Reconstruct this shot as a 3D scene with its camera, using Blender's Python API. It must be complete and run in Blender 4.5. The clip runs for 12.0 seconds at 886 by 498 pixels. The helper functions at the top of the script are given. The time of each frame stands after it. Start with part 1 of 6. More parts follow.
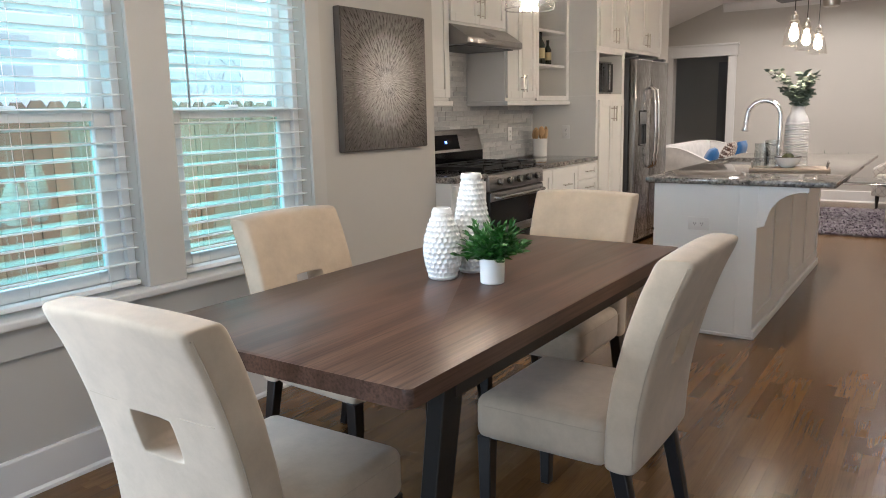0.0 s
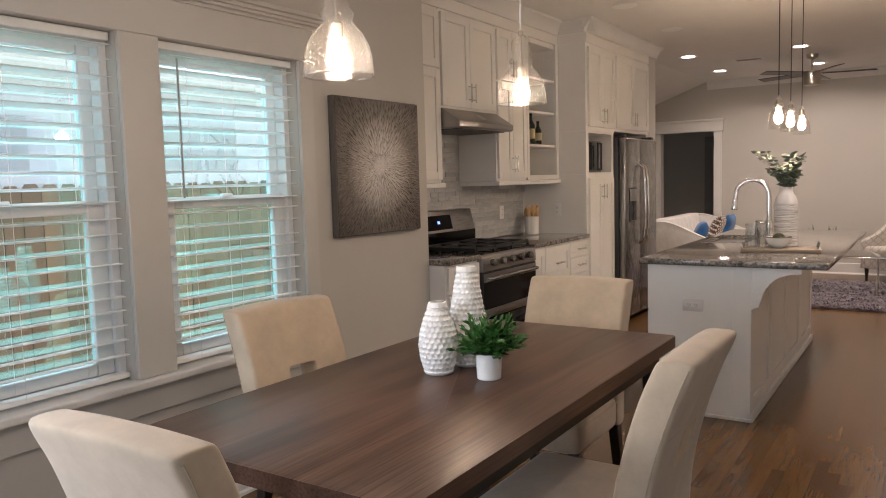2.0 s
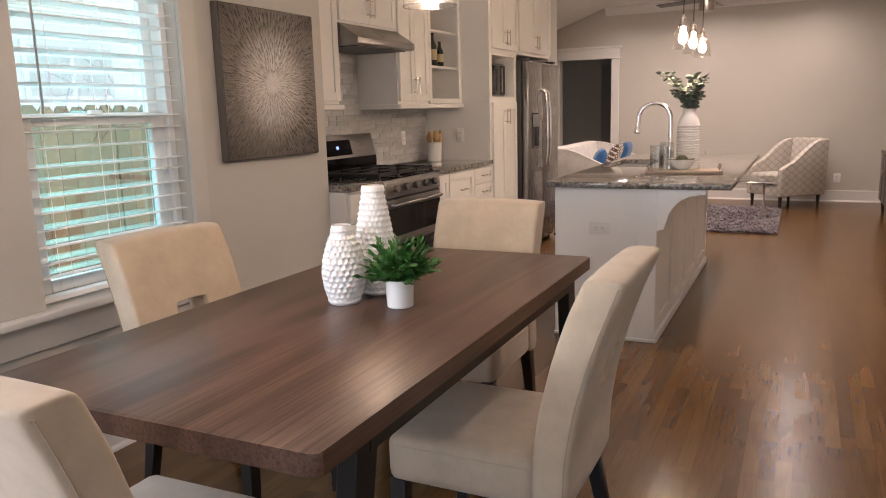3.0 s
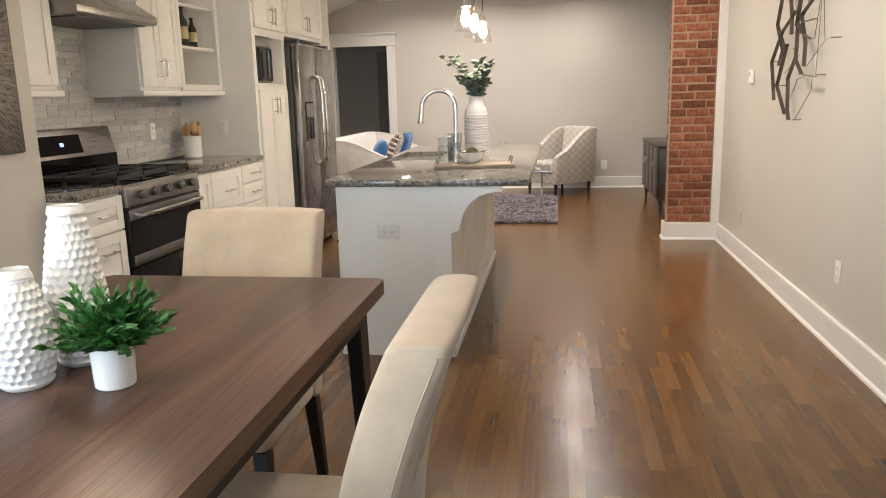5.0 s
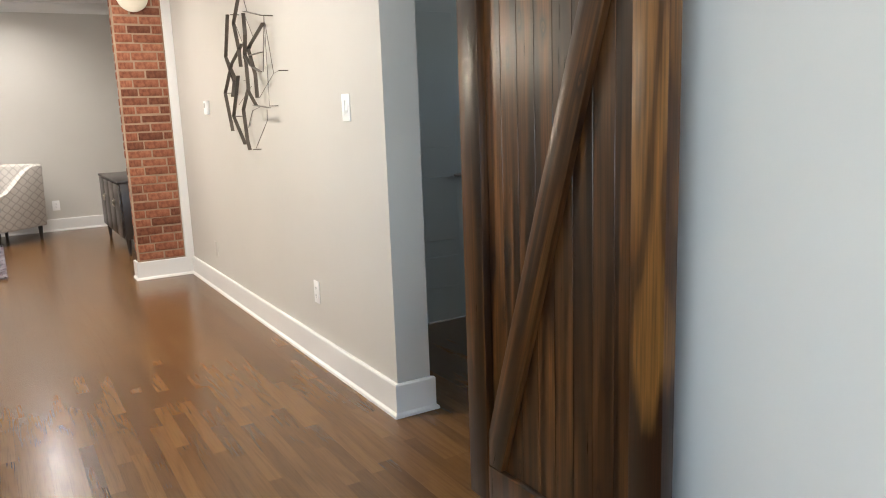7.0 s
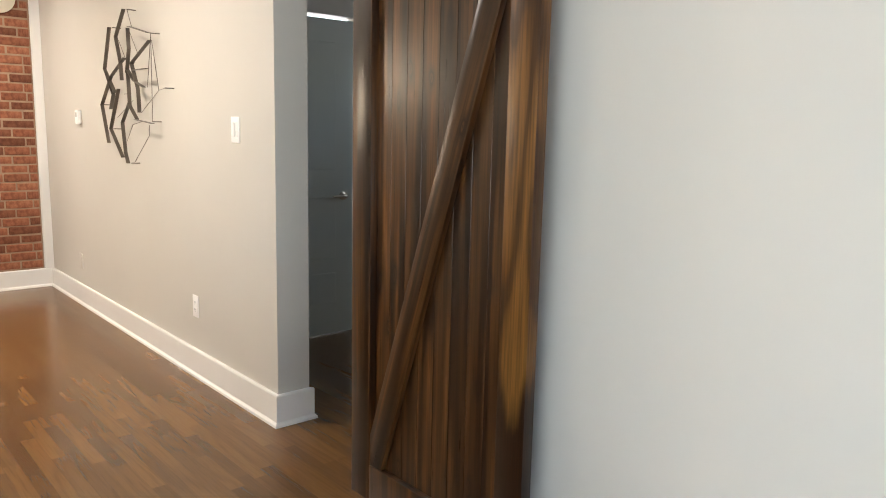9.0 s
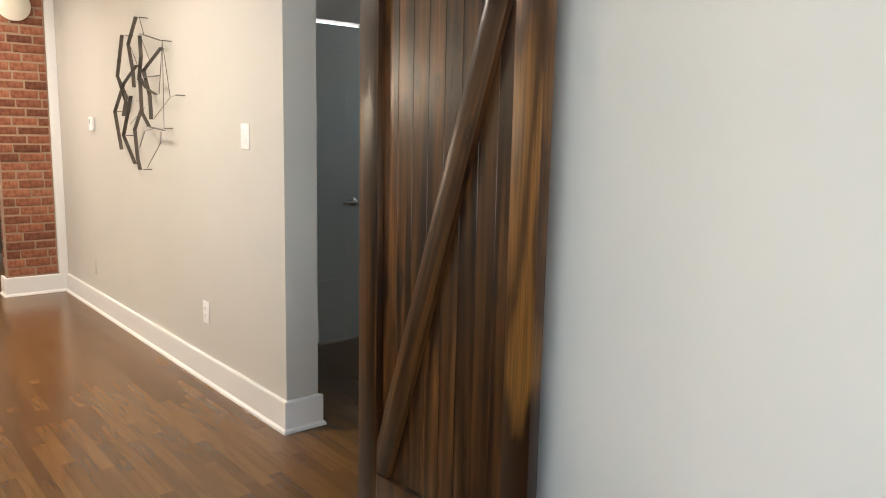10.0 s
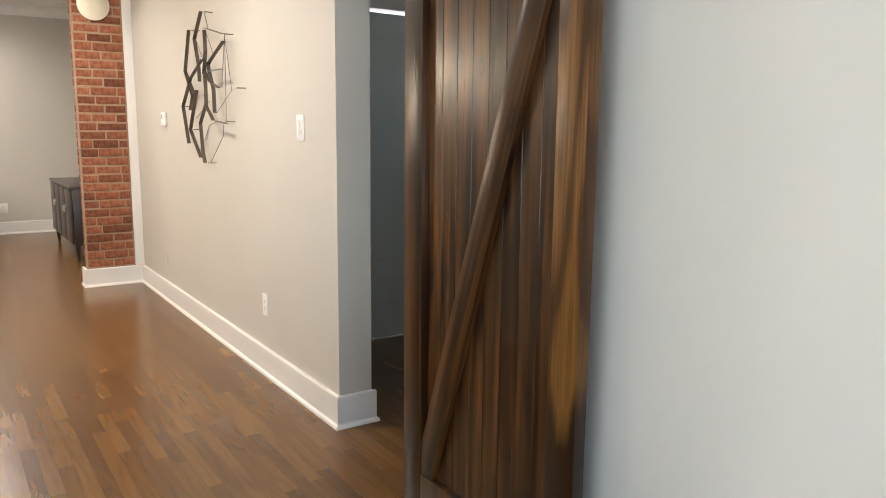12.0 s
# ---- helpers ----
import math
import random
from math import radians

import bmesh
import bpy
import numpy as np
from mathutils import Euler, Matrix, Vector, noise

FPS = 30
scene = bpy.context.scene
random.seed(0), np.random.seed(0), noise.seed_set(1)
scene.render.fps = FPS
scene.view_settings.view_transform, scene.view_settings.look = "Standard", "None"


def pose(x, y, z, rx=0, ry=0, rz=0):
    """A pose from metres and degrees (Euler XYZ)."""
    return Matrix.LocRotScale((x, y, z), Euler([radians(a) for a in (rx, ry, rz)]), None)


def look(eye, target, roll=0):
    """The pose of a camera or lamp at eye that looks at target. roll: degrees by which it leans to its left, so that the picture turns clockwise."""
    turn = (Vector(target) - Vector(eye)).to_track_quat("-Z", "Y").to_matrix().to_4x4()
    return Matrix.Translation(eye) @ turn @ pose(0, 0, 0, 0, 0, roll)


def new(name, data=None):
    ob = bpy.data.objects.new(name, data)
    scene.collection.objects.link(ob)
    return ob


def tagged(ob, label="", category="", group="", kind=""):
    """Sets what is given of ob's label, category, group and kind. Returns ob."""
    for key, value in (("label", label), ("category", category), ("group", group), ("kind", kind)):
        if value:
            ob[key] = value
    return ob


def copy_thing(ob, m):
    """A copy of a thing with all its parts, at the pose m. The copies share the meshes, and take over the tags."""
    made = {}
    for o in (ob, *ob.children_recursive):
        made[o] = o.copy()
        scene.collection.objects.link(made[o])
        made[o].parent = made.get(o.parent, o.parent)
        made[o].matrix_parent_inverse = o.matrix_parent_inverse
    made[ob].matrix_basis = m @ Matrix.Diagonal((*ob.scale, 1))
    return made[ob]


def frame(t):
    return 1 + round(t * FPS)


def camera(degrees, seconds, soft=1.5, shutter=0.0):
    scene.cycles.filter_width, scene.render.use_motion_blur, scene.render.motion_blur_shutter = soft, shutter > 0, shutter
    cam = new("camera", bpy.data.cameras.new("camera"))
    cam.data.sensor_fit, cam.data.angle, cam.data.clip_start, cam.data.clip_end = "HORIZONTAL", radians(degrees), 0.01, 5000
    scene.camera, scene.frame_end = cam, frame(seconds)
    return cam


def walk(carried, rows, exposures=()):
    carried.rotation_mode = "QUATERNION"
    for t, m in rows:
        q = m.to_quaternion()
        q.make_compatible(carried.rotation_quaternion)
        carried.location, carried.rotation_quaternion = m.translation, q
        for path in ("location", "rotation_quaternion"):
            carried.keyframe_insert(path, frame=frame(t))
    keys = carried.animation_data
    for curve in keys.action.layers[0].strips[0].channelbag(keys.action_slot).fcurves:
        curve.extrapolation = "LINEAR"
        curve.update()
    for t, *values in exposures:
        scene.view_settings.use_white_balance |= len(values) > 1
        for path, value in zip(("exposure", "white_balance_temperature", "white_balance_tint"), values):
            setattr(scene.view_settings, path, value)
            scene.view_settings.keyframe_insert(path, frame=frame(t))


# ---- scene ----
cam = camera(61.0, 12.0, soft=1.0)
PATH = [
    (0, (-0.114, 0.305, 1.329), (-1.216, 1.935, 0.97), -1.3),
    (0.5, (-0.079, 0.281, 1.364), (-1.214, 1.903, 1.081), -1.8),
    (1, (-0.072, 0.276, 1.397), (-1.217, 1.903, 1.192), -2.0),
    (1.5, (-0.093, 0.285, 1.418), (-1.236, 1.919, 1.261), -1.7),
    (2, (-0.138, 0.322, 1.412), (-1.231, 1.987, 1.232), -1.6),
    (2.5, (-0.22, 0.408, 1.364), (-1.188, 2.135, 1.077), -1.9),
    (2.7, (-0.244, 0.435, 1.354), (-1.154, 2.185, 1.021), -1.9),
    (4.3, (-0.356, 0.817, 1.31), (-1.041, 2.653, 0.909), -0.8),
    (4.5, (-0.379, 0.872, 1.319), (-0.983, 2.736, 0.914), -0.9),
    (5, (-0.451, 1.078, 1.326), (-0.757, 3.013, 0.925), -1.5),
    (5.5, (-0.455, 1.251, 1.319), (-0.501, 3.212, 0.932), -1.7),
    (6, (-0.416, 1.365, 1.317), (-0.142, 3.311, 0.944), -2.0),
    (6.5, (-0.429, 1.371, 1.325), (0.248, 3.217, 0.957), -2.9),
    (7, (-0.461, 1.321, 1.332), (0.538, 3.014, 0.965), -2.1),
    (7.5, (-0.526, 1.225, 1.349), (0.64, 2.803, 0.964), -0.5),
    (7.7, (-0.553, 1.203, 1.357), (0.652, 2.756, 0.984), -0.3),
    (9.3, (-0.681, 1.15, 1.389), (0.62, 2.636, 1.073), 1.4),
    (9.5, (-0.681, 1.15, 1.392), (0.608, 2.646, 1.077), 1.4),
    (10, (-0.65, 1.143, 1.39), (0.621, 2.656, 1.084), 1.2),
    (10.5, (-0.615, 1.14, 1.38), (0.654, 2.659, 1.089), 1.7),
    (11, (-0.578, 1.143, 1.373), (0.678, 2.67, 1.073), 1.6),
    (11.5, (-0.543, 1.157, 1.374), (0.67, 2.716, 1.065), 1.2),
    (12, (-0.494, 1.17, 1.364), (0.608, 2.808, 1.043), 0.6),
]
EXPOSURES = [(0.0, 2.42, 5650, 13), (1.0, 2.0, 6150, 16), (2.0, 1.99, 6350, 21), (2.5, 2.13, 6550, 26), (4.5, 2.63, 6050, 14), (5.5, 2.83, 5900, 10), (7.0, 3.06, 5550, 9), (7.5, 3.06, 5850, 10), (9.5, 3.0, 6000, 11), (12.0, 2.99, 5950, 11)]
walk(cam, [(t, look(eye, target, roll)) for t, eye, target, roll in PATH], EXPOSURES)
SKY, SUN = 0.15, 5.0
PENDANT_W, ISLAND_W, CAN_W, HALL_W = 11.2, 9.5, 2.6, 4.8
SOUTH_W, WEST_W, SIDE_W, FAR_W, BLIND_W = 1.9, 13.5, 0.95, 0.10, 46.0
P1Y, P2Y = 1.815, 2.83

# ---- world, sun, lamps ----
world = bpy.data.worlds.new("world")
scene.world = world
world.use_nodes = True
wn = world.node_tree.nodes
sky = wn.new("ShaderNodeTexSky")
sky.sky_type, sky.sun_disc = "NISHITA", False
sky.sun_elevation, sky.sun_rotation = radians(55), radians(33)
sky.air_density, sky.dust_density, sky.ozone_density = 1.0, 2.0, 1.5
wn["Background"].inputs["Strength"].default_value = SKY
world.node_tree.links.new(sky.outputs[0], wn["Background"].inputs["Color"])

sun_data = bpy.data.lights.new("sun", "SUN")
sun_data.energy, sun_data.angle, sun_data.color = SUN, radians(0.6), (1.0, 0.95, 0.88)
sun_ob = new("sun", sun_data)
sun_ob.matrix_world = look((4.5, 7.0, 12.0), (0.0, 0.0, 0.0))


def point_lamp(x, y, z, watts, radius=0.03, colour=(1.0, 0.765, 0.50)):
    data = bpy.data.lights.new("bulb_light", "POINT")
    data.energy, data.shadow_soft_size, data.color = watts, radius, colour
    ob = new("bulb_light", data)
    ob.location = (x, y, z)
    return ob


def can_lamp(x, y, z, watts, colour=(1.0, 0.86, 0.70)):
    data = bpy.data.lights.new("downlight_light", "AREA")
    data.shape, data.size, data.energy, data.color = "DISK", 0.12, watts, colour
    data.spread = radians(150)
    ob = new("downlight_light", data)
    ob.location = (x, y, z)
    return ob


def sky_fill_lamp(m, width, height, watts, colour=(0.87, 0.97, 0.985)):
    """An added area lamp that stands in for the sky's light."""
    data = bpy.data.lights.new("sky_fill_light", "AREA")
    data.shape, data.size, data.size_y, data.energy, data.color = "RECTANGLE", width, height, watts, colour
    ob = new("sky_fill_light", data)
    ob.matrix_world = m
    return ob


# south and west: lamps in openings out of view, added for daylight
sky_fill_lamp(look((-1.0, -1.72, 1.35), (-1.0, 2.0, 1.2)), 1.9, 1.35, SOUTH_W)
sky_fill_lamp(look((-2.88, 0.2, 1.34), (1.0, 0.9, 1.2)), 1.6, 1.3, WEST_W)
# side room: added fill at a made-up slit out of view
sky_fill_lamp(look((4.08, 3.6, 1.85), (2.0, 4.4, 1.2)), 1.6, 0.16, SIDE_W, (0.96, 1.0, 0.94))
# blinds: tinted lamp hung outside, out of view, added to brighten the slats
sky_fill_lamp(look((-4.3, 2.30, 3.05), (-2.8, 2.30, 1.25)), 2.6, 0.9, BLIND_W, (0.72, 0.97, 1.0))
# back room: added fill beside a solid wall that has no window
sky_fill_lamp(look((-4.6, 12.6, 1.5), (-3.0, 13.3, 1.0)), 0.6, 1.0, FAR_W)


# ---- materials ----
def material(name):
    m = bpy.data.materials.new(name)
    m.use_nodes = True
    nt = m.node_tree
    return m, nt, nt.nodes["Principled BSDF"]


def node(nt, kind, **inputs):
    n = nt.nodes.new(kind)
    for key, value in inputs.items():
        n.inputs[key.replace("_", " ")].default_value = value
    return n


def coords(nt, scale=(1, 1, 1), source="Object"):
    tc = nt.nodes.new("ShaderNodeTexCoord")
    mp = nt.nodes.new("ShaderNodeMapping")
    mp.inputs["Scale"].default_value = scale
    nt.links.new(tc.outputs[source], mp.inputs["Vector"])
    return mp


def noise_tex(nt, vec, scale, detail=4.0, rough=0.55):
    n = node(nt, "ShaderNodeTexNoise", Scale=scale, Detail=detail, Roughness=rough)
    if vec:
        nt.links.new(vec.outputs[0], n.inputs["Vector"])
    return n


def ramp(nt, src, stops, out=0):
    r = nt.nodes.new("ShaderNodeValToRGB")
    e = r.color_ramp.elements
    while len(e) < len(stops):
        e.new(0.5)
    for el, (p, c) in zip(e, stops):
        el.position, el.color = p, (*c, 1)
    nt.links.new(src.outputs[out], r.inputs["Fac"])
    return r


def mix(nt, a, b, fac, kind="MIX"):
    m = nt.nodes.new("ShaderNodeMix")
    m.data_type, m.blend_type = "RGBA", kind
    for sock, v in (("A", a), ("B", b), ("Factor", fac)):
        s = [i for i in m.inputs if i.name == sock and (i.type == ("VALUE" if sock == "Factor" else "RGBA"))][0]
        if hasattr(v, "outputs"):
            nt.links.new(colour_out(v), s)
        elif sock == "Factor":
            s.default_value = v
        else:
            s.default_value = (*v, 1)
    return m


def colour_out(n):
    return n.outputs[2] if n.bl_idname == "ShaderNodeMix" else n.outputs[0]


def bump(nt, bsdf, src, strength=0.2, dist=0.002, out=0):
    b = node(nt, "ShaderNodeBump", Strength=strength, Distance=dist)
    nt.links.new(src.outputs[out], b.inputs["Height"])
    nt.links.new(b.outputs[0], bsdf.inputs["Normal"])
    return b


def mottled(name, colour, rough=0.5, metal=0.0, vary=0.06, scale=3.0, grain=120.0, relief=0.08, coat=0.0, spec=0.5):
    """Paint, plastic, plaster, metal: a colour with broad mottling, fine grain and relief."""
    m, nt, p = material(name)
    v = coords(nt)
    big, fine = noise_tex(nt, v, scale), noise_tex(nt, v, grain, 2.0)
    lo = tuple(c * (1 - vary) for c in colour)
    hi = tuple(min(1, c * (1 + vary)) for c in colour)
    r = ramp(nt, big, ((0.3, lo), (0.7, hi)))
    nt.links.new(r.outputs[0], p.inputs["Base Color"])
    rr = node(nt, "ShaderNodeMapRange")
    rr.inputs["To Min"].default_value, rr.inputs["To Max"].default_value = max(0.02, rough - 0.06), min(1, rough + 0.06)
    nt.links.new(fine.outputs[0], rr.inputs["Value"])
    nt.links.new(rr.outputs[0], p.inputs["Roughness"])
    p.inputs["Metallic"].default_value, p.inputs["Coat Weight"].default_value = metal, coat
    p.inputs["Specular IOR Level"].default_value = spec
    if relief:
        bump(nt, p, fine, relief, 0.001)
    return m


def random_fac(nt):
    """A random number for each piece, whether it is an object of its own or an island of a joined mesh."""
    oi, ge = nt.nodes.new("ShaderNodeObjectInfo"), nt.nodes.new("ShaderNodeNewGeometry")
    add = nt.nodes.new("ShaderNodeMath")
    add.operation = "ADD"
    nt.links.new(oi.outputs["Random"], add.inputs[0])
    nt.links.new(ge.outputs["Random Per Island"], add.inputs[1])
    wn_ = nt.nodes.new("ShaderNodeTexWhiteNoise")
    nt.links.new(oi.outputs["Location"], wn_.inputs["Vector"])
    both = nt.nodes.new("ShaderNodeMath")
    nt.links.new(add.outputs[0], both.inputs[0])
    nt.links.new(wn_.outputs["Value"], both.inputs[1])
    fr = nt.nodes.new("ShaderNodeMath")
    fr.operation = "FRACT"
    nt.links.new(both.outputs[0], fr.inputs[0])
    return fr


def wood(name, dark, mid, light, axis=1, rough=0.35, grain=18.0, per_piece=True, knots=0.0, coat=0.0, pale=0.5, source="Object", spec=0.5, band=(0.28, 0.5, 0.74), soft=0.45, flat=None, fine=0.0):
    """Stained wood: streaks along one axis, pores, a shade of its own for each board, and knots."""
    m, nt, p = material(name)
    stretch = [1.0, 1.0, 1.0]
    stretch[axis] = 0.055
    v = coords(nt, tuple(stretch), source)
    if per_piece:
        fr = random_fac(nt)
        mul = nt.nodes.new("ShaderNodeVectorMath")
        mul.operation = "ADD"
        comb = nt.nodes.new("ShaderNodeCombineXYZ")
        for i, k in enumerate((7.3, 11.1, 5.7)):
            mm = node(nt, "ShaderNodeMath")
            mm.operation = "MULTIPLY"
            mm.inputs[1].default_value = k
            nt.links.new(fr.outputs[0], mm.inputs[0])
            nt.links.new(mm.outputs[0], comb.inputs[i])
        nt.links.new(v.outputs[0], mul.inputs[0])
        nt.links.new(comb.outputs[0], mul.inputs[1])
        v = mul
    warp = noise_tex(nt, v, 2.2, 3.0)
    streak = noise_tex(nt, v, grain, 6.0, 0.62)
    pore = noise_tex(nt, v, grain * 7, 3.0)
    r = ramp(nt, streak, ((band[0], dark), (band[1], mid), (band[2], light)))
    r2 = ramp(nt, warp, ((0.3, tuple(c * 0.75 for c in mid)), (0.7, tuple(min(1, c * 1.25) for c in mid))))
    col = mix(nt, r, r2, soft)
    if fine:
        hair = noise_tex(nt, v, grain * 3.1, 5.0, 0.7)
        col = mix(nt, col, ramp(nt, hair, ((0.36, (1 - fine,) * 3), (0.56, (1, 1, 1)), (0.75, (1 + 0.5 * fine,) * 3))), 1.0, "MULTIPLY")
    if per_piece:
        shade = ramp(nt, fr, ((0.0, (1 - pale, 1 - pale, 1 - pale)), (0.5, (0.9, 0.88, 0.86)), (1.0, (1.15, 1.12, 1.05))))
        col = mix(nt, col, shade, 1.0, "MULTIPLY")
    if knots:
        kv = coords(nt, tuple(0.0 if i == flat else 0.45 if i == axis else 1.0 for i in range(3)), source)
        vo = node(nt, "ShaderNodeTexVoronoi", Scale=knots)
        dist = nt.nodes.new("ShaderNodeVectorMath")
        dist.operation = "ADD"
        wob = noise_tex(nt, kv, 6.0)
        sc = nt.nodes.new("ShaderNodeVectorMath")
        sc.operation = "SCALE"
        sc.inputs["Scale"].default_value = 0.12
        nt.links.new(wob.outputs["Color"], sc.inputs[0])
        nt.links.new(kv.outputs[0], dist.inputs[0])
        nt.links.new(sc.outputs[0], dist.inputs[1])
        nt.links.new(dist.outputs[0], vo.inputs["Vector"])
        kr = ramp(nt, vo, ((0.0, (1, 1, 1)), (0.07, (0.9, 0.9, 0.9)), (0.15, (0, 0, 0))))
        col = mix(nt, col, tuple(c * 0.35 for c in dark), kr)
    nt.links.new(colour_out(col), p.inputs["Base Color"])
    rr = node(nt, "ShaderNodeMapRange")
    rr.inputs["To Min"].default_value, rr.inputs["To Max"].default_value = rough - 0.07, rough + 0.1
    nt.links.new(streak.outputs[0], rr.inputs["Value"])
    nt.links.new(rr.outputs[0], p.inputs["Roughness"])
    p.inputs["Coat Weight"].default_value = coat
    p.inputs["Coat Roughness"].default_value = 0.15
    p.inputs["Specular IOR Level"].default_value = spec
    bump(nt, p, pore, 0.12, 0.001)
    return m


def pine(name, deep, mid, light, axis=2, rough=0.36, rings=11.0, pale=0.45, knots=5.0, per_piece=True, spec=0.3, across=5.0, along=0.28, haze=0.35, flat=0, streak=0.0, dark_foot=None):
    """Flat-sawn stained wood: contour lines of growth rings, fibres, knots and a shade for each board."""
    m, nt, p = material(name)
    stretch = [across, across, across]
    stretch[axis] = along
    if flat is not None:
        stretch[flat] = 0.6
    v = coords(nt, tuple(stretch))
    if per_piece:
        fr = random_fac(nt)
        comb = nt.nodes.new("ShaderNodeCombineXYZ")
        for i, k in enumerate((17.3, 31.1, 25.7)):
            mm = node(nt, "ShaderNodeMath")
            mm.operation = "MULTIPLY"
            mm.inputs[1].default_value = k
            nt.links.new(fr.outputs[0], mm.inputs[0])
            nt.links.new(mm.outputs[0], comb.inputs[i])
        ad = nt.nodes.new("ShaderNodeVectorMath")
        nt.links.new(v.outputs[0], ad.inputs[0])
        nt.links.new(comb.outputs[0], ad.inputs[1])
        v = ad
    field = noise_tex(nt, v, 1.6, 2.0, 0.4)
    mul = node(nt, "ShaderNodeMath")
    mul.operation = "MULTIPLY"
    mul.inputs[1].default_value = rings * 6.283
    nt.links.new(field.outputs[0], mul.inputs[0])
    sn = node(nt, "ShaderNodeMath")
    sn.operation = "SINE"
    nt.links.new(mul.outputs[0], sn.inputs[0])
    st2 = [130.0, 130.0, 130.0]
    st2[axis] = 3.0
    fibre = noise_tex(nt, coords(nt, tuple(st2)), 1.0, 4.0, 0.65)
    broad = noise_tex(nt, v, 0.9, 3.0, 0.5)
    ring = ramp(nt, sn, ((0.0, deep), (0.10, deep), (0.34, mid), (1.0, light)))
    nt.links.remove(ring.inputs[0].links[0])
    half = node(nt, "ShaderNodeMapRange")
    half.inputs["From Min"].default_value = -1.0
    nt.links.new(sn.outputs[0], half.inputs["Value"])
    nt.links.new(half.outputs[0], ring.inputs[0])
    tone = ramp(nt, broad, ((0.32, tuple(c * 0.45 for c in mid)), (0.52, mid), (0.70, light)))
    c = mix(nt, ring, tone, haze)
    c = mix(nt, c, ramp(nt, fibre, ((0.34, (0.55, 0.52, 0.50)), (0.52, (1.0, 1.0, 1.0)), (0.72, (1.3, 1.28, 1.22)))), 1.0, "MULTIPLY")
    if streak:
        st3 = [46.0, 46.0, 46.0]
        st3[axis] = 1.1
        band = noise_tex(nt, coords(nt, tuple(st3)), 1.0, 3.0, 0.6)
        c = mix(nt, c, ramp(nt, band, ((0.32, (1 - streak,) * 3), (0.5, (1.0, 1.0, 1.0)), (0.70, (1 + 1.3 * streak,) * 3))), 1.0, "MULTIPLY")
    if per_piece:
        c = mix(nt, c, ramp(nt, fr, ((0.0, (1 - pale, 1 - pale, 1 - pale)), (0.5, (0.95, 0.93, 0.9)), (1.0, (1.25, 1.2, 1.1)))), 1.0, "MULTIPLY")
    if knots:
        kv = coords(nt, tuple(0.36 if i == axis else 1.0 for i in range(3)))
        wob = noise_tex(nt, kv, 9.0)
        sc = nt.nodes.new("ShaderNodeVectorMath")
        sc.operation = "SCALE"
        sc.inputs["Scale"].default_value = 0.05
        dist = nt.nodes.new("ShaderNodeVectorMath")
        nt.links.new(wob.outputs["Color"], sc.inputs[0])
        nt.links.new(kv.outputs[0], dist.inputs[0])
        nt.links.new(sc.outputs[0], dist.inputs[1])
        sp3, cb2 = nt.nodes.new("ShaderNodeSeparateXYZ"), nt.nodes.new("ShaderNodeCombineXYZ")
        nt.links.new(dist.outputs[0], sp3.inputs[0])
        for j, i in enumerate(q for q in range(3) if q != flat):
            nt.links.new(sp3.outputs[i], cb2.inputs[j])
        shift = nt.nodes.new("ShaderNodeVectorMath")
        nt.links.new(cb2.outputs[0], shift.inputs[0])
        if per_piece:
            nt.links.new(comb.outputs[0], shift.inputs[1])
        vo = node(nt, "ShaderNodeTexVoronoi", Scale=knots)
        vo.voronoi_dimensions = "2D"
        nt.links.new(shift.outputs[0], vo.inputs["Vector"])
        kr = ramp(nt, vo, ((0.0, (0.85, 0.85, 0.85)), (0.045, (0.25, 0.25, 0.25)), (0.07, (0.9, 0.9, 0.9)), (0.11, (0.5, 0.5, 0.5)), (0.22, (0, 0, 0))))
        some = ramp(nt, vo, ((0.36, (0, 0, 0)), (0.42, (1, 1, 1))), 1)
        c = mix(nt, c, tuple(q * 0.42 for q in deep), mix(nt, kr, some, 1.0, "MULTIPLY"))
    if dark_foot:
        # the pale wood ends in tongues, and a darker tone takes over below
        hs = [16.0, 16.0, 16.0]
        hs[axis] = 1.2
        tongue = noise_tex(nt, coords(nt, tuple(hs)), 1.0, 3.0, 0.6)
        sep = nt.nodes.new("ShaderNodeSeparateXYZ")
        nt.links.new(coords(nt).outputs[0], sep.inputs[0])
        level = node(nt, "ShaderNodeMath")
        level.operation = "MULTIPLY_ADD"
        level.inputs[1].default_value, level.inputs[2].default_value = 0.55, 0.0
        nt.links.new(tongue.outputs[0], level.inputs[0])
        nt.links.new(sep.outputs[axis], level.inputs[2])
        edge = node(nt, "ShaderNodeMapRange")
        edge.inputs["From Min"].default_value, edge.inputs["From Max"].default_value = dark_foot[0] + 0.22, dark_foot[0] + 0.32
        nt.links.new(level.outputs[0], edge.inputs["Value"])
        dark = mix(nt, ramp(nt, fibre, ((0.34, tuple(q * 0.5 for q in dark_foot[1])), (0.52, dark_foot[1]), (0.72, tuple(q * 2.2 for q in dark_foot[1])))), dark_foot[1], 0.2)
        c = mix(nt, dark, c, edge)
    nt.links.new(colour_out(c), p.inputs["Base Color"])
    rr = node(nt, "ShaderNodeMapRange")
    rr.inputs["To Min"].default_value, rr.inputs["To Max"].default_value = rough - 0.08, rough + 0.1
    nt.links.new(fibre.outputs[0], rr.inputs["Value"])
    nt.links.new(rr.outputs[0], p.inputs["Roughness"])
    p.inputs["Specular IOR Level"].default_value = spec
    bump(nt, p, fibre, 0.12, 0.001)
    return m


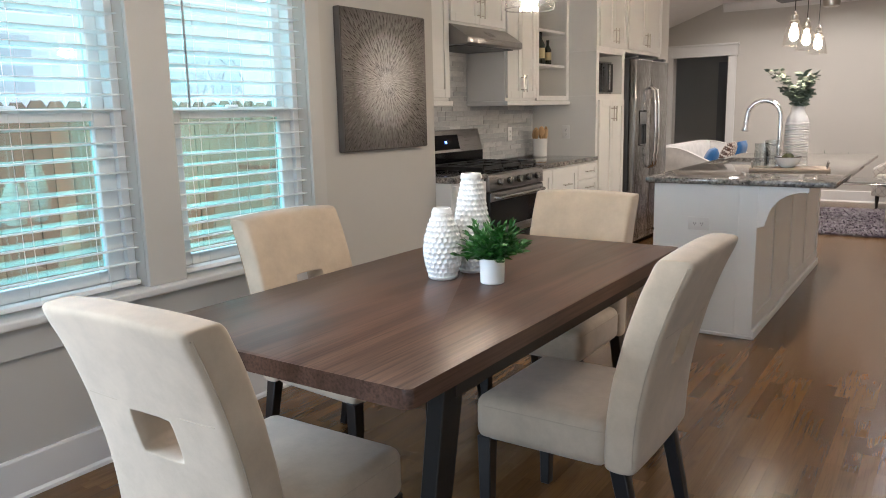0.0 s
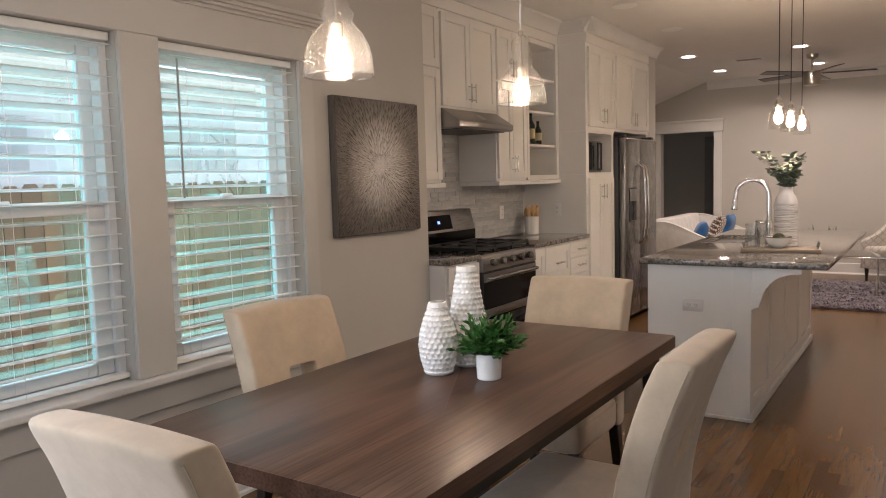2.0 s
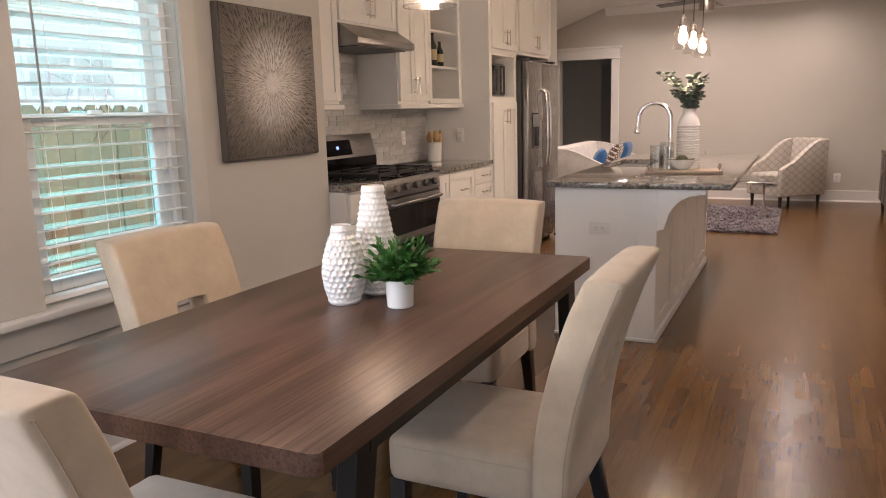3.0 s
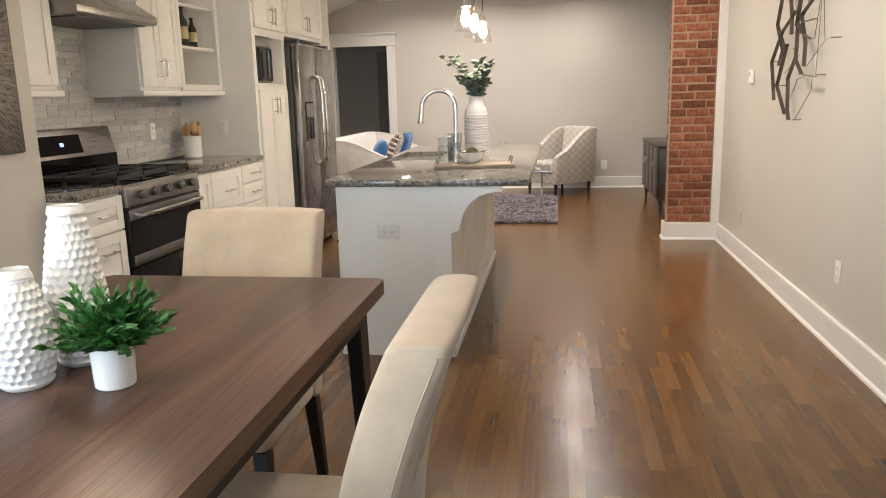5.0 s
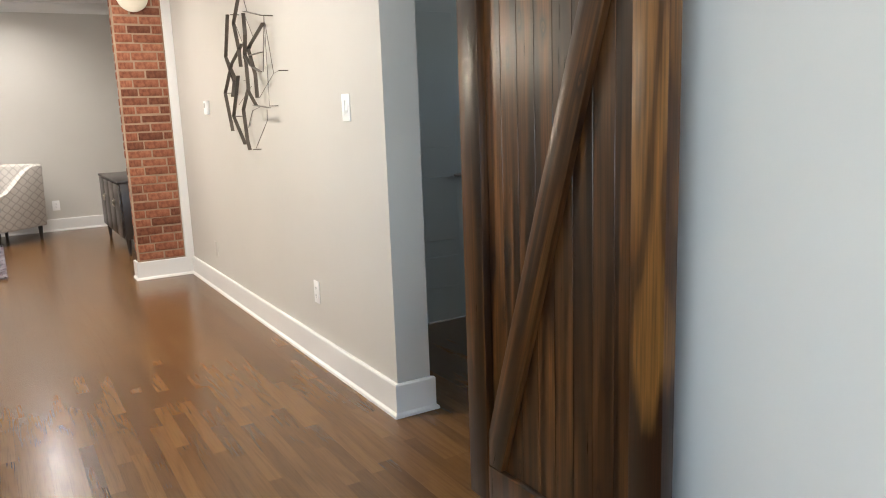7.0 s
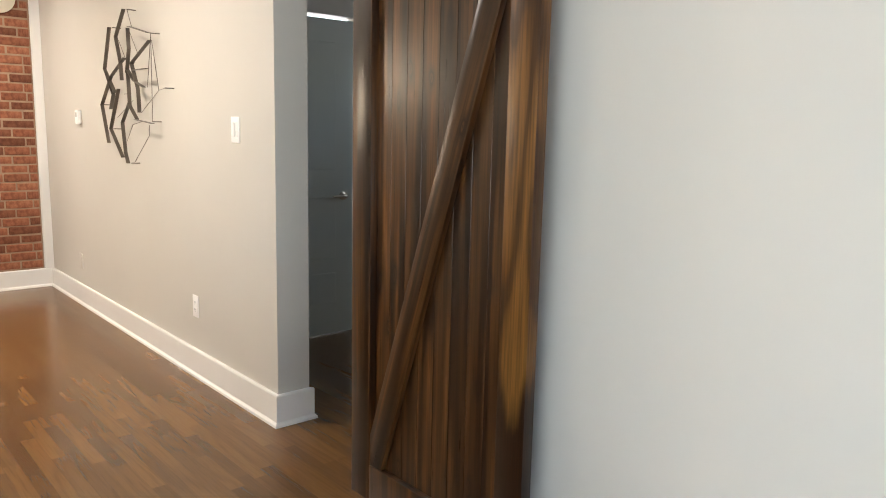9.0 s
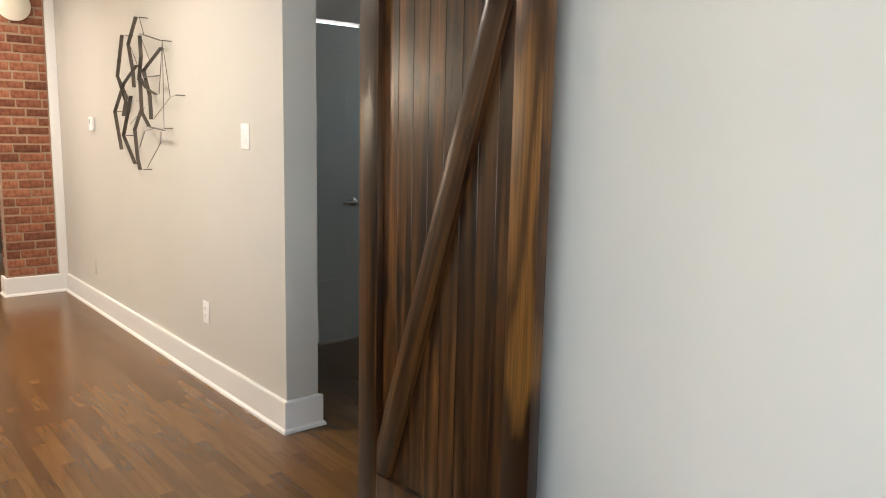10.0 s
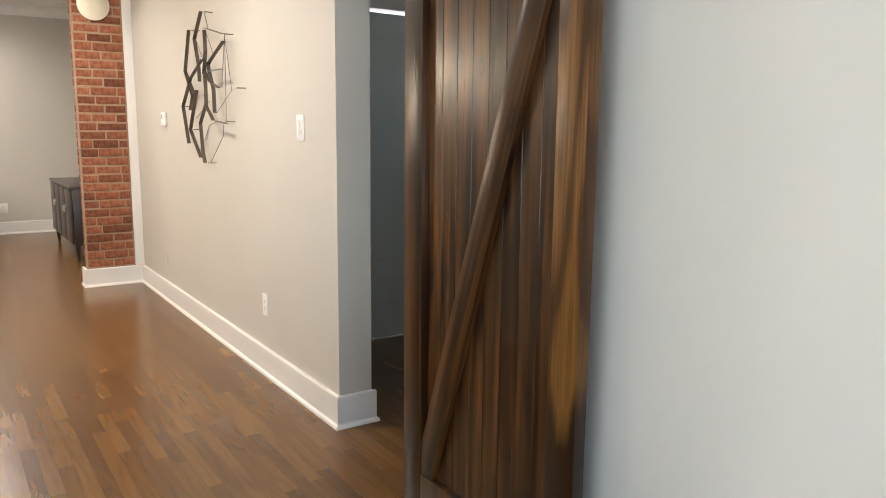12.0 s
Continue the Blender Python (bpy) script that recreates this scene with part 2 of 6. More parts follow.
def oak_floor():
    """Varnished oak strips: a shade for each strip, quiet cathedral grain, pores and a worn satin gloss."""
    m, nt, p = material("oak_strip")
    fr = random_fac(nt)
    comb = nt.nodes.new("ShaderNodeCombineXYZ")
    for i, k in enumerate((9.3, 23.1, 5.7)):
        mm = node(nt, "ShaderNodeMath")
        mm.operation = "MULTIPLY"
        mm.inputs[1].default_value = k
        nt.links.new(fr.outputs[0], mm.inputs[0])
        nt.links.new(mm.outputs[0], comb.inputs[i])

    def moved(scale):
        ad = nt.nodes.new("ShaderNodeVectorMath")
        nt.links.new(coords(nt, scale).outputs[0], ad.inputs[0])
        nt.links.new(comb.outputs[0], ad.inputs[1])
        return ad

    field = noise_tex(nt, moved((9.0, 0.9, 1.0)), 1.0, 1.0, 0.4)
    mul = node(nt, "ShaderNodeMath")
    mul.operation = "MULTIPLY"
    mul.inputs[1].default_value = 44.0
    nt.links.new(field.outputs[0], mul.inputs[0])
    sn = node(nt, "ShaderNodeMath")
    sn.operation = "SINE"
    nt.links.new(mul.outputs[0], sn.inputs[0])
    half = node(nt, "ShaderNodeMapRange")
    half.inputs["From Min"].default_value = -1.0
    nt.links.new(sn.outputs[0], half.inputs["Value"])
    pore = noise_tex(nt, moved((260.0, 7.0, 1.0)), 1.0, 2.0, 0.5)
    tone = noise_tex(nt, coords(nt, (1.0, 0.4, 1.0)), 1.7, 3.0, 0.5)
    shade = ramp(nt, fr, ((0.0, (0.094, 0.0442, 0.0124)), (0.25, (0.113, 0.0545, 0.0153)), (0.75, (0.138, 0.0682, 0.0198)), (1.0, (0.152, 0.0762, 0.0228))))
    c = mix(nt, shade, ramp(nt, half, ((0.0, (0.91, 0.90, 0.88)), (0.35, (0.99, 0.99, 0.99)), (1.0, (1.03, 1.03, 1.03)))), 1.0, "MULTIPLY")
    c = mix(nt, c, ramp(nt, pore, ((0.36, (0.86, 0.84, 0.82)), (0.5, (1.0, 1.0, 1.0)))), 1.0, "MULTIPLY")
    c = mix(nt, c, ramp(nt, tone, ((0.3, (0.90, 0.89, 0.88)), (0.7, (1.08, 1.08, 1.08)))), 1.0, "MULTIPLY")
    nt.links.new(colour_out(c), p.inputs["Base Color"])
    rr = node(nt, "ShaderNodeMapRange")
    rr.inputs["To Min"].default_value, rr.inputs["To Max"].default_value = 0.20, 0.30
    nt.links.new(tone.outputs[0], rr.inputs["Value"])
    nt.links.new(rr.outputs[0], p.inputs["Roughness"])
    p.inputs["Specular IOR Level"].default_value = 0.42
    p.inputs["Coat Weight"].default_value = 0.08
    p.inputs["Coat Roughness"].default_value = 0.12
    bump(nt, p, pore, 0.04, 0.0005)
    return m


def thin_glass(name, tint=(1, 1, 1), gloss=0.9, seeds=0.0, rough=0.02, coating=None, haze=0.0):
    m, nt, p = material(name)
    nt.nodes.remove(p)
    tr, gl, mx = nt.nodes.new("ShaderNodeBsdfTransparent"), nt.nodes.new("ShaderNodeBsdfGlossy"), nt.nodes.new("ShaderNodeMixShader")
    tr.inputs[0].default_value = (*tint, 1)
    gl.inputs["Roughness"].default_value = rough
    lw = node(nt, "ShaderNodeLayerWeight", Blend=0.5)
    pw = node(nt, "ShaderNodeMath")
    pw.operation = "POWER"
    pw.inputs[1].default_value = 4.0
    nt.links.new(lw.outputs["Facing"], pw.inputs[0])
    sc = node(nt, "ShaderNodeMath")
    sc.operation = "MULTIPLY_ADD"
    sc.inputs[1].default_value, sc.inputs[2].default_value = 0.7 * gloss, 0.04 * gloss
    nt.links.new(pw.outputs[0], sc.inputs[0])
    fac = sc
    if coating:
        gl.inputs["Color"].default_value = (*coating[1], 1)
        ad = node(nt, "ShaderNodeMath")
        ad.inputs[1].default_value = coating[0]
        nt.links.new(sc.outputs[0], ad.inputs[0])
        fac = ad
    if seeds:
        v = coords(nt)
        vo = node(nt, "ShaderNodeTexVoronoi", Scale=seeds)
        nt.links.new(v.outputs[0], vo.inputs["Vector"])
        kr = ramp(nt, vo, ((0.0, (0.8, 0.8, 0.8)), (0.14, (0.5, 0.5, 0.5)), (0.24, (haze, haze, haze))))
        scatter, body = nt.nodes.new("ShaderNodeBsdfTranslucent"), nt.nodes.new("ShaderNodeMixShader")
        scatter.inputs[0].default_value = (0.95, 0.94, 0.92, 1)
        nt.links.new(kr.outputs[0], body.inputs[0])
        nt.links.new(tr.outputs[0], body.inputs[1])
        nt.links.new(scatter.outputs[0], body.inputs[2])
        tr = body
        bp = node(nt, "ShaderNodeBump", Strength=0.15, Distance=0.002)
        nt.links.new(vo.outputs[0], bp.inputs["Height"])
        nt.links.new(bp.outputs[0], gl.inputs["Normal"])
    nt.links.new(fac.outputs[0], mx.inputs[0])
    nt.links.new(tr.outputs[0], mx.inputs[1])
    nt.links.new(gl.outputs[0], mx.inputs[2])
    nt.links.new(mx.outputs[0], nt.nodes["Material Output"].inputs[0])
    return m


def glow(name, colour, strength):
    m, nt, p = material(name)
    p.inputs["Base Color"].default_value = (0.9, 0.9, 0.85, 1)
    p.inputs["Emission Color"].default_value = (*colour, 1)
    p.inputs["Emission Strength"].default_value = strength
    return m


def fabric(name, colour, weave=700.0, dark=0.80):
    m, nt, p = material(name)
    v = coords(nt)
    big = noise_tex(nt, v, 9.0, 6.0, 0.65)
    r = ramp(nt, big, ((0.32, tuple(c * dark for c in colour)), (0.68, colour)))
    nt.links.new(r.outputs[0], p.inputs["Base Color"])
    w = noise_tex(nt, v, weave, 1.0)
    p.inputs["Roughness"].default_value = 0.9
    p.inputs["Sheen Weight"].default_value = 0.3
    p.inputs["Specular IOR Level"].default_value = 0.2
    bump(nt, p, w, 0.25, 0.001)
    return m


def brushed(name, colour, rough=0.28, axis=2):
    m, nt, p = material(name)
    st = [60.0, 60.0, 60.0]
    st[axis] = 1.0
    v = coords(nt, tuple(st))
    n = noise_tex(nt, v, 8.0, 3.0)
    r = ramp(nt, n, ((0.3, tuple(c * 0.85 for c in colour)), (0.7, colour)))
    nt.links.new(r.outputs[0], p.inputs["Base Color"])
    p.inputs["Metallic"].default_value = 1.0
    rr = node(nt, "ShaderNodeMapRange")
    rr.inputs["To Min"].default_value, rr.inputs["To Max"].default_value = rough - 0.05, rough + 0.1
    nt.links.new(n.outputs[0], rr.inputs["Value"])
    nt.links.new(rr.outputs[0], p.inputs["Roughness"])
    bump(nt, p, n, 0.05, 0.0005)
    return m


def granite_mat():
    m, nt, p = material("granite")
    v = coords(nt)
    vo = node(nt, "ShaderNodeTexVoronoi", Scale=95.0)
    nt.links.new(v.outputs[0], vo.inputs["Vector"])
    n2 = noise_tex(nt, v, 38.0, 5.0)
    big = noise_tex(nt, v, 6.0, 4.0)
    bw = ramp(nt, vo, ((0.0, (0.03, 0.027, 0.025)), (0.35, (0.13, 0.118, 0.105)), (0.62, (0.27, 0.25, 0.225)), (1.0, (0.46, 0.43, 0.40))), out=1)
    sp = ramp(nt, n2, ((0.38, (0.02, 0.018, 0.018)), (0.47, (0.17, 0.155, 0.14)), (0.64, (0.36, 0.335, 0.30))))
    c = mix(nt, bw, sp, 0.5)
    st = ramp(nt, big, ((0.35, (0.75, 0.73, 0.72)), (0.65, (1.0, 1.0, 1.0))))
    c = mix(nt, c, st, 1.0, "MULTIPLY")
    nt.links.new(colour_out(c), p.inputs["Base Color"])
    p.inputs["Roughness"].default_value = 0.07
    p.inputs["Coat Weight"].default_value = 0.4
    return m


def brick_mat():
    m, nt, p = material("brick")
    fr = random_fac(nt)
    v = coords(nt)
    n = noise_tex(nt, v, 22.0, 6.0, 0.65)
    fine = noise_tex(nt, v, 160.0, 3.0)
    c = ramp(nt, n, ((0.25, (0.09, 0.024, 0.013)), (0.5, (0.235, 0.090, 0.046)), (0.8, (0.34, 0.155, 0.088))))
    s = ramp(nt, fr, ((0.0, (0.55, 0.50, 0.48)), (0.35, (0.92, 0.86, 0.84)), (0.7, (1.05, 1.0, 0.98)), (1.0, (1.25, 1.28, 1.3))))
    c = mix(nt, c, s, 1.0, "MULTIPLY")
    nt.links.new(colour_out(c), p.inputs["Base Color"])
    p.inputs["Roughness"].default_value = 0.85
    p.inputs["Specular IOR Level"].default_value = 0.3
    b = node(nt, "ShaderNodeBump", Strength=0.5, Distance=0.004)
    nt.links.new(n.outputs[0], b.inputs["Height"])
    b2 = node(nt, "ShaderNodeBump", Strength=0.3, Distance=0.002)
    nt.links.new(fine.outputs[0], b2.inputs["Height"])
    nt.links.new(b.outputs[0], b2.inputs["Normal"])
    nt.links.new(b2.outputs[0], p.inputs["Normal"])
    return m


def tile_mat():
    m, nt, p = material("marble_tile")
    fr = random_fac(nt)
    v = coords(nt)
    n = noise_tex(nt, v, 14.0, 6.0, 0.6)
    c = ramp(nt, n, ((0.3, (0.48, 0.49, 0.49)), (0.55, (0.60, 0.60, 0.59)), (0.8, (0.70, 0.69, 0.68))))
    s = ramp(nt, fr, ((0.0, (0.78, 0.785, 0.80)), (0.5, (0.90, 0.90, 0.90)), (1.0, (1.04, 1.035, 1.02))))
    c = mix(nt, c, s, 1.0, "MULTIPLY")
    nt.links.new(colour_out(c), p.inputs["Base Color"])
    p.inputs["Roughness"].default_value = 0.22
    return m


def sunburst_mat():
    """Metallic paint laid in strokes that run out from the middle, silver inside and bronze outside."""
    m, nt, p = material("sunburst_paint")
    tc = nt.nodes.new("ShaderNodeTexCoord")
    sep = nt.nodes.new("ShaderNodeSeparateXYZ")
    nt.links.new(tc.outputs["Object"], sep.inputs[0])
    ang = nt.nodes.new("ShaderNodeMath")
    ang.operation = "ARCTAN2"
    nt.links.new(sep.outputs["Z"], ang.inputs[0])
    nt.links.new(sep.outputs["Y"], ang.inputs[1])
    ln = nt.nodes.new("ShaderNodeVectorMath")
    ln.operation = "LENGTH"
    flat = nt.nodes.new("ShaderNodeCombineXYZ")
    nt.links.new(sep.outputs["Y"], flat.inputs[0])
    nt.links.new(sep.outputs["Z"], flat.inputs[1])
    nt.links.new(flat.outputs[0], ln.inputs[0])
    pol = nt.nodes.new("ShaderNodeCombineXYZ")
    k1 = node(nt, "ShaderNodeMath")
    k1.operation = "MULTIPLY"
    k1.inputs[1].default_value = 25.0
    nt.links.new(ang.outputs[0], k1.inputs[0])
    k2 = node(nt, "ShaderNodeMath")
    k2.operation = "MULTIPLY"
    k2.inputs[1].default_value = 13.0
    nt.links.new(ln.outputs["Value"], k2.inputs[0])
    nt.links.new(k1.outputs[0], pol.inputs[0])
    nt.links.new(k2.outputs[0], pol.inputs[1])
    vo = node(nt, "ShaderNodeTexVoronoi", Scale=1.0)
    vo.feature = "DISTANCE_TO_EDGE"
    nt.links.new(pol.outputs[0], vo.inputs["Vector"])
    strokes = ramp(nt, vo, ((0.0, (0, 0, 0)), (0.35, (1, 1, 1))))
    grade = ramp(nt, ln, ((0.0, (0.86, 0.84, 0.82)), (0.15, (0.60, 0.575, 0.55)), (0.29, (0.20, 0.182, 0.165)), (0.5, (0.075, 0.066, 0.058))), out=1)
    groove = ramp(nt, vo, ((0.0, (0.62, 0.6, 0.58)), (0.25, (1, 1, 1))))
    c = mix(nt, grade, groove, 1.0, "MULTIPLY")
    nt.links.new(colour_out(c), p.inputs["Base Color"])
    p.inputs["Metallic"].default_value = 0.4
    p.inputs["Roughness"].default_value = 0.45
    bump(nt, p, strokes, 0.35, 0.003)
    return m


def rug_mat():
    m, nt, p = material("rug_pile")
    v = coords(nt, (1, 2.2, 1))
    n = noise_tex(nt, v, 5.5, 6.0, 0.7)
    f = noise_tex(nt, v, 60.0, 3.0)
    c = ramp(nt, n, ((0.3, (0.055, 0.046, 0.058)), (0.45, (0.14, 0.112, 0.14)), (0.55, (0.25, 0.232, 0.24)), (0.7, (0.13, 0.098, 0.118))))
    nt.links.new(c.outputs[0], p.inputs["Base Color"])
    p.inputs["Roughness"].default_value = 0.95
    bump(nt, p, f, 0.9, 0.01)
    return m


def trellis_mat():
    """Cream cloth with a woven grey-beige ogee trellis."""
    m, nt, p = material("trellis_cloth")
    v = coords(nt)
    sep = nt.nodes.new("ShaderNodeSeparateXYZ")
    nt.links.new(v.outputs[0], sep.inputs[0])

    def calc(kind, a, b=None):
        n = node(nt, "ShaderNodeMath")
        n.operation = kind
        for i, q in enumerate((a, b)):
            if hasattr(q, "outputs"):
                nt.links.new(q.outputs[0], n.inputs[i])
            elif q is not None:
                n.inputs[i].default_value = q
        return n

    across = node(nt, "ShaderNodeMath")
    nt.links.new(sep.outputs["X"], across.inputs[0])
    nt.links.new(sep.outputs["Y"], across.inputs[1])
    up = node(nt, "ShaderNodeMath")
    up.inputs[1].default_value = 0.0
    nt.links.new(sep.outputs["Z"], up.inputs[0])
    u = calc("MULTIPLY", across, 24.0)
    sway = calc("MULTIPLY", calc("SINE", calc("MULTIPLY", up, 34.0)), 1.35)
    one = calc("ABSOLUTE", calc("SINE", calc("ADD", u, sway)))
    two = calc("ABSOLUTE", calc("SINE", calc("SUBTRACT", u, sway)))
    near = calc("MINIMUM", one, two)
    c = ramp(nt, near, ((0.10, (0.33, 0.305, 0.275)), (0.26, (0.52, 0.485, 0.44))))
    nt.links.new(c.outputs[0], p.inputs["Base Color"])
    p.inputs["Roughness"].default_value = 0.85
    bump(nt, p, noise_tex(nt, v, 700.0), 0.2, 0.001)
    return m


def ring_cloth():
    m, nt, p = material("ring_cloth")
    v = coords(nt)
    vo = node(nt, "ShaderNodeTexVoronoi", Scale=16.0, Randomness=0.1)
    nt.links.new(v.outputs[0], vo.inputs["Vector"])
    c = ramp(nt, vo, ((0.3, (0.78, 0.74, 0.66)), (0.36, (0.13, 0.08, 0.06)), (0.5, (0.13, 0.08, 0.06)), (0.56, (0.78, 0.74, 0.66))))
    nt.links.new(c.outputs[0], p.inputs["Base Color"])
    p.inputs["Roughness"].default_value = 0.9
    return m


WALL = mottled("wall_paint", (0.525, 0.502, 0.458), 0.55, vary=0.025, scale=1.2, grain=260.0, relief=0.06, spec=0.35)
CEIL = mottled("ceiling_paint", (0.74, 0.72, 0.69), 0.75, vary=0.02, grain=180.0, relief=0.1, spec=0.25)
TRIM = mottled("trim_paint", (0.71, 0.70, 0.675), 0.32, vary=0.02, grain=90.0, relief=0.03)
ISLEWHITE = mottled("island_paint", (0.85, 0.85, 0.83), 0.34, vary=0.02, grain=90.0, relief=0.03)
# trim white darkened: the window wall's backlit shade is put into the colour
TRIM_BACKLIT = mottled("backlit_trim_paint", (0.545, 0.53, 0.495), 0.34, vary=0.02, grain=90.0, relief=0.03)
CAB = mottled("cabinet_paint", (0.76, 0.745, 0.71), 0.34, vary=0.02, grain=90.0, relief=0.03)
FLOOR = oak_floor()
TABLE = pine("table_walnut", (0.050, 0.026, 0.0185), (0.098, 0.054, 0.038), (0.165, 0.097, 0.070), axis=1, rough=0.33, rings=5.0, knots=0.0, per_piece=False, spec=0.34, across=3.0, along=0.4, haze=0.6, flat=2)
BARN = pine("stained_pine", (0.0065, 0.0022, 0.0006), (0.031, 0.0122, 0.0032), (0.088, 0.0380, 0.0102), spec=0.5, rough=0.30, across=5.0, along=0.30, haze=0.35, rings=6.0, pale=0.35, knots=9.0, streak=0.55)
BARNGOLD = pine("golden_pine", (0.028, 0.010, 0.0026), (0.088, 0.038, 0.0090), (0.150, 0.071, 0.0165), pale=0.1, knots=2.5, rings=6.0, along=0.55, across=4.0, spec=0.4, rough=0.34, haze=0.25, dark_foot=(0.62, (0.0125, 0.0046, 0.0013)))
CEDAR = wood("cedar", (0.095, 0.050, 0.027), (0.155, 0.088, 0.049), (0.215, 0.130, 0.076), axis=2, rough=0.8, grain=14.0, pale=0.25)
FABRIC = fabric("beige_linen", (0.545, 0.438, 0.318))
PIPING = fabric("linen_piping", (0.48, 0.385, 0.28))
BLACKWOOD = mottled("black_wood", (0.014, 0.012, 0.011), 0.35, vary=0.2, grain=60.0)
BLACKMETAL = mottled("black_metal", (0.022, 0.021, 0.020), 0.42, metal=0.6, vary=0.15)
STEEL = brushed("stainless", (0.31, 0.30, 0.285), 0.24, axis=2)
STEELH = brushed("stainless_side", (0.33, 0.318, 0.305), 0.27, axis=1)
DARKSTEEL = mottled("dark_steel", (0.09, 0.09, 0.09), 0.45, metal=0.7)
NICKEL = mottled("satin_nickel", (0.50, 0.46, 0.40), 0.3, metal=1.0, vary=0.04)
CHROME = mottled("chrome", (0.82, 0.81, 0.79), 0.06, metal=1.0, vary=0.01, relief=0)
BLACKGLASS = mottled("black_glass", (0.005, 0.005, 0.006), 0.08, vary=0.0, relief=0, spec=0.2)
IRON = mottled("cast_iron", (0.014, 0.014, 0.014), 0.55, vary=0.2, grain=200.0, relief=0.2)
GRANITE = granite_mat()
BRICK = brick_mat()
MORTAR = mottled("mortar", (0.30, 0.205, 0.135), 0.95, vary=0.15, scale=12.0, grain=150.0, relief=0.6)
TILE = tile_mat()
GROUT = mottled("grout", (0.62, 0.61, 0.595), 0.85)
CERAMIC = mottled("white_ceramic", (0.80, 0.79, 0.77), 0.42, vary=0.02, relief=0.02)
GLAZE = mottled("white_glaze", (0.78, 0.77, 0.74), 0.2, vary=0.03)
RIBBED = mottled("ribbed_stoneware", (0.72, 0.69, 0.66), 0.6, vary=0.05, grain=60.0)
SOIL = mottled("soil", (0.03, 0.022, 0.016), 0.95, vary=0.3, grain=80.0, relief=0.6)
LEAF = mottled("leaf_green", (0.035, 0.135, 0.022), 0.42, vary=0.45, scale=40.0)
SAGE = mottled("leaf_sage", (0.165, 0.205, 0.160), 0.6, vary=0.4, scale=25.0, spec=0.2)
BLIND = mottled("blind_slat", (0.86, 0.875, 0.865), 0.3, vary=0.02, relief=0.02)
VINYL = mottled("window_vinyl", (0.82, 0.83, 0.83), 0.35, vary=0.02)
PANE = thin_glass("window_glass", (0.93, 0.965, 0.965), 1.0, coating=(0.30, (0.30, 0.96, 0.92)))
SHADEGLASS = thin_glass("seeded_glass", (0.97, 0.965, 0.955), 0.85, seeds=170.0, rough=0.05, haze=0.012)
CLEARGLASS = thin_glass("clear_glass", (0.93, 0.94, 0.94), 1.5)
JARGLASS = thin_glass("jar_glass", (0.95, 0.95, 0.94), 1.6, rough=0.06, coating=(0.045, (1.0, 0.98, 0.95)))
BULB = glow("bulb_glow", (1.0, 0.80, 0.55), 26.0)
CANGLOW = glow("downlight_glow", (1.0, 0.82, 0.64), 8.0)
BLUELED = glow("blue_display", (0.02, 0.16, 1.0), 0.5)
PLASTIC = mottled("white_plastic", (0.80, 0.79, 0.77), 0.35, vary=0.01)
SLOT = mottled("dark_slot", (0.02, 0.018, 0.016), 0.85, spec=0.1)
CREAM = mottled("cream_enamel", (0.74, 0.68, 0.55), 0.4, vary=0.03)
BRONZE = mottled("antique_bronze", (0.155, 0.135, 0.115), 0.4, metal=0.85, vary=0.25, scale=9.0)
SUNBURST = sunburst_mat()
CANVAS = mottled("canvas_edge", (0.10, 0.088, 0.078), 0.6)
RUG = rug_mat()
TRELLIS = trellis_mat()
RINGS = ring_cloth()
WHITECLOTH = fabric("white_cloth", (0.74, 0.72, 0.69))
BLUECLOTH = fabric("blue_velvet", (0.03, 0.16, 0.42), dark=0.6)
ESPRESSO = mottled("espresso_wood", (0.035, 0.027, 0.023), 0.3, vary=0.25, scale=8.0)
TRAYWOOD = wood("tray_wood", (0.12, 0.085, 0.06), (0.24, 0.18, 0.13), (0.36, 0.28, 0.21), axis=0, rough=0.5, per_piece=False)
SPOONWOOD = wood("spoon_wood", (0.30, 0.17, 0.07), (0.48, 0.30, 0.14), (0.60, 0.40, 0.20), axis=2, rough=0.55, per_piece=False)
BOTTLE = mottled("bottle_glass", (0.012, 0.02, 0.008), 0.08, vary=0.1, relief=0, coat=0.5)
PAPER = mottled("label_paper", (0.45, 0.38, 0.22), 0.7)
SIDING = mottled("white_siding", (0.84, 0.84, 0.83), 0.6, vary=0.02)
# unseen ground, made pale so that it throws light up onto the blinds
PALE_GROUND = mottled("pale_ground", (0.5, 0.485, 0.45), 0.9, vary=0.15, scale=4.0, relief=0.6)
ROOFING = mottled("roof_shingle", (0.16, 0.15, 0.145), 0.9, vary=0.25, scale=9.0, relief=0.4)
# pale tone puts the sky's reflection into the neighbour's panes; also the thermostat screen
NEIGHGLASS = mottled("pale_window", (0.6, 0.6, 0.58), 0.2)
HALLDOOR = mottled("hall_door_paint", (0.52, 0.55, 0.52), 0.4, vary=0.02)


# ---- mesh helpers ----
def link(name, bm, mat, parent=None, label="", smooth=40):
    me = bpy.data.meshes.new(name)
    bmesh.ops.recalc_face_normals(bm, faces=bm.faces[:])
    bm.to_mesh(me)
    bm.free()
    me.materials.append(mat)
    if smooth:
        me.shade_smooth()
        me.set_sharp_from_angle(angle=radians(smooth))
    ob = new(name, me)
    if parent:
        ob.parent = parent
    if label:
        tagged(ob, label)
    return ob


def part(name, bm, mat, parent, label="", smooth=40):
    return link(name, bm, mat, parent, label, smooth)


def thing(name, m, label, category, group=""):
    ob = new(name)
    ob.empty_display_size = 0.1
    ob.matrix_basis = m
    return tagged(ob, label, category, group)


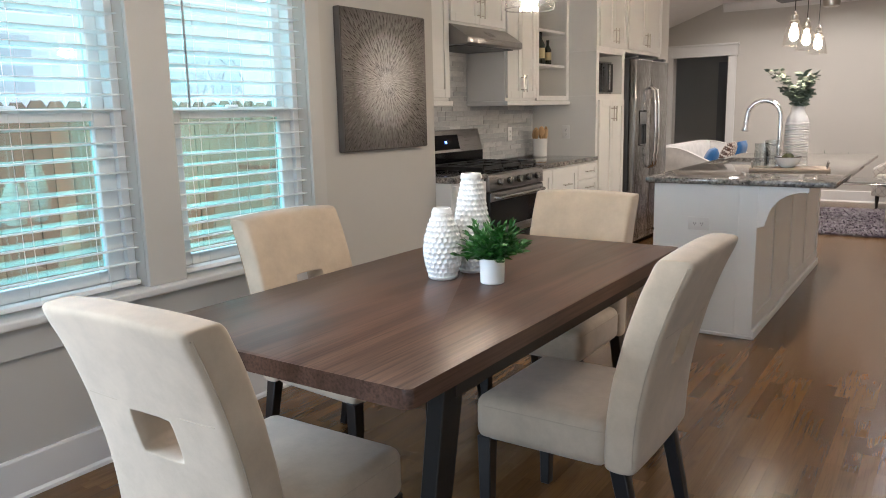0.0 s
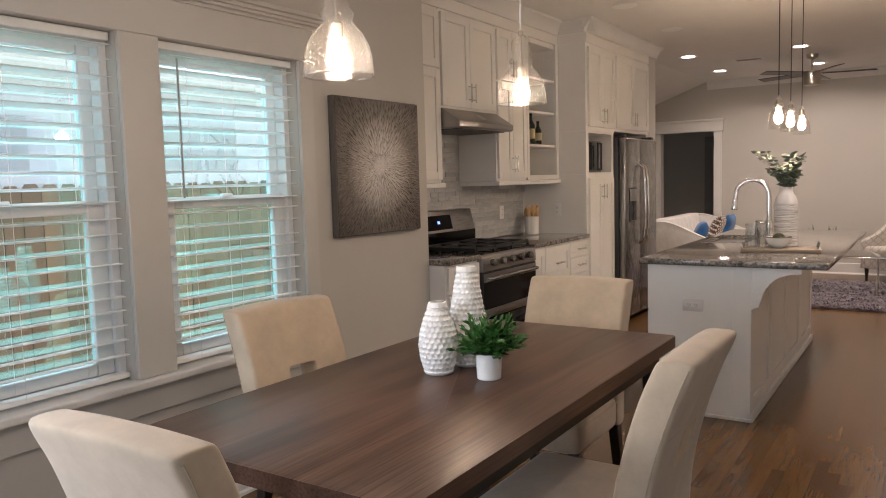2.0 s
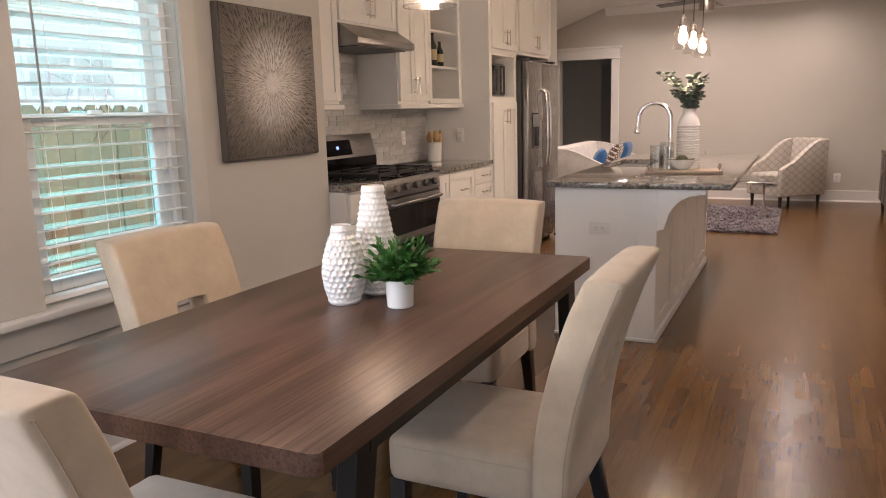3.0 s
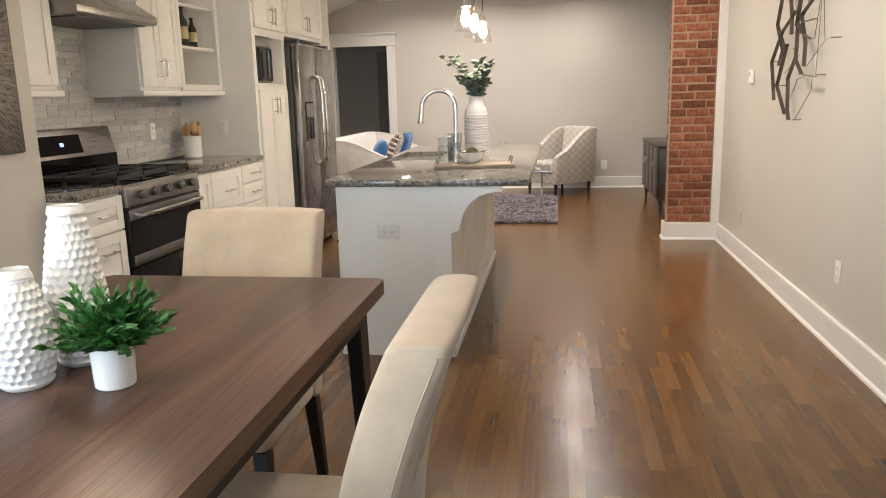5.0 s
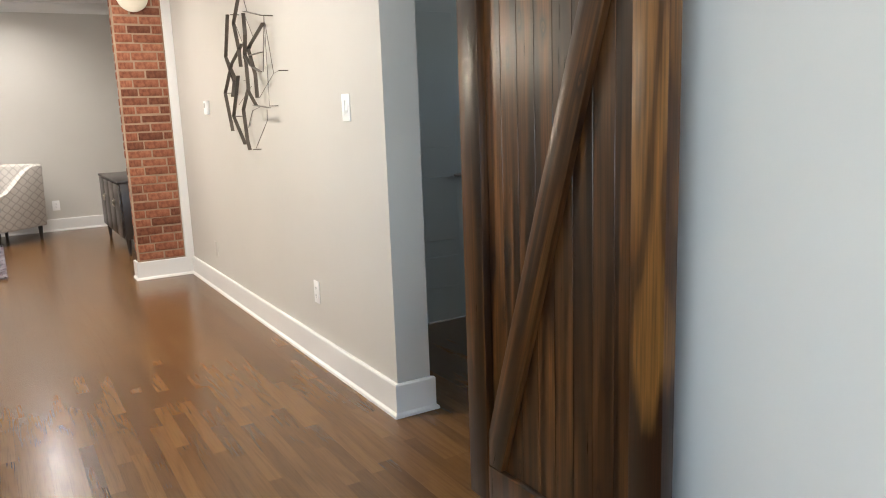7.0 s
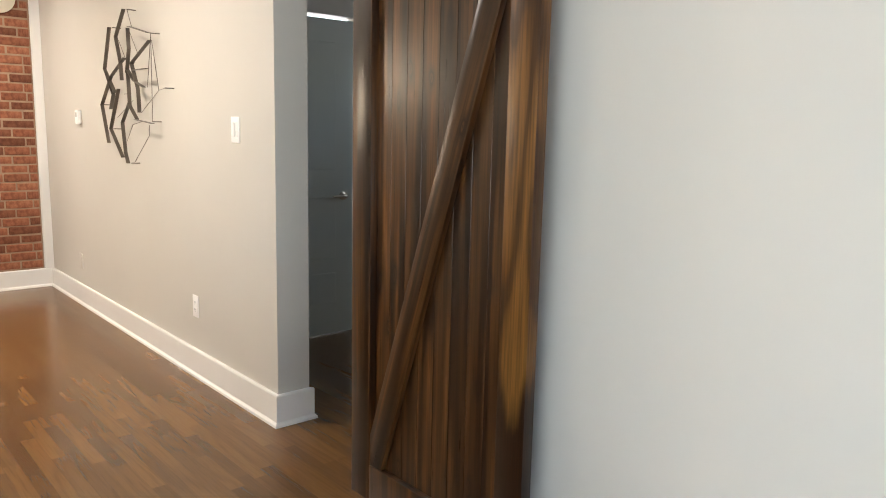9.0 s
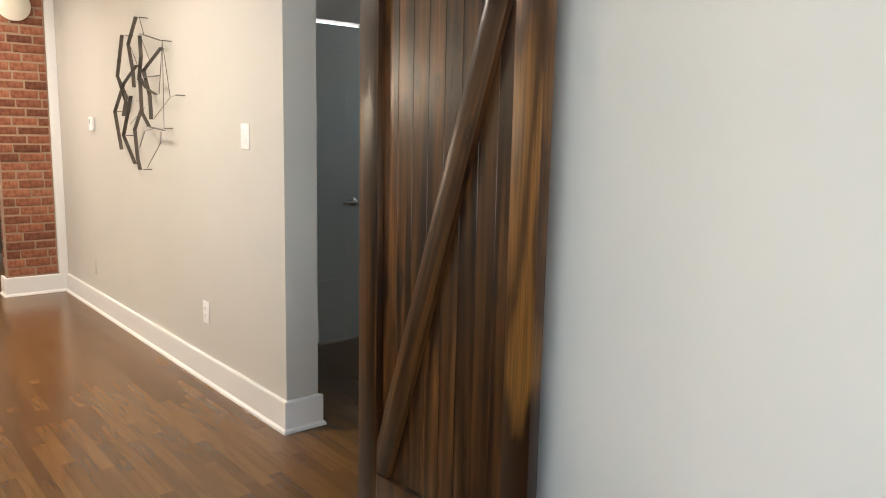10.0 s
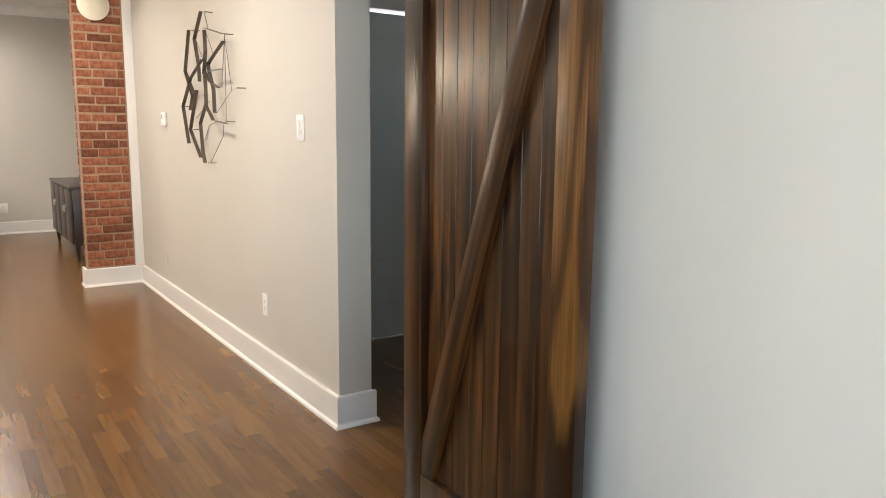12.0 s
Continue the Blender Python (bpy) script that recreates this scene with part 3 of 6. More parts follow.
def box(x0, x1, y0, y1, z0, z1, bevel=0.0, seg=2, bm=None):
    own = bm is None or bevel > 0
    b = bmesh.new() if own else bm
    bmesh.ops.create_cube(b, size=1.0, matrix=Matrix.LocRotScale(((x0 + x1) / 2, (y0 + y1) / 2, (z0 + z1) / 2), None, (abs(x1 - x0), abs(y1 - y0), abs(z1 - z0))))
    if bevel:
        bmesh.ops.bevel(b, geom=b.edges[:], offset=bevel, segments=seg, profile=0.5, affect="EDGES", clamp_overlap=True)
        if bm is not None:
            join(bm, b)
            return bm
    return b


def join(bm, other, m=None):
    """Adds other to bm, and frees it."""
    if m is not None:
        bmesh.ops.transform(other, matrix=m, verts=other.verts[:])
    me = bpy.data.meshes.new("join")
    other.to_mesh(me)
    other.free()
    bm.from_mesh(me)
    bpy.data.meshes.remove(me)
    return bm


def prism(outline, x0, x1, axis="x", bevel=0.0):
    """An outline of (u, v) drawn out along an axis: x (u=y, v=z), y (u=x, v=z) or z (u=x, v=y)."""
    bm = bmesh.new()
    at = {"x": lambda w, u, v: (w, u, v), "y": lambda w, u, v: (u, w, v), "z": lambda w, u, v: (u, v, w)}[axis]
    a = [bm.verts.new(at(x0, u, v)) for u, v in outline]
    b = [bm.verts.new(at(x1, u, v)) for u, v in outline]
    n = len(outline)
    bm.faces.new(a), bm.faces.new(b[::-1])
    for i in range(n):
        bm.faces.new((a[i], b[i], b[(i + 1) % n], a[(i + 1) % n]))
    if bevel:
        bmesh.ops.bevel(bm, geom=bm.edges[:], offset=bevel, segments=2, profile=0.5, affect="EDGES", clamp_overlap=True)
    return bm


def cyl(r, z0, z1, cx=0.0, cy=0.0, seg=20, r2=None, bevel=0.0):
    bm = bmesh.new()
    bmesh.ops.create_cone(bm, cap_ends=True, segments=seg, radius1=r, radius2=r if r2 is None else r2, depth=z1 - z0, matrix=Matrix.Translation((cx, cy, (z0 + z1) / 2)))
    if bevel:
        rim = [e for e in bm.edges if abs(e.verts[0].co.z - e.verts[1].co.z) < 1e-6]
        bmesh.ops.bevel(bm, geom=rim, offset=bevel, segments=2, profile=0.5, affect="EDGES", clamp_overlap=True)
    return bm


def lathe(profile, seg=32, cap=True, cx=0.0, cy=0.0):
    bm = bmesh.new()
    rings = []
    for r, z in profile:
        rings.append([bm.verts.new((cx + r * math.cos(2 * math.pi * i / seg), cy + r * math.sin(2 * math.pi * i / seg), z)) for i in range(seg)])
    for a, b in zip(rings, rings[1:]):
        for i in range(seg):
            bm.faces.new((a[i], a[(i + 1) % seg], b[(i + 1) % seg], b[i]))
    if cap:
        bm.faces.new(rings[0][::-1]), bm.faces.new(rings[-1])
    return bm


def tube(path, r, seg=10, closed=False):
    bm = bmesh.new()
    pts = [Vector(p) for p in path]
    n = len(pts)
    rings, up = [], None
    for i, p in enumerate(pts):
        d = (pts[(i + 1) % n] - pts[i - 1]) if closed else (pts[min(i + 1, n - 1)] - pts[max(i - 1, 0)])
        d.normalize()
        if up is None:
            up = d.orthogonal().normalized()
        up = (up - d * up.dot(d)).normalized()
        side = d.cross(up)
        rad = r[i] if isinstance(r, (list, tuple)) else r
        rings.append([bm.verts.new(p + rad * (math.cos(2 * math.pi * k / seg) * up + math.sin(2 * math.pi * k / seg) * side)) for k in range(seg)])
    for a, b in zip(rings, rings[1:] + (rings[:1] if closed else [])):
        for k in range(seg):
            bm.faces.new((a[k], a[(k + 1) % seg], b[(k + 1) % seg], b[k]))
    if not closed:
        bm.faces.new(rings[0][::-1]), bm.faces.new(rings[-1])
    return bm


def structure(name, bm, mat, label, smooth=0):
    return tagged(link(name, bm, mat, None, "", smooth), label, "", "", "structure")


# ---- the setting ----
XR, XW, XK = 0.945, -2.79, -3.286      # hall wall, window wall, kitchen wall
YB, YS, CEILZ = 11.80, -1.6, 2.75       # far wall, wall behind, ceiling
XL = -4.7                               # living room's outer wall
STUB = 4.198                            # end of the window wall

structure("floor_base", box(XL - 0.2, 4.2, YS - 0.2, YB + 2.6, -0.12, -0.012), FLOOR, "dark oak subfloor under the strip flooring")
structure("ceiling", box(-2.97, 4.2, YS - 0.2, YB + 0.2, CEILZ, CEILZ + 0.15), CEIL, "flat white painted ceiling")
structure("ceiling_kitchen", box(XK - 0.2, -2.97, YS - 0.2, 8.47, CEILZ, CEILZ + 0.15), CEIL, "flat white painted ceiling over the kitchen")
structure("ceiling_slope", prism(((-2.97, CEILZ), (-2.97, CEILZ + 0.15), (XL - 0.2, CEILZ - 0.55), (XL - 0.2, CEILZ - 0.70)), 8.47, YB + 0.2, "y"), CEIL, "sloping white ceiling of the living room")

W1, W2 = (1.25, 2.107), (2.288, 3.085)
WZ0, WZ1 = 0.655, 2.02
XO = XW - 0.17


def wall_pieces(name, pieces, label):
    bm = bmesh.new()
    for p in pieces:
        box(*p, bm=bm)
    return structure(name, bm, WALL, label)


# the opening from y -0.65 to 1.05 is out of view, added for daylight
wall_pieces("wall_west", [
    (XO, XW, YS - 0.2, -0.65, 0, CEILZ), (XO, XW, 1.05, W1[0], 0, CEILZ), (XO, XW, -0.65, 1.05, 0, WZ0), (XO, XW, -0.65, 1.05, WZ1, CEILZ), (XO, XW, W1[1], W2[0], 0, CEILZ), (XO, XW, W2[1], STUB, 0, CEILZ),
    (XO, XW, W1[0], W1[1], 0, WZ0 - 0.033), (XO, XW, W2[0], W2[1], 0, WZ0 - 0.033), (XO, XW, W1[0], W1[1], WZ1, CEILZ), (XO, XW, W2[0], W2[1], WZ1, CEILZ),
    (XK - 0.15, XO, STUB - 0.16, STUB, 0, CEILZ)], "greige painted wall with two windows")
wall_pieces("wall_kitchen", [(XK - 0.15, XK, STUB, 8.62, 0, CEILZ)], "greige wall behind the kitchen cabinets")
wall_pieces("wall_living_return", [(XL - 0.2, XK - 0.15, 8.47, 8.62, 0, CEILZ + 0.1)], "greige return wall of the living room")
wall_pieces("wall_living_west", [(XL - 0.2, XL, 8.62, YB + 0.2, 0, CEILZ)], "greige outer wall of the living room")
DX0, DX1, DZ = -3.66, -2.875, 2.04
wall_pieces("wall_north", [(XL, DX0, YB, YB + 0.15, 0, CEILZ), (DX1, 1.6, YB, YB + 0.15, 0, CEILZ), (DX0, DX1, YB, YB + 0.15, DZ, CEILZ)], "greige painted far wall with a doorway")
wall_pieces("wall_north_room", [(XL, -1.5, YB + 1.7, YB + 1.85, 0, CEILZ), (XL - 0.15, XL, YB + 0.15, YB + 2.55, 0, CEILZ), (-1.6, -1.45, YB + 0.15, YB + 2.55, 0, CEILZ)], "plain walls of the dark room past the doorway")
structure("ceiling_north_room", box(XL, -1.45, YB + 0.15, YB + 2.55, CEILZ - 0.1, CEILZ), CEIL, "ceiling of the dark room past the doorway")
# unseen wall; its opening is added to let daylight in
wall_pieces("wall_south", [(XO, -2.0, YS - 0.2, YS, 0, CEILZ), (0.0, 4.2, YS - 0.2, YS, 0, CEILZ), (-2.0, 0.0, YS - 0.2, YS, 0, 0.65), (-2.0, 0.0, YS - 0.2, YS, 2.05, CEILZ)], "plain greige wall closing the dining room")
OP0, OP1, OPZ = 3.10, 4.14, 2.08
XJ = XR + 0.165
wall_pieces("wall_east", [(XR, XJ, OP1, 8.35, 0, CEILZ), (XR, XJ, YS, OP0, 0, CEILZ), (XR, XJ, OP0, OP1, OPZ, CEILZ)], "greige hall wall with a wide opening")
wall_pieces("wall_living_east", [(1.25, 1.4, 8.35, 9.3, 0, CEILZ), (1.25, 1.4, 9.3, YB, 0, CEILZ), (XJ, 1.4, 8.30, 8.35, 0, CEILZ)], "greige living room wall past the chimney")
HX0, HX1 = 1.42, 2.17
# the slit in the x=4.0 wall is unseen, added to brighten the room
wall_pieces("wall_side_room", [(XJ, HX0, 5.32, 5.44, 0, CEILZ), (HX1 + 0.02, 4.2, 5.32, 5.44, 0, CEILZ), (HX0, HX1 + 0.02, 5.32, 5.44, 2.066, CEILZ), (4.0, 4.2, YS, 2.8, 0, CEILZ), (4.0, 4.2, 4.4, 5.32, 0, CEILZ), (4.0, 4.2, 2.8, 4.4, 0, 1.75), (4.0, 4.2, 2.8, 4.4, 1.95, CEILZ)], "plain walls of the dim side room")


def baseboard(name, x0, y0, x1, y1, normal, m0=0, m1=0):
    """A tall flat board with an eased top and a shoe moulding along a wall, on the side that normal points to. m0, m1: mitres, 1 round an outer corner, -1 into an inner one."""
    nx, ny = normal
    d = Vector((x1 - x0, y1 - y0, 0)).normalized()
    prof = ((0, 0), (0.030, 0), (0.028, 0.012), (0.018, 0.022), (0.018, 0.145), (0.014, 0.152), (0, 0.152))
    bm = bmesh.new()
    a = [bm.verts.new((x0 + nx * u - d.x * u * m0, y0 + ny * u - d.y * u * m0, v)) for u, v in prof]
    b = [bm.verts.new((x1 + nx * u + d.x * u * m1, y1 + ny * u + d.y * u * m1, v)) for u, v in prof]
    n = len(prof)
    bm.faces.new(a), bm.faces.new(b[::-1])
    for i in range(n):
        bm.faces.new((a[i], b[i], b[(i + 1) % n], a[(i + 1) % n]))
    return structure(name, bm, TRIM, "tall white painted baseboard")


baseboard("baseboard_west", XW, YS, XW, STUB, (1, 0))
baseboard("baseboard_hall", XR, OP1, XR, 7.975, (-1, 0), 1, -1)
baseboard("baseboard_jamb", XR, OP1, XJ, OP1, (0, -1), 1, 1)
baseboard("baseboard_hall_south", XR, YS, XR, OP0, (-1, 0))
baseboard("baseboard_chimney", 0.490, 7.975, XR, 7.975, (0, -1), 1, -1)
baseboard("baseboard_chimney_side", 0.490, 7.975, 0.490, 8.13, (-1, 0), 1, 0)
baseboard("baseboard_north", -2.75, YB, 1.25, YB, (0, -1))
baseboard("baseboard_living_east", 1.25, 8.75, 1.25, YB, (-1, 0))


def crown(name, x0, y0, x1, y1, normal, z=CEILZ, h=0.10):
    nx, ny = normal
    prof = ((0, z), (0.085, z), (0.082, z - 0.018), (0.06, z - 0.03), (0.035, z - 0.06), (0.018, z - 0.085), (0.014, z - h), (0, z - h))
    bm = bmesh.new()
    a = [bm.verts.new((x0 + nx * u, y0 + ny * u, v)) for u, v in prof]
    b = [bm.verts.new((x1 + nx * u, y1 + ny * u, v)) for u, v in prof]
    n = len(prof)
    bm.faces.new(a), bm.faces.new(b[::-1])
    for i in range(n):
        bm.faces.new((a[i], b[i], b[(i + 1) % n], a[(i + 1) % n]))
    return structure(name, bm, TRIM, "white crown moulding", 30)


crown("trim_crown_north", -2.97, YB, 1.25, YB, (0, -1), CEILZ, 0.12)
crown("trim_crown_living_east", 1.25, 8.4, 1.25, YB, (-1, 0), CEILZ, 0.12)

# casing round the far doorway, with a capped head
bm = bmesh.new()
for x0, x1 in ((DX0 - 0.115, DX0), (DX1, DX1 + 0.115)):
    box(x0, x1, YB - 0.02, YB, 0, DZ, 0.003, 1, bm)
box(DX0 - 0.13, DX1 + 0.13, YB - 0.026, YB, DZ, DZ + 0.135, 0.003, 1, bm)
box(DX0 - 0.15, DX1 + 0.15, YB - 0.05, YB, DZ + 0.135, DZ + 0.165, 0.006, 2, bm)
box(DX0 - 0.14, DX1 + 0.14, YB - 0.036, YB, DZ - 0.014, DZ, 0.003, 1, bm)
structure("trim_far_doorway", bm, TRIM, "white door casing with a capped head")
# a grey cased door standing in the dark room past the doorway
far_door = thing("far_door", pose(-3.02, YB + 1.66, 0, 0, 0, 180), "dark grey panelled door in the dim back room", "door")
GREYDOOR = mottled("grey_door_paint", (0.30, 0.30, 0.30), 0.45)
bm = box(-0.4, 0.4, -0.02, 0.02, 0.01, 2.03, 0.003, 1)
part("slab", bm, GREYDOOR, far_door)
for z0, z1 in ((0.2, 0.85), (1.0, 1.85)):
    part("panel", box(-0.27, 0.27, 0.02, 0.028, z0, z1, 0.006, 1), GREYDOOR, far_door)

# white pilaster between the hall wall and the chimney
structure("trim_chimney", box(0.875, XR, 7.955, 7.985, 0.152, CEILZ, 0.003, 1), TRIM, "flat white board beside the brick chimney")
# casing on the far side of the chimney, on the living room wall
bm = box(1.225, 1.25, 8.62, 8.74, 0, 2.1, 0.003, 1)
box(1.215, 1.25, 8.5, 8.78, 2.1, 2.25, 0.004, 1, bm)
structure("trim_living_casing", bm, TRIM, "white casing behind the chimney")

# window casing, stool and apron; all but the stool carry backlit shade in colour
bm = bmesh.new()
T = 0.022
for y0, y1 in ((W1[1], W2[0]), (W2[1], W2[1] + 0.095), (W1[0] - 0.095, W1[0])):
    box(XW, XW + T, y0, y1, WZ0, WZ1, 0.003, 1, bm)
box(XW, XW + T + 0.004, W1[0] - 0.11, W2[1] + 0.11, WZ1, WZ1 + 0.155, 0.003, 1, bm)
structure("trim_window_casing", bm, TRIM_BACKLIT, "wide white window casing")
bm = bmesh.new()
for d, z0, z1 in ((0.034, 0.155, 0.172), (0.05, 0.172, 0.186), (0.062, 0.186, 0.204), (0.078, 0.204, 0.224)):
    box(XW, XW + d, W1[0] - 0.12 - d * 0.4, W2[1] + 0.12 + d * 0.4, WZ1 + z0, WZ1 + z1, 0.004, 2, bm)
structure("trim_window_crown", bm, TRIM_BACKLIT, "stepped white moulding on the window head", 30)
structure("trim_window_stool", box(XO + 0.06, XW + 0.06, W1[0] - 0.13, W2[1] + 0.13, WZ0 - 0.032, WZ0, 0.008, 3), TRIM, "white window stool along both windows")
structure("trim_window_apron", box(XW, XW + 0.02, W1[0] - 0.1, W2[1] + 0.1, WZ0 - 0.145, WZ0 - 0.032, 0.003, 1), TRIM_BACKLIT, "white apron board under the window stool")


def window(name, y0, y1):
    """A white vinyl double-hung window."""
    w = tagged(new(name), "white vinyl double-hung window looking on a cedar fence", "window", "dining windows", "structure")
    w.location = (0, 0, 0)
    xg = XO + 0.05
    bm = bmesh.new()
    for a, b in ((y0, y0 + 0.035), (y1 - 0.035, y1)):
        box(XO + 0.005, XO + 0.11, a, b, WZ0, WZ1, 0.003, 1, bm)
    box(XO + 0.005, XO + 0.11, y0, y1, WZ1 - 0.035, WZ1, 0.003, 1, bm)
    box(XO + 0.005, XO + 0.059, y0, y1, WZ0 - 0.032, WZ0 + 0.03, 0.003, 1, bm)
    part("window_frame", bm, VINYL, w)
    mid = 1.343
    for nm, za, zb, xs in (("upper_sash", mid - 0.02, WZ1 - 0.035, xg - 0.015), ("lower_sash", WZ0 + 0.03, mid + 0.025, xg + 0.02)):
        bm = bmesh.new()
        st = 0.055 if nm == "upper_sash" else 0.075
        for a, b in ((y0 + 0.035, y0 + 0.035 + st), (y1 - 0.035 - st, y1 - 0.035)):
            box(xs - 0.015, xs + 0.017, a, b, za, zb, 0.004, 1, bm)
        box(xs - 0.015, xs + 0.017, y0 + 0.035 + st, y1 - 0.035 - st, za, za + 0.05, 0.004, 1, bm)
        box(xs - 0.015, xs + 0.017, y0 + 0.035 + st, y1 - 0.035 - st, zb - 0.045, zb, 0.004, 1, bm)
        s = part(nm, bm, VINYL, w)
        part("pane", box(xs - 0.004, xs, y0 + 0.09, y1 - 0.09, za + 0.04, zb - 0.04), PANE, s, "", 0)
    part("sash_lock", box(xg + 0.02, xg + 0.045, (y0 + y1) / 2 - 0.03, (y0 + y1) / 2 + 0.03, mid + 0.025, mid + 0.04, 0.004, 2), VINYL, w)
    return w


window("window_1", *W1)
window("window_2", *W2)


def blind(y0, y1, wand):
    """A faux-wood blind: headrail, slats, bottom rail, ladder strings and a wand."""
    b = thing("window_blind", pose(XW - 0.045, 0, 0), "white faux-wood blind with open slats, lowered over the window", "blind", "dining blinds")
    part("headrail", box(-0.03, 0.025, y0 + 0.01, y1 - 0.01, 1.982, WZ1 - 0.004, 0.003, 1), BLIND, b)
    part("bottom_rail", box(-0.028, 0.028, y0 + 0.012, y1 - 0.012, 0.668, 0.688, 0.005, 2), BLIND, b)
    z, me = 0.752, None
    rnd = random.Random(int(y0 * 100))
    while z < 1.975:
        if me is None:
            bm = bmesh.new()
            xs = [-0.034 + 0.068 * i / 4 for i in range(5)]
            lift = lambda x: 0.0045 * (1 - (x / 0.034) ** 2)
            top = [[bm.verts.new((x, y, lift(x) + 0.0015)) for x in xs] for y in (y0 + 0.014, y1 - 0.014)]
            bot = [[bm.verts.new((x, y, lift(x) - 0.0015)) for x in xs] for y in (y0 + 0.014, y1 - 0.014)]
            for i in range(4):
                bm.faces.new((top[0][i], top[0][i + 1], top[1][i + 1], top[1][i]))
                bm.faces.new((bot[0][i], bot[1][i], bot[1][i + 1], bot[0][i + 1]))
                for s in (0, 1):
                    bm.faces.new((top[s][i], bot[s][i], bot[s][i + 1], top[s][i + 1]))
            for i in (0, 4):
                bm.faces.new((top[0][i], top[1][i], bot[1][i], bot[0][i]))
            ob = part("slat", bm, BLIND, b, "", 60)
            me = ob.data
        else:
            ob = new("slat", me)
            ob.parent = b
        ob.matrix_basis = pose(0, 0, z, rnd.uniform(-0.15, 0.15), SLAT_TILT + rnd.uniform(-1.5, 1.5), 0)
        z += 0.0606
    for y in (y0 + 0.15, (y0 + y1) / 2, y1 - 0.15):
        for x in (-0.036, 0.036):
            part("ladder_string", cyl(0.0011, 0.675, 1.982, x, y, 5), BLIND, b)
    if wand:
        part("wand", cyl(0.0045, 1.37, 1.95, 0.045, y0 + 0.10, 8), mottled("wand_plastic", (0.35, 0.38, 0.37), 0.3), b, "grey plastic tilt wand")
    return b


SLAT_TILT = -6.0
blind(*W1, False)
blind(*W2, True)

# ---- outside the windows ----
structure("ground", box(-400, 400, -400, 400, -0.62, -0.6), PALE_GROUND, "unseen ground outside, pale to bounce light, out to the horizon")
fence = thing("fence", pose(-5.6, 0, -0.6), "weathered cedar privacy fence with dog-eared pickets outside the windows", "fence")
bm0 = prism(((-0.068, 0), (0.068, 0), (0.068, 2.02), (0.036, 2.065), (-0.036, 2.065), (-0.068, 2.02)), -0.009, 0.009, "x")
picket = part("picket", bm0, CEDAR, fence)
picket.location = (0, -3.0, 0)
for i in range(1, 72):
    o = new("picket", picket.data)
    o.parent = fence
    o.location = (random.uniform(-0.004, 0.004), -3.0 + 0.142 * i, random.uniform(-0.012, 0.012))
for z in (0.3, 1.0, 1.75):
    part("rail", box(-0.05, -0.011, -3.0, 7.2, z - 0.045, z + 0.045), CEDAR, fence)
house = thing("neighbour_house", pose(-9.5, 0, -0.6), "white-sided two-storey house behind the fence", "house")
part("wall", box(-7, 0, -6, 14, 0, 5.7), SIDING, house)
for k in range(35):
    part("siding_board", prism(((-6, 0.16 * k + 0.03), (14, 0.16 * k + 0.03), (14, 0.16 * k + 0.185), (-6, 0.16 * k + 0.185)), 0.002, 0.02, "x"), SIDING, house)
part("roof", prism(((-7.6, 5.7), (0.6, 5.7), (0.6, 5.82), (-3.4, 8.1), (-7.6, 5.82)), -6.5, 14.5, "y"), ROOFING, house)
part("porch_beam", box(0.021, 0.9, -6, 14, 3.55, 3.72, 0.01, 1), SIDING, house)
for y in (0.6, 3.9, 7.2):
    wd = part("window", box(0.02, 0.05, y, y + 1.5, 2.2, 3.0, 0.005, 1), SIDING, house)
    for a, b in ((0.08, 0.71), (0.79, 1.42)):
        for c, d in ((2.28, 2.58), (2.64, 2.94)):
            part("pane", box(0.05, 0.056, y + a, y + b, c, d), NEIGHGLASS, wd)


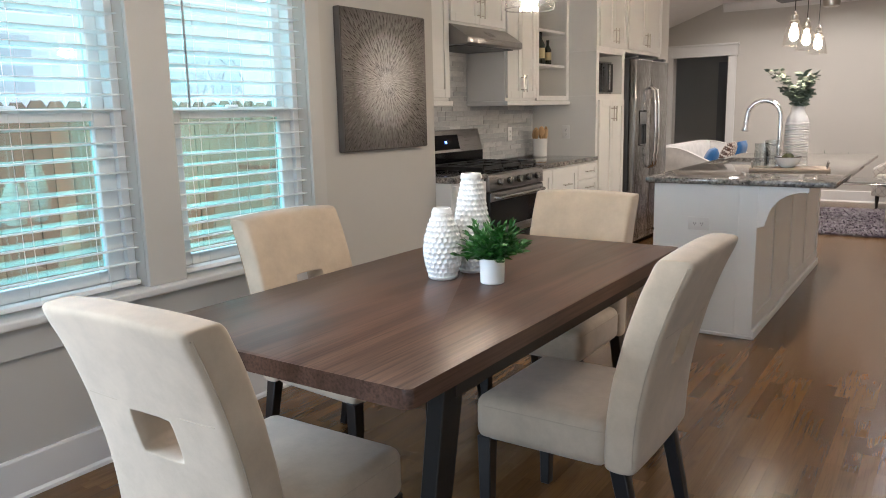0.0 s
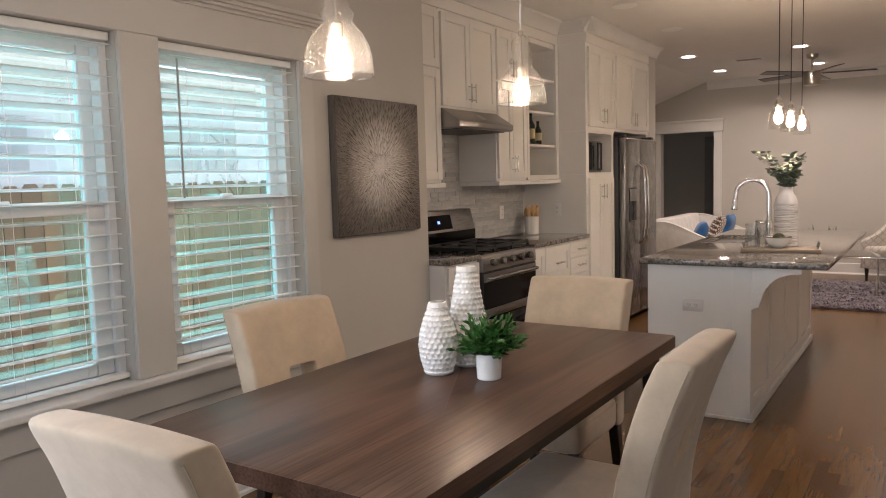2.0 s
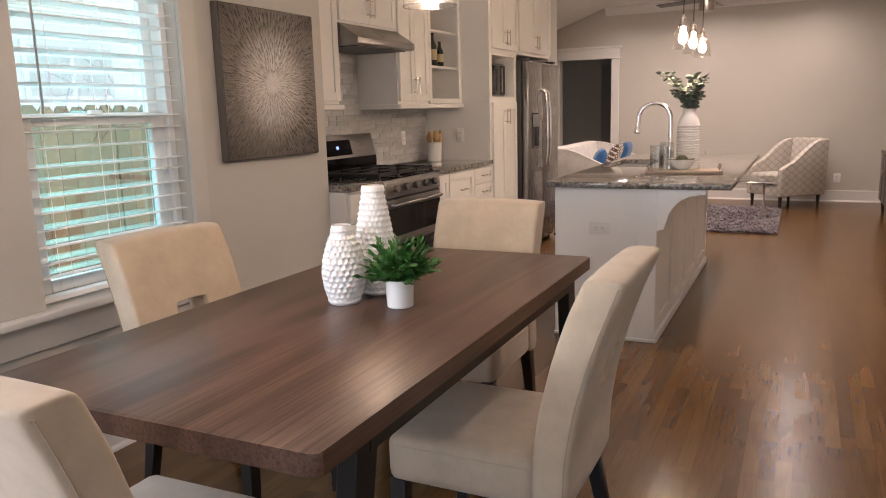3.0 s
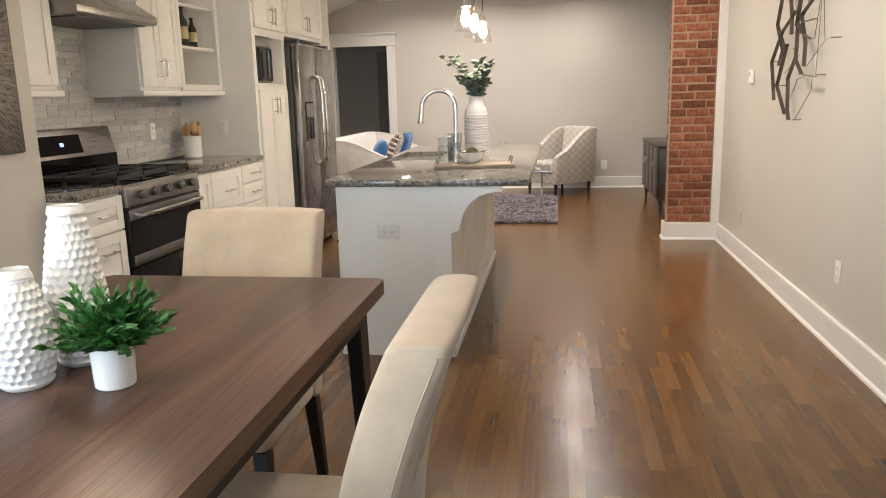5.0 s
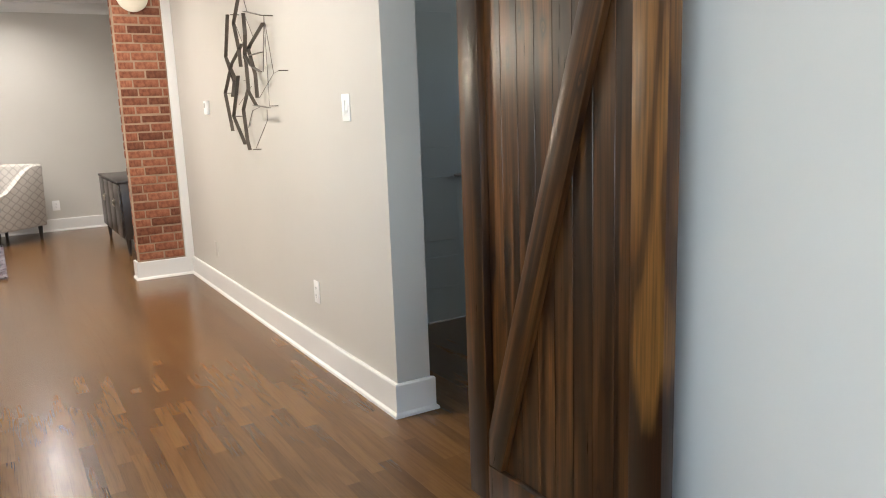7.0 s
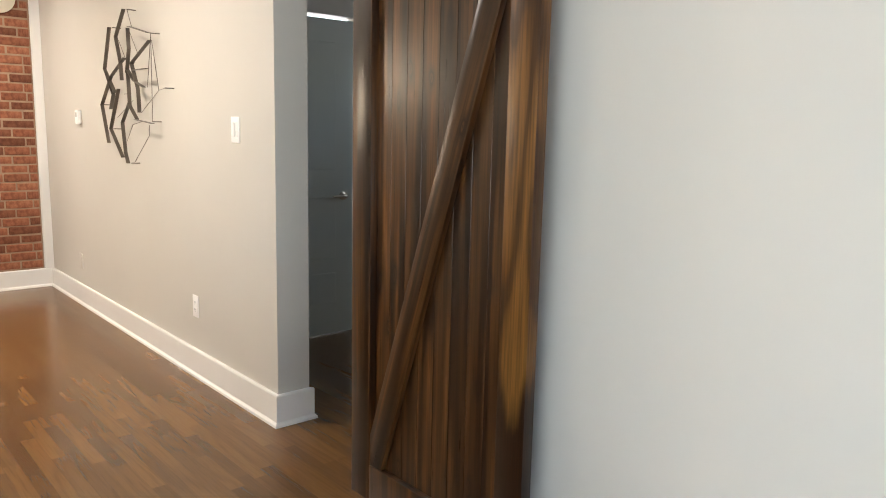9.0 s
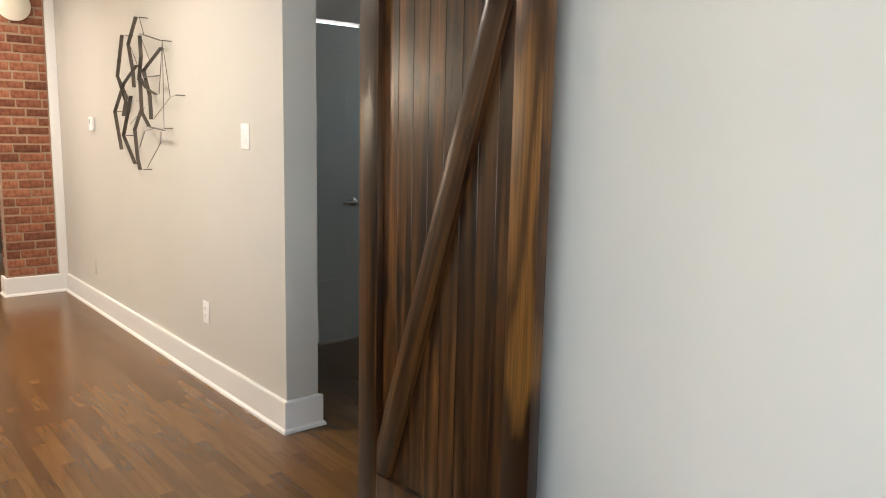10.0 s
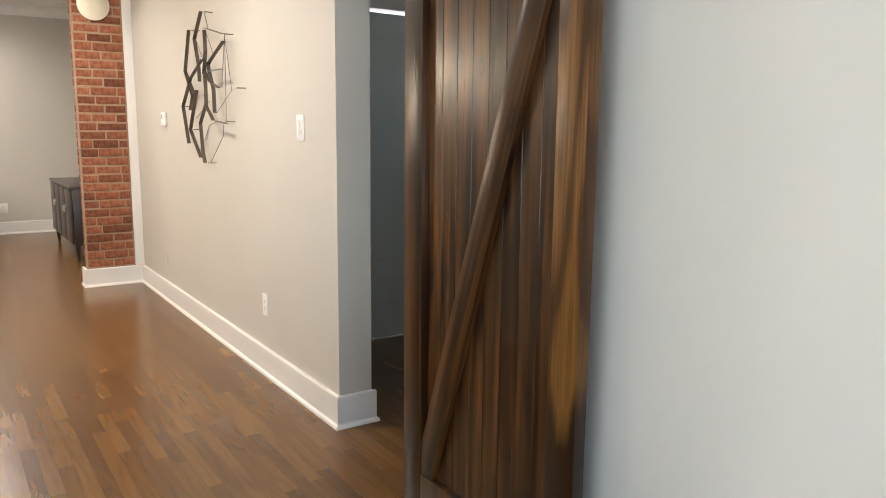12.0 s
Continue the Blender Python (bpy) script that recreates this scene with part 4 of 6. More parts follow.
# ---- dining room ----
def parsons_chair():
    ch = thing("dining_chair", pose(0, 0, 0), "beige linen parsons chair, keyhole back, black tapered legs", "chair", "chairs round the table")
    # seat: a thick upholstered box with soft edges, slightly crowned
    bm = box(-0.237, 0.237, -0.185, 0.243, 0.335, 0.475, 0.034, 4)
    for v in bm.verts:
        if v.co.z > 0.40:
            v.co.z += 0.016 * (1 - (v.co.x / 0.24) ** 2) * (1 - ((v.co.y - 0.03) / 0.24) ** 2)
    part("seat", bm, FABRIC, ch, "", 60)
    part("seat_piping", tube([(-0.2355, -0.18, 0.447), (-0.2355, 0.205, 0.447), (-0.227, 0.233, 0.447), (-0.203, 0.2415, 0.447), (0.203, 0.2415, 0.447), (0.227, 0.233, 0.447), (0.2355, 0.205, 0.447), (0.2355, -0.18, 0.447)], 0.0016, 6), PIPING, ch)
    # back: a curved upholstered slab with a square hole through it
    xs = [-0.238, -0.226, -0.15, -0.080, -0.067, 0.067, 0.080, 0.15, 0.226, 0.238]
    zs = [0.335, 0.355, 0.45, 0.535, 0.602, 0.613, 0.720, 0.731, 0.80, 0.86, 0.905, 0.935, 0.952, 0.960]
    lean = lambda z: -0.222 - 0.138 * max(0, (z - 0.40) / 0.555) ** 1.75
    thick = lambda z: 0.098 + 0.010 * (z - 0.335) / 0.62
    bm = bmesh.new()
    grid = {}
    for side in (0, 1):
        for i, x in enumerate(xs):
            for j, z in enumerate(zs):
                rim = i in (0, len(xs) - 1) or j in (0, len(zs) - 1)
                t = thick(z) * (0.44 if rim else 0.5) * (0.94 if z == zs[-2] else 0.70 if z == zs[-1] else 1.0)
                bow = 0.006 * (1 - (x / 0.242) ** 2)
                y = lean(z) + (t if side == 0 else -t) - bow
                zz = z - 0.010 * (x / 0.242) ** 2 * (z > 0.9)
                grid[side, i, j] = bm.verts.new((x, y, zz))
    nx, nz = len(xs) - 1, len(zs) - 1
    hole = lambda i, j: i == 4 and j == 5
    solid = lambda i, j: 0 <= i < nx and 0 <= j < nz and not hole(i, j)
    for i in range(nx):
        for j in range(nz):
            if not solid(i, j):
                continue
            for side in (0, 1):
                q = [grid[side, i, j], grid[side, i + 1, j], grid[side, i + 1, j + 1], grid[side, i, j + 1]]
                bm.faces.new(q if side else q[::-1])
            for di, dj, a, b in ((-1, 0, (i, j), (i, j + 1)), (1, 0, (i + 1, j), (i + 1, j + 1)), (0, -1, (i, j), (i + 1, j)), (0, 1, (i, j + 1), (i + 1, j + 1))):
                if not solid(i + di, j + dj):
                    bm.faces.new((grid[0, a[0], a[1]], grid[0, b[0], b[1]], grid[1, b[0], b[1]], grid[1, a[0], a[1]]))
    crease = bm.edges.layers.float.new("crease_edge")
    inside = lambda v: abs(v.co.x) < 0.0675 and 0.612 < v.co.z < 0.721
    for e in bm.edges:
        if inside(e.verts[0]) and inside(e.verts[1]):
            e[crease] = 0.85
    back = part("backrest", bm, FABRIC, ch, "", 0)
    back.data.shade_smooth()
    mod = back.modifiers.new("round", "SUBSURF")
    mod.levels = mod.render_levels = 2
    # seam lines: welt round the rear face and across from the hole
    def back_y(z, off):
        return lean(z) + off
    zz = [0.36 + 0.57 * k / 14 for k in range(15)]
    for s in (-1, 1):
        part("piping", tube([(s * 0.236, back_y(z, -thick(z) * 0.385), z) for z in zz], 0.0016, 6), PIPING, ch)
        part("seam", tube([(s * (0.100 + 0.105 * k / 6), back_y(0.735, -thick(0.735) * 0.5) - 0.006 * (1 - ((0.100 + 0.105 * k / 6) / 0.242) ** 2) + 0.0015, 0.735) for k in range(7)], 0.0022, 5), PIPING, ch)
    part("piping", tube([(-0.236 + 0.472 * k / 8, back_y(0.93, -thick(0.93) * 0.42) - 0.006 * (1 - ((-0.236 + 0.472 * k / 8) / 0.242) ** 2), 0.937 - 0.008 * ((-0.236 + 0.472 * k / 8) / 0.242) ** 2) for k in range(9)], 0.0016, 6), PIPING, ch)
    for sx in (-1, 1):
        for sy in (0, 1):
            bm = bmesh.new()
            cx, cy = sx * 0.208, (0.212 if sy else -0.215)
            foot = (cx, cy + (0.0 if sy else -0.075))
            a = [bm.verts.new((cx + dx * 0.023, cy + dy * 0.023, 0.345)) for dx, dy in ((-1, -1), (1, -1), (1, 1), (-1, 1))]
            b = [bm.verts.new((foot[0] + dx * 0.017, foot[1] + dy * 0.017, 0.0)) for dx, dy in ((-1, -1), (1, -1), (1, 1), (-1, 1))]
            bm.faces.new(a), bm.faces.new(b[::-1])
            for i in range(4):
                bm.faces.new((a[i], a[(i + 1) % 4], b[(i + 1) % 4], b[i]))
            bmesh.ops.bevel(bm, geom=bm.edges[:], offset=0.003, segments=1, affect="EDGES")
            part("leg", bm, BLACKWOOD, ch, "tapered black wooden leg")
    return ch


chair = parsons_chair()
chair.matrix_basis = pose(-1.468, 1.520, 0, 0, 0, 1)
copy_thing(chair, pose(-1.025, 2.395, 0, 0, 0, 90))
copy_thing(chair, pose(-1.955, 2.40, 0, 0, 0, -95))
copy_thing(chair, pose(-1.495, 3.18, 0, 0, 0, 180))

TZ = 0.778
TX0, TX1, TY0, TY1 = -1.905, -0.982, 1.455, 3.275
table = thing("dining_table", pose((TX0 + TX1) / 2, (TY0 + TY1) / 2, 0), "walnut-brown wooden dining table with splayed black metal legs", "table")
hx, hy = (TX1 - TX0) / 2, (TY1 - TY0) / 2
rc = 0.02
outline = []
for cx, cy, a0 in ((hx - rc, hy - rc, 0), (-hx + rc, hy - rc, 90), (-hx + rc, -hy + rc, 180), (hx - rc, -hy + rc, 270)):
    outline += [(cx + rc * math.cos(radians(a0 + k * 18)), cy + rc * math.sin(radians(a0 + k * 18))) for k in range(6)]
part("tabletop", prism(outline, TZ - 0.045, TZ, "z", 0.004), TABLE, table, "brown wooden top with rounded corners")
for s in (-1, 1):
    part("side_rail", box(s * (hx - 0.065), s * (hx - 0.018), -hy + 0.20, hy - 0.20, TZ - 0.088, TZ - 0.046, 0.003, 1), BLACKMETAL, table)
    part("end_rail", box(-hx + 0.066, hx - 0.066, s * (hy - 0.235), s * (hy - 0.195), TZ - 0.088, TZ - 0.046, 0.003, 1), BLACKMETAL, table)
for sx in (-1, 1):
    for sy in (-1, 1):
        bm = bmesh.new()
        top, foot = (sx * (hx - 0.042), sy * (hy - 0.20), TZ - 0.047), (sx * (hx - 0.055), sy * (hy - 0.075), 0.0)
        a = [bm.verts.new((top[0] + dx * 0.022, top[1] + dy * 0.042, top[2])) for dx, dy in ((-1, -1), (1, -1), (1, 1), (-1, 1))]
        b = [bm.verts.new((foot[0] + dx * 0.020, foot[1] + dy * 0.030, 0)) for dx, dy in ((-1, -1), (1, -1), (1, 1), (-1, 1))]
        bm.faces.new(a), bm.faces.new(b[::-1])
        for i in range(4):
            bm.faces.new((a[i], a[(i + 1) % 4], b[(i + 1) % 4], b[i]))
        bmesh.ops.bevel(bm, geom=bm.edges[:], offset=0.003, segments=1, affect="EDGES")
        part("leg", bm, BLACKMETAL, table)


def dimpled_vase(x, y, profile, label):
    """A slip-cast vase covered with hexagonal dimples."""
    vs = thing("vase", pose(x, y, TZ), label, "vase", "vases on the table")
    h = profile[-1][1]
    ph, pr = [p[1] for p in profile], [p[0] for p in profile]
    seg, rows = 160, 150
    bm = bmesh.new()
    rings = []
    around = 21
    rmax = max(pr)
    cell = 2 * math.pi * rmax / around
    rowh = cell * 0.866
    for j in range(rows + 1):
        z = h * j / rows
        r = float(np.interp(z, ph, pr))
        ring = []
        for i in range(seg):
            a = 2 * math.pi * i / seg
            best = 9.0
            jr = z / rowh
            for k in (math.floor(jr), math.floor(jr) + 1):
                u = a / (2 * math.pi) * around + 0.5 * (k % 2)
                du = (u - round(u)) * cell * (r / rmax)
                dv = (jr - k) * rowh
                best = min(best, math.hypot(du, dv))
            dimple = 0.0062 * max(0.0, 1 - (best / (0.52 * cell)) ** 2)
            if z < 0.012 or z > h - 0.016:
                dimple = 0
            ring.append(bm.verts.new(((r - dimple) * math.cos(a), (r - dimple) * math.sin(a), z)))
        rings.append(ring)
    for A, B in zip(rings, rings[1:]):
        for i in range(seg):
            bm.faces.new((A[i], A[(i + 1) % seg], B[(i + 1) % seg], B[i]))
    bm.faces.new(rings[0][::-1])
    rt = pr[-1]
    inner = [[bm.verts.new(((rt - 0.005) * math.cos(2 * math.pi * i / seg), (rt - 0.005) * math.sin(2 * math.pi * i / seg), z)) for i in range(seg)] for z in (h, h - 0.06)]
    for A, B in zip([rings[-1], inner[0]], inner):
        for i in range(seg):
            bm.faces.new((A[i], A[(i + 1) % seg], B[(i + 1) % seg], B[i]))
    bm.faces.new(inner[1])
    part("body", bm, CERAMIC, vs, "", 70)
    return vs


dimpled_vase(-1.505, 2.36, ((0.044, 0), (0.05, 0.006), (0.062, 0.05), (0.067, 0.095), (0.062, 0.14), (0.048, 0.19), (0.031, 0.232), (0.029, 0.238)), "short white ceramic vase with hexagonal dimples on the table")
dimpled_vase(-1.475, 2.50, ((0.043, 0), (0.05, 0.008), (0.064, 0.07), (0.068, 0.12), (0.062, 0.18), (0.050, 0.26), (0.036, 0.335), (0.034, 0.342)), "tall white ceramic vase with hexagonal dimples on the table")


def leaf_shape(bm, m, length, width, bend=0.25):
    pts = []
    for k in range(4):
        u = k / 3
        w = width * math.sin(math.pi * min(0.97, 0.12 + 0.88 * u)) * (1 - 0.25 * u)
        z = -bend * length * u * u
        pts.append((w, u * length, z))
    left = [bm.verts.new(m @ Vector((-w, y, z + 0.12 * w))) for w, y, z in pts]
    mid = [bm.verts.new(m @ Vector((0, y, z))) for w, y, z in pts]
    right = [bm.verts.new(m @ Vector((w, y, z + 0.12 * w))) for w, y, z in pts]
    for i in range(3):
        bm.faces.new((left[i], mid[i], mid[i + 1], left[i + 1]))
        bm.faces.new((mid[i], right[i], right[i + 1], mid[i + 1]))


def potted_plant():
    pl = thing("potted_plant", pose(-1.322, 2.375, TZ), "bushy green artificial plant in a small white pot", "plant")
    part("pot", lathe(((0.036, 0), (0.039, 0.003), (0.042, 0.08), (0.042, 0.083), (0.038, 0.083), (0.037, 0.07)), 36), GLAZE, pl)
    part("soil", cyl(0.0365, 0.06, 0.07, seg=20), SOIL, pl)
    rnd = random.Random(4)
    leaves, stems = bmesh.new(), bmesh.new()
    for s in range(110):
        az, el = rnd.uniform(0, 2 * math.pi), math.acos(rnd.uniform(0.02, 0.98))
        d = Vector((math.sin(el) * math.cos(az), math.sin(el) * math.sin(az), math.cos(el) * 1.15 + 0.22))
        ln = rnd.uniform(0.06, 0.108)
        base = Vector((rnd.uniform(-0.018, 0.018), rnd.uniform(-0.018, 0.018), 0.068))
        tip = base + d * ln
        join(stems, tube([base, base + d * ln * 0.5 + Vector((0, 0, 0.006)), tip], 0.0011, 4))
        for k in range(9):
            u = 0.3 + 0.7 * k / 8
            p = base + d * ln * u
            dirv = (d + Vector((rnd.uniform(-1, 1), rnd.uniform(-1, 1), rnd.uniform(-0.5, 0.8))) * 0.85).normalized()
            q = dirv.to_track_quat("Y", "Z").to_matrix().to_4x4() @ Matrix.Rotation(rnd.uniform(-1, 1), 4, "Y")
            leaf_shape(leaves, Matrix.Translation(p) @ q, rnd.uniform(0.022, 0.034), rnd.uniform(0.0055, 0.0085))
    tagged(part("stalks", stems, LEAF, pl), kind="stuff")
    tagged(part("foliage", leaves, LEAF, pl, "pointed glossy green leaves", 0), kind="stuff")
    return pl


potted_plant()

ART_Y, ART_Z = (3.305 + 4.06) / 2, (1.128 + 1.872) / 2
art = thing("wall_painting", pose(XW + 0.001, ART_Y, ART_Z), "square canvas with a silver and bronze textured sunburst", "painting")
part("canvas", box(0.0, 0.040, -0.377, 0.377, -0.372, 0.372, 0.006, 2), CANVAS, art)
part("paint", box(0.0405, 0.045, -0.372, 0.372, -0.367, 0.367, 0.002, 1), SUNBURST, art, "raised metallic strokes running out from the middle")
rnd = random.Random(31)
bm = bmesh.new()
radius = 0.035
while radius < 0.53:
    count = int(30 + 150 * radius)
    start = rnd.uniform(0, 6.28)
    for i in range(count):
        a = start + 2 * math.pi * (i + rnd.uniform(-0.25, 0.25)) / count
        r0 = radius + rnd.uniform(-0.015, 0.015)
        size, wide = rnd.uniform(0.032, 0.06), rnd.uniform(0.0022, 0.0042) + 0.004 * radius
        cu, su = math.cos(a), math.sin(a)
        at = lambda r, w, hgt: (0.0445 + hgt, r * cu - w * su, r * su + w * cu)
        if max(abs((r0 + size) * cu), abs((r0 + size) * su)) > 0.366:
            continue
        tail, left, right, tip = (bm.verts.new(at(*q)) for q in ((r0, 0, 0), (r0 + size * 0.7, wide, 0), (r0 + size * 0.7, -wide, 0), (r0 + size, 0, 0)))
        crest = bm.verts.new(at(r0 + size * 0.74, 0, rnd.uniform(0.003, 0.006)))
        for f in ((tail, right, crest), (right, tip, crest), (tip, left, crest), (left, tail, crest)):
            bm.faces.new(f)
    radius += 0.024
part("relief_paint", bm, SUNBURST, art, "", 0)


def dining_pendant():
    pd = thing("pendant_lamp", pose(0, 0, 0), "seeded clear glass bell pendant lamp, lit", "pendant lamp", "pendants over the table")
    prof = [(0.0885, 0.0), (0.0900, 0.004), (0.0895, 0.02), (0.0865, 0.05), (0.079, 0.08), (0.066, 0.104), (0.050, 0.122), (0.041, 0.133), (0.0375, 0.140), (0.0385, 0.144), (0.0425, 0.149), (0.0435, 0.155), (0.0415, 0.162), (0.036, 0.167), (0.031, 0.170), (0.030, 0.175), (0.033, 0.188), (0.0355, 0.203), (0.0345, 0.220), (0.030, 0.234), (0.021, 0.243), (0.012, 0.247)]
    bm = lathe(prof, 44, cap=False)
    bmesh.ops.solidify(bm, geom=bm.faces[:], thickness=0.003)
    part("shade", bm, SHADEGLASS, pd, "seeded clear glass bell", 60)
    part("rim", tube([(0.0885 * math.cos(a * math.pi / 18), 0.0885 * math.sin(a * math.pi / 18), 0.0015) for a in range(36)], 0.0024, 6, True), CLEARGLASS, pd)
    part("socket", lathe(((0.013, 0.100), (0.0135, 0.132), (0.006, 0.140), (0.004, 0.245), (0.011, 0.248), (0.010, 0.262), (0.004, 0.268)), 16), NICKEL, pd)
    part("bulb", lathe(((0.004, 0.008), (0.016, 0.012), (0.026, 0.023), (0.030, 0.038), (0.028, 0.053), (0.020, 0.066), (0.013, 0.072)), 24), BULB, pd, "lit frosted bulb")
    part("bulb_base", lathe(((0.0135, 0.0725), (0.014, 0.085), (0.0128, 0.0995)), 20), PLASTIC, pd)
    part("cord", cyl(0.003, 0.266, CEILZ - PZ - 0.02, seg=8), PLASTIC, pd)
    part("canopy", cyl(0.06, CEILZ - PZ - 0.025, CEILZ - PZ, seg=28, bevel=0.006), CHROME, pd)
    return pd


PZ = 1.684
PX = -1.42
pend = dining_pendant()
pend.matrix_basis = pose(PX, P1Y, PZ)
copy_thing(pend, pose(PX, P2Y, PZ, 0, 0, 40))
for y in (P1Y, P2Y):
    point_lamp(PX, y, PZ + 0.038, PENDANT_W, 0.033)


# ---- kitchen ----
XF, XU = -2.676, -2.946                 # fronts of base and wall cabinets


def shaker(y0, y1, z0, z1, x, rail=0.055):
    """A flat-panel door front facing +x: four rails round a recessed panel."""
    bm = bmesh.new()
    r = min(rail, (z1 - z0) * 0.3, (y1 - y0) * 0.3)
    for a, b, c, d in ((y0, y0 + r, z0, z1), (y1 - r, y1, z0, z1), (y0 + r, y1 - r, z0, z0 + r), (y0 + r, y1 - r, z1 - r, z1)):
        box(x, x + 0.02, a, b, c, d, 0.0015, 1, bm)
    box(x, x + 0.011, y0 + r, y1 - r, z0 + r, z1 - r, bm=bm)
    return bm


def bar_handle(parent, x, y, z, length=0.13, upright=True):
    bm = bmesh.new()
    h = length / 2
    d = Vector((0, 0, 1)) if upright else Vector((0, 1, 0))
    c = Vector((x + 0.028, y, z))
    join(bm, tube([c - d * h, c + d * h], 0.0055, 8))
    for s in (-0.7, 0.7):
        join(bm, tube([c + d * h * s - Vector((0.028, 0, 0)), c + d * h * s], 0.004, 6))
    return part("handle", bm, NICKEL, parent, "satin nickel bar handle")


def cabinet(name, y0, y1, z0, z1, x, back, fronts, label, kick=False):
    """A painted cabinet unit. fronts: rows of y0, y1, z0, z1 and a handle (y, z, upright) or None."""
    c = thing(name, pose(0, 0, 0), label, "cabinet", "kitchen cabinets")
    bm = box(back, x, y0 + 0.001, y1 - 0.0003, z0 + (0.10 if kick else 0), z1)
    if kick:
        box(back, x - 0.07, y0 + 0.001, y1 - 0.0003, 0, 0.10, bm=bm)
    part("body", bm, CAB, c, "", 0)
    for a, b, e, f, h in fronts:
        nm = "drawer" if (f - e) < 0.34 and h and not h[2] else "door"
        d = part(nm, shaker(a, b, e, f, x + 0.001), CAB, c, "", 0)
        if h:
            bar_handle(d, x + 0.02, h[0], h[1], 0.13, h[2])
    return c


g = 0.004
cabinet("base_cabinet", STUB, 4.60, 0, 0.885, XF, XK, [(STUB + 0.02, 4.59, 0.70, 0.87, (4.42, 0.785, False)), (STUB + 0.02, 4.59, 0.42, 0.69, (4.42, 0.60, False)), (STUB + 0.02, 4.59, 0.12, 0.41, (4.42, 0.32, False))], "white shaker drawer cabinet beside the range", True)
cabinet("base_cabinet", 5.40, 6.48, 0, 0.885, XF, XK, [
    (5.41, 5.595, 0.12, 0.87, None), (5.605, 6.07, 0.62, 0.87, (5.84, 0.735, False)), (5.605, 6.07, 0.12, 0.61, (5.84, 0.5, False)),
    (6.08, 6.47, 0.75, 0.87, (6.275, 0.81, False)), (6.08, 6.47, 0.61, 0.74, (6.275, 0.675, False)), (6.08, 6.47, 0.36, 0.60, (6.275, 0.48, False)), (6.08, 6.47, 0.12, 0.35, (6.275, 0.24, False))], "white shaker base cabinet with doors and drawers", True)
cabinet("wall_cabinet", STUB, 4.60, 1.40, 2.56, XU, XK, [(STUB + 0.02, 4.59, 1.42, 2.15, None), (STUB + 0.02, 4.59, 2.165, 2.54, None)], "white shaker wall cabinet beside the range hood")
cabinet("wall_cabinet", 4.605, 5.365, 1.905, 2.56, XU, XK, [(4.62, 4.983, 1.92, 2.54, (4.955, 2.025, True)), (4.987, 5.355, 1.92, 2.54, (5.015, 2.025, True))], "white shaker wall cabinet over the range hood")
cabinet("wall_cabinet", 5.37, 5.868, 1.40, 2.56, XU, XK, [(5.385, 5.617, 1.42, 2.15, (5.594, 1.53, True)), (5.621, 5.858, 1.42, 2.15, (5.645, 1.53, True)), (5.385, 5.617, 2.165, 2.54, (5.594, 2.26, True)), (5.621, 5.858, 2.165, 2.54, (5.645, 2.26, True))], "white shaker wall cabinet with narrow paired doors")
# open shelf unit
op = thing("open_shelf", pose(0, 0, 0), "white open shelf unit holding two dark bottles", "shelf")
bm = bmesh.new()
box(XK, XU, 5.87, 5.895, 1.40, 2.56, bm=bm), box(XK, XU, 6.44, 6.478, 1.40, 2.56, bm=bm)
box(XK, XK + 0.012, 5.895, 6.44, 1.40, 2.56, bm=bm), box(XK + 0.012, XU, 5.895, 6.44, 1.40, 1.425, bm=bm), box(XK + 0.012, XU, 5.895, 6.44, 2.52, 2.56, bm=bm)
part("case", bm, CAB, op, "", 0)
part("face_frame", box(XU, XU + 0.018, 5.87, 5.91, 1.40, 2.56, 0.002, 1), CAB, op)
part("face_frame", box(XU, XU + 0.018, 6.43, 6.478, 1.40, 2.56, 0.002, 1), CAB, op)
part("face_frame", box(XU, XU + 0.018, 5.91, 6.43, 1.40, 1.44, 0.002, 1), CAB, op)
for z in (1.697, 1.975, 2.25):
    part("shelf", box(XK + 0.012, XU - 0.004, 5.896, 6.439, z - 0.02, z, 0.002, 1), CAB, op)
for name_y, h, rr in ((6.068, 0.26, 0.033), (6.200, 0.20, 0.029)):
    bo = thing("bottle", pose(-2.995, name_y, 1.697), "dark green glass oil bottle standing on the open shelf", "bottle", "bottles on the shelf")
    part("glass", lathe(((rr, 0), (rr + 0.002, 0.004), (rr + 0.002, h * 0.6), (rr * 0.8, h * 0.68), (0.013, h * 0.78), (0.012, h * 0.94)), 20), BOTTLE, bo)
    part("cap", cyl(0.014, h * 0.94, h, seg=16, bevel=0.002), BLACKMETAL, bo)
    part("paper_label", lathe(((rr + 0.003, h * 0.18), (rr + 0.003, h * 0.5)), 20, False), PAPER, bo)
# light rail under and crown above
for y0, y1 in ((STUB, 4.615), (5.36, 6.49)):
    structure("trim_light_rail", box(XK, XU + 0.03, y0, y1, 1.365, 1.398, 0.006, 2), CAB, "white moulding under the wall cabinets")
structure("trim_cabinet_frieze", box(XK, XU + 0.012, STUB, 6.479, 2.561, CEILZ - 0.001), CAB, "white frieze over the wall cabinets")
crown("trim_cabinet_crown", XU + 0.012, STUB, XU + 0.012, 6.479, (1, 0), CEILZ, 0.11)
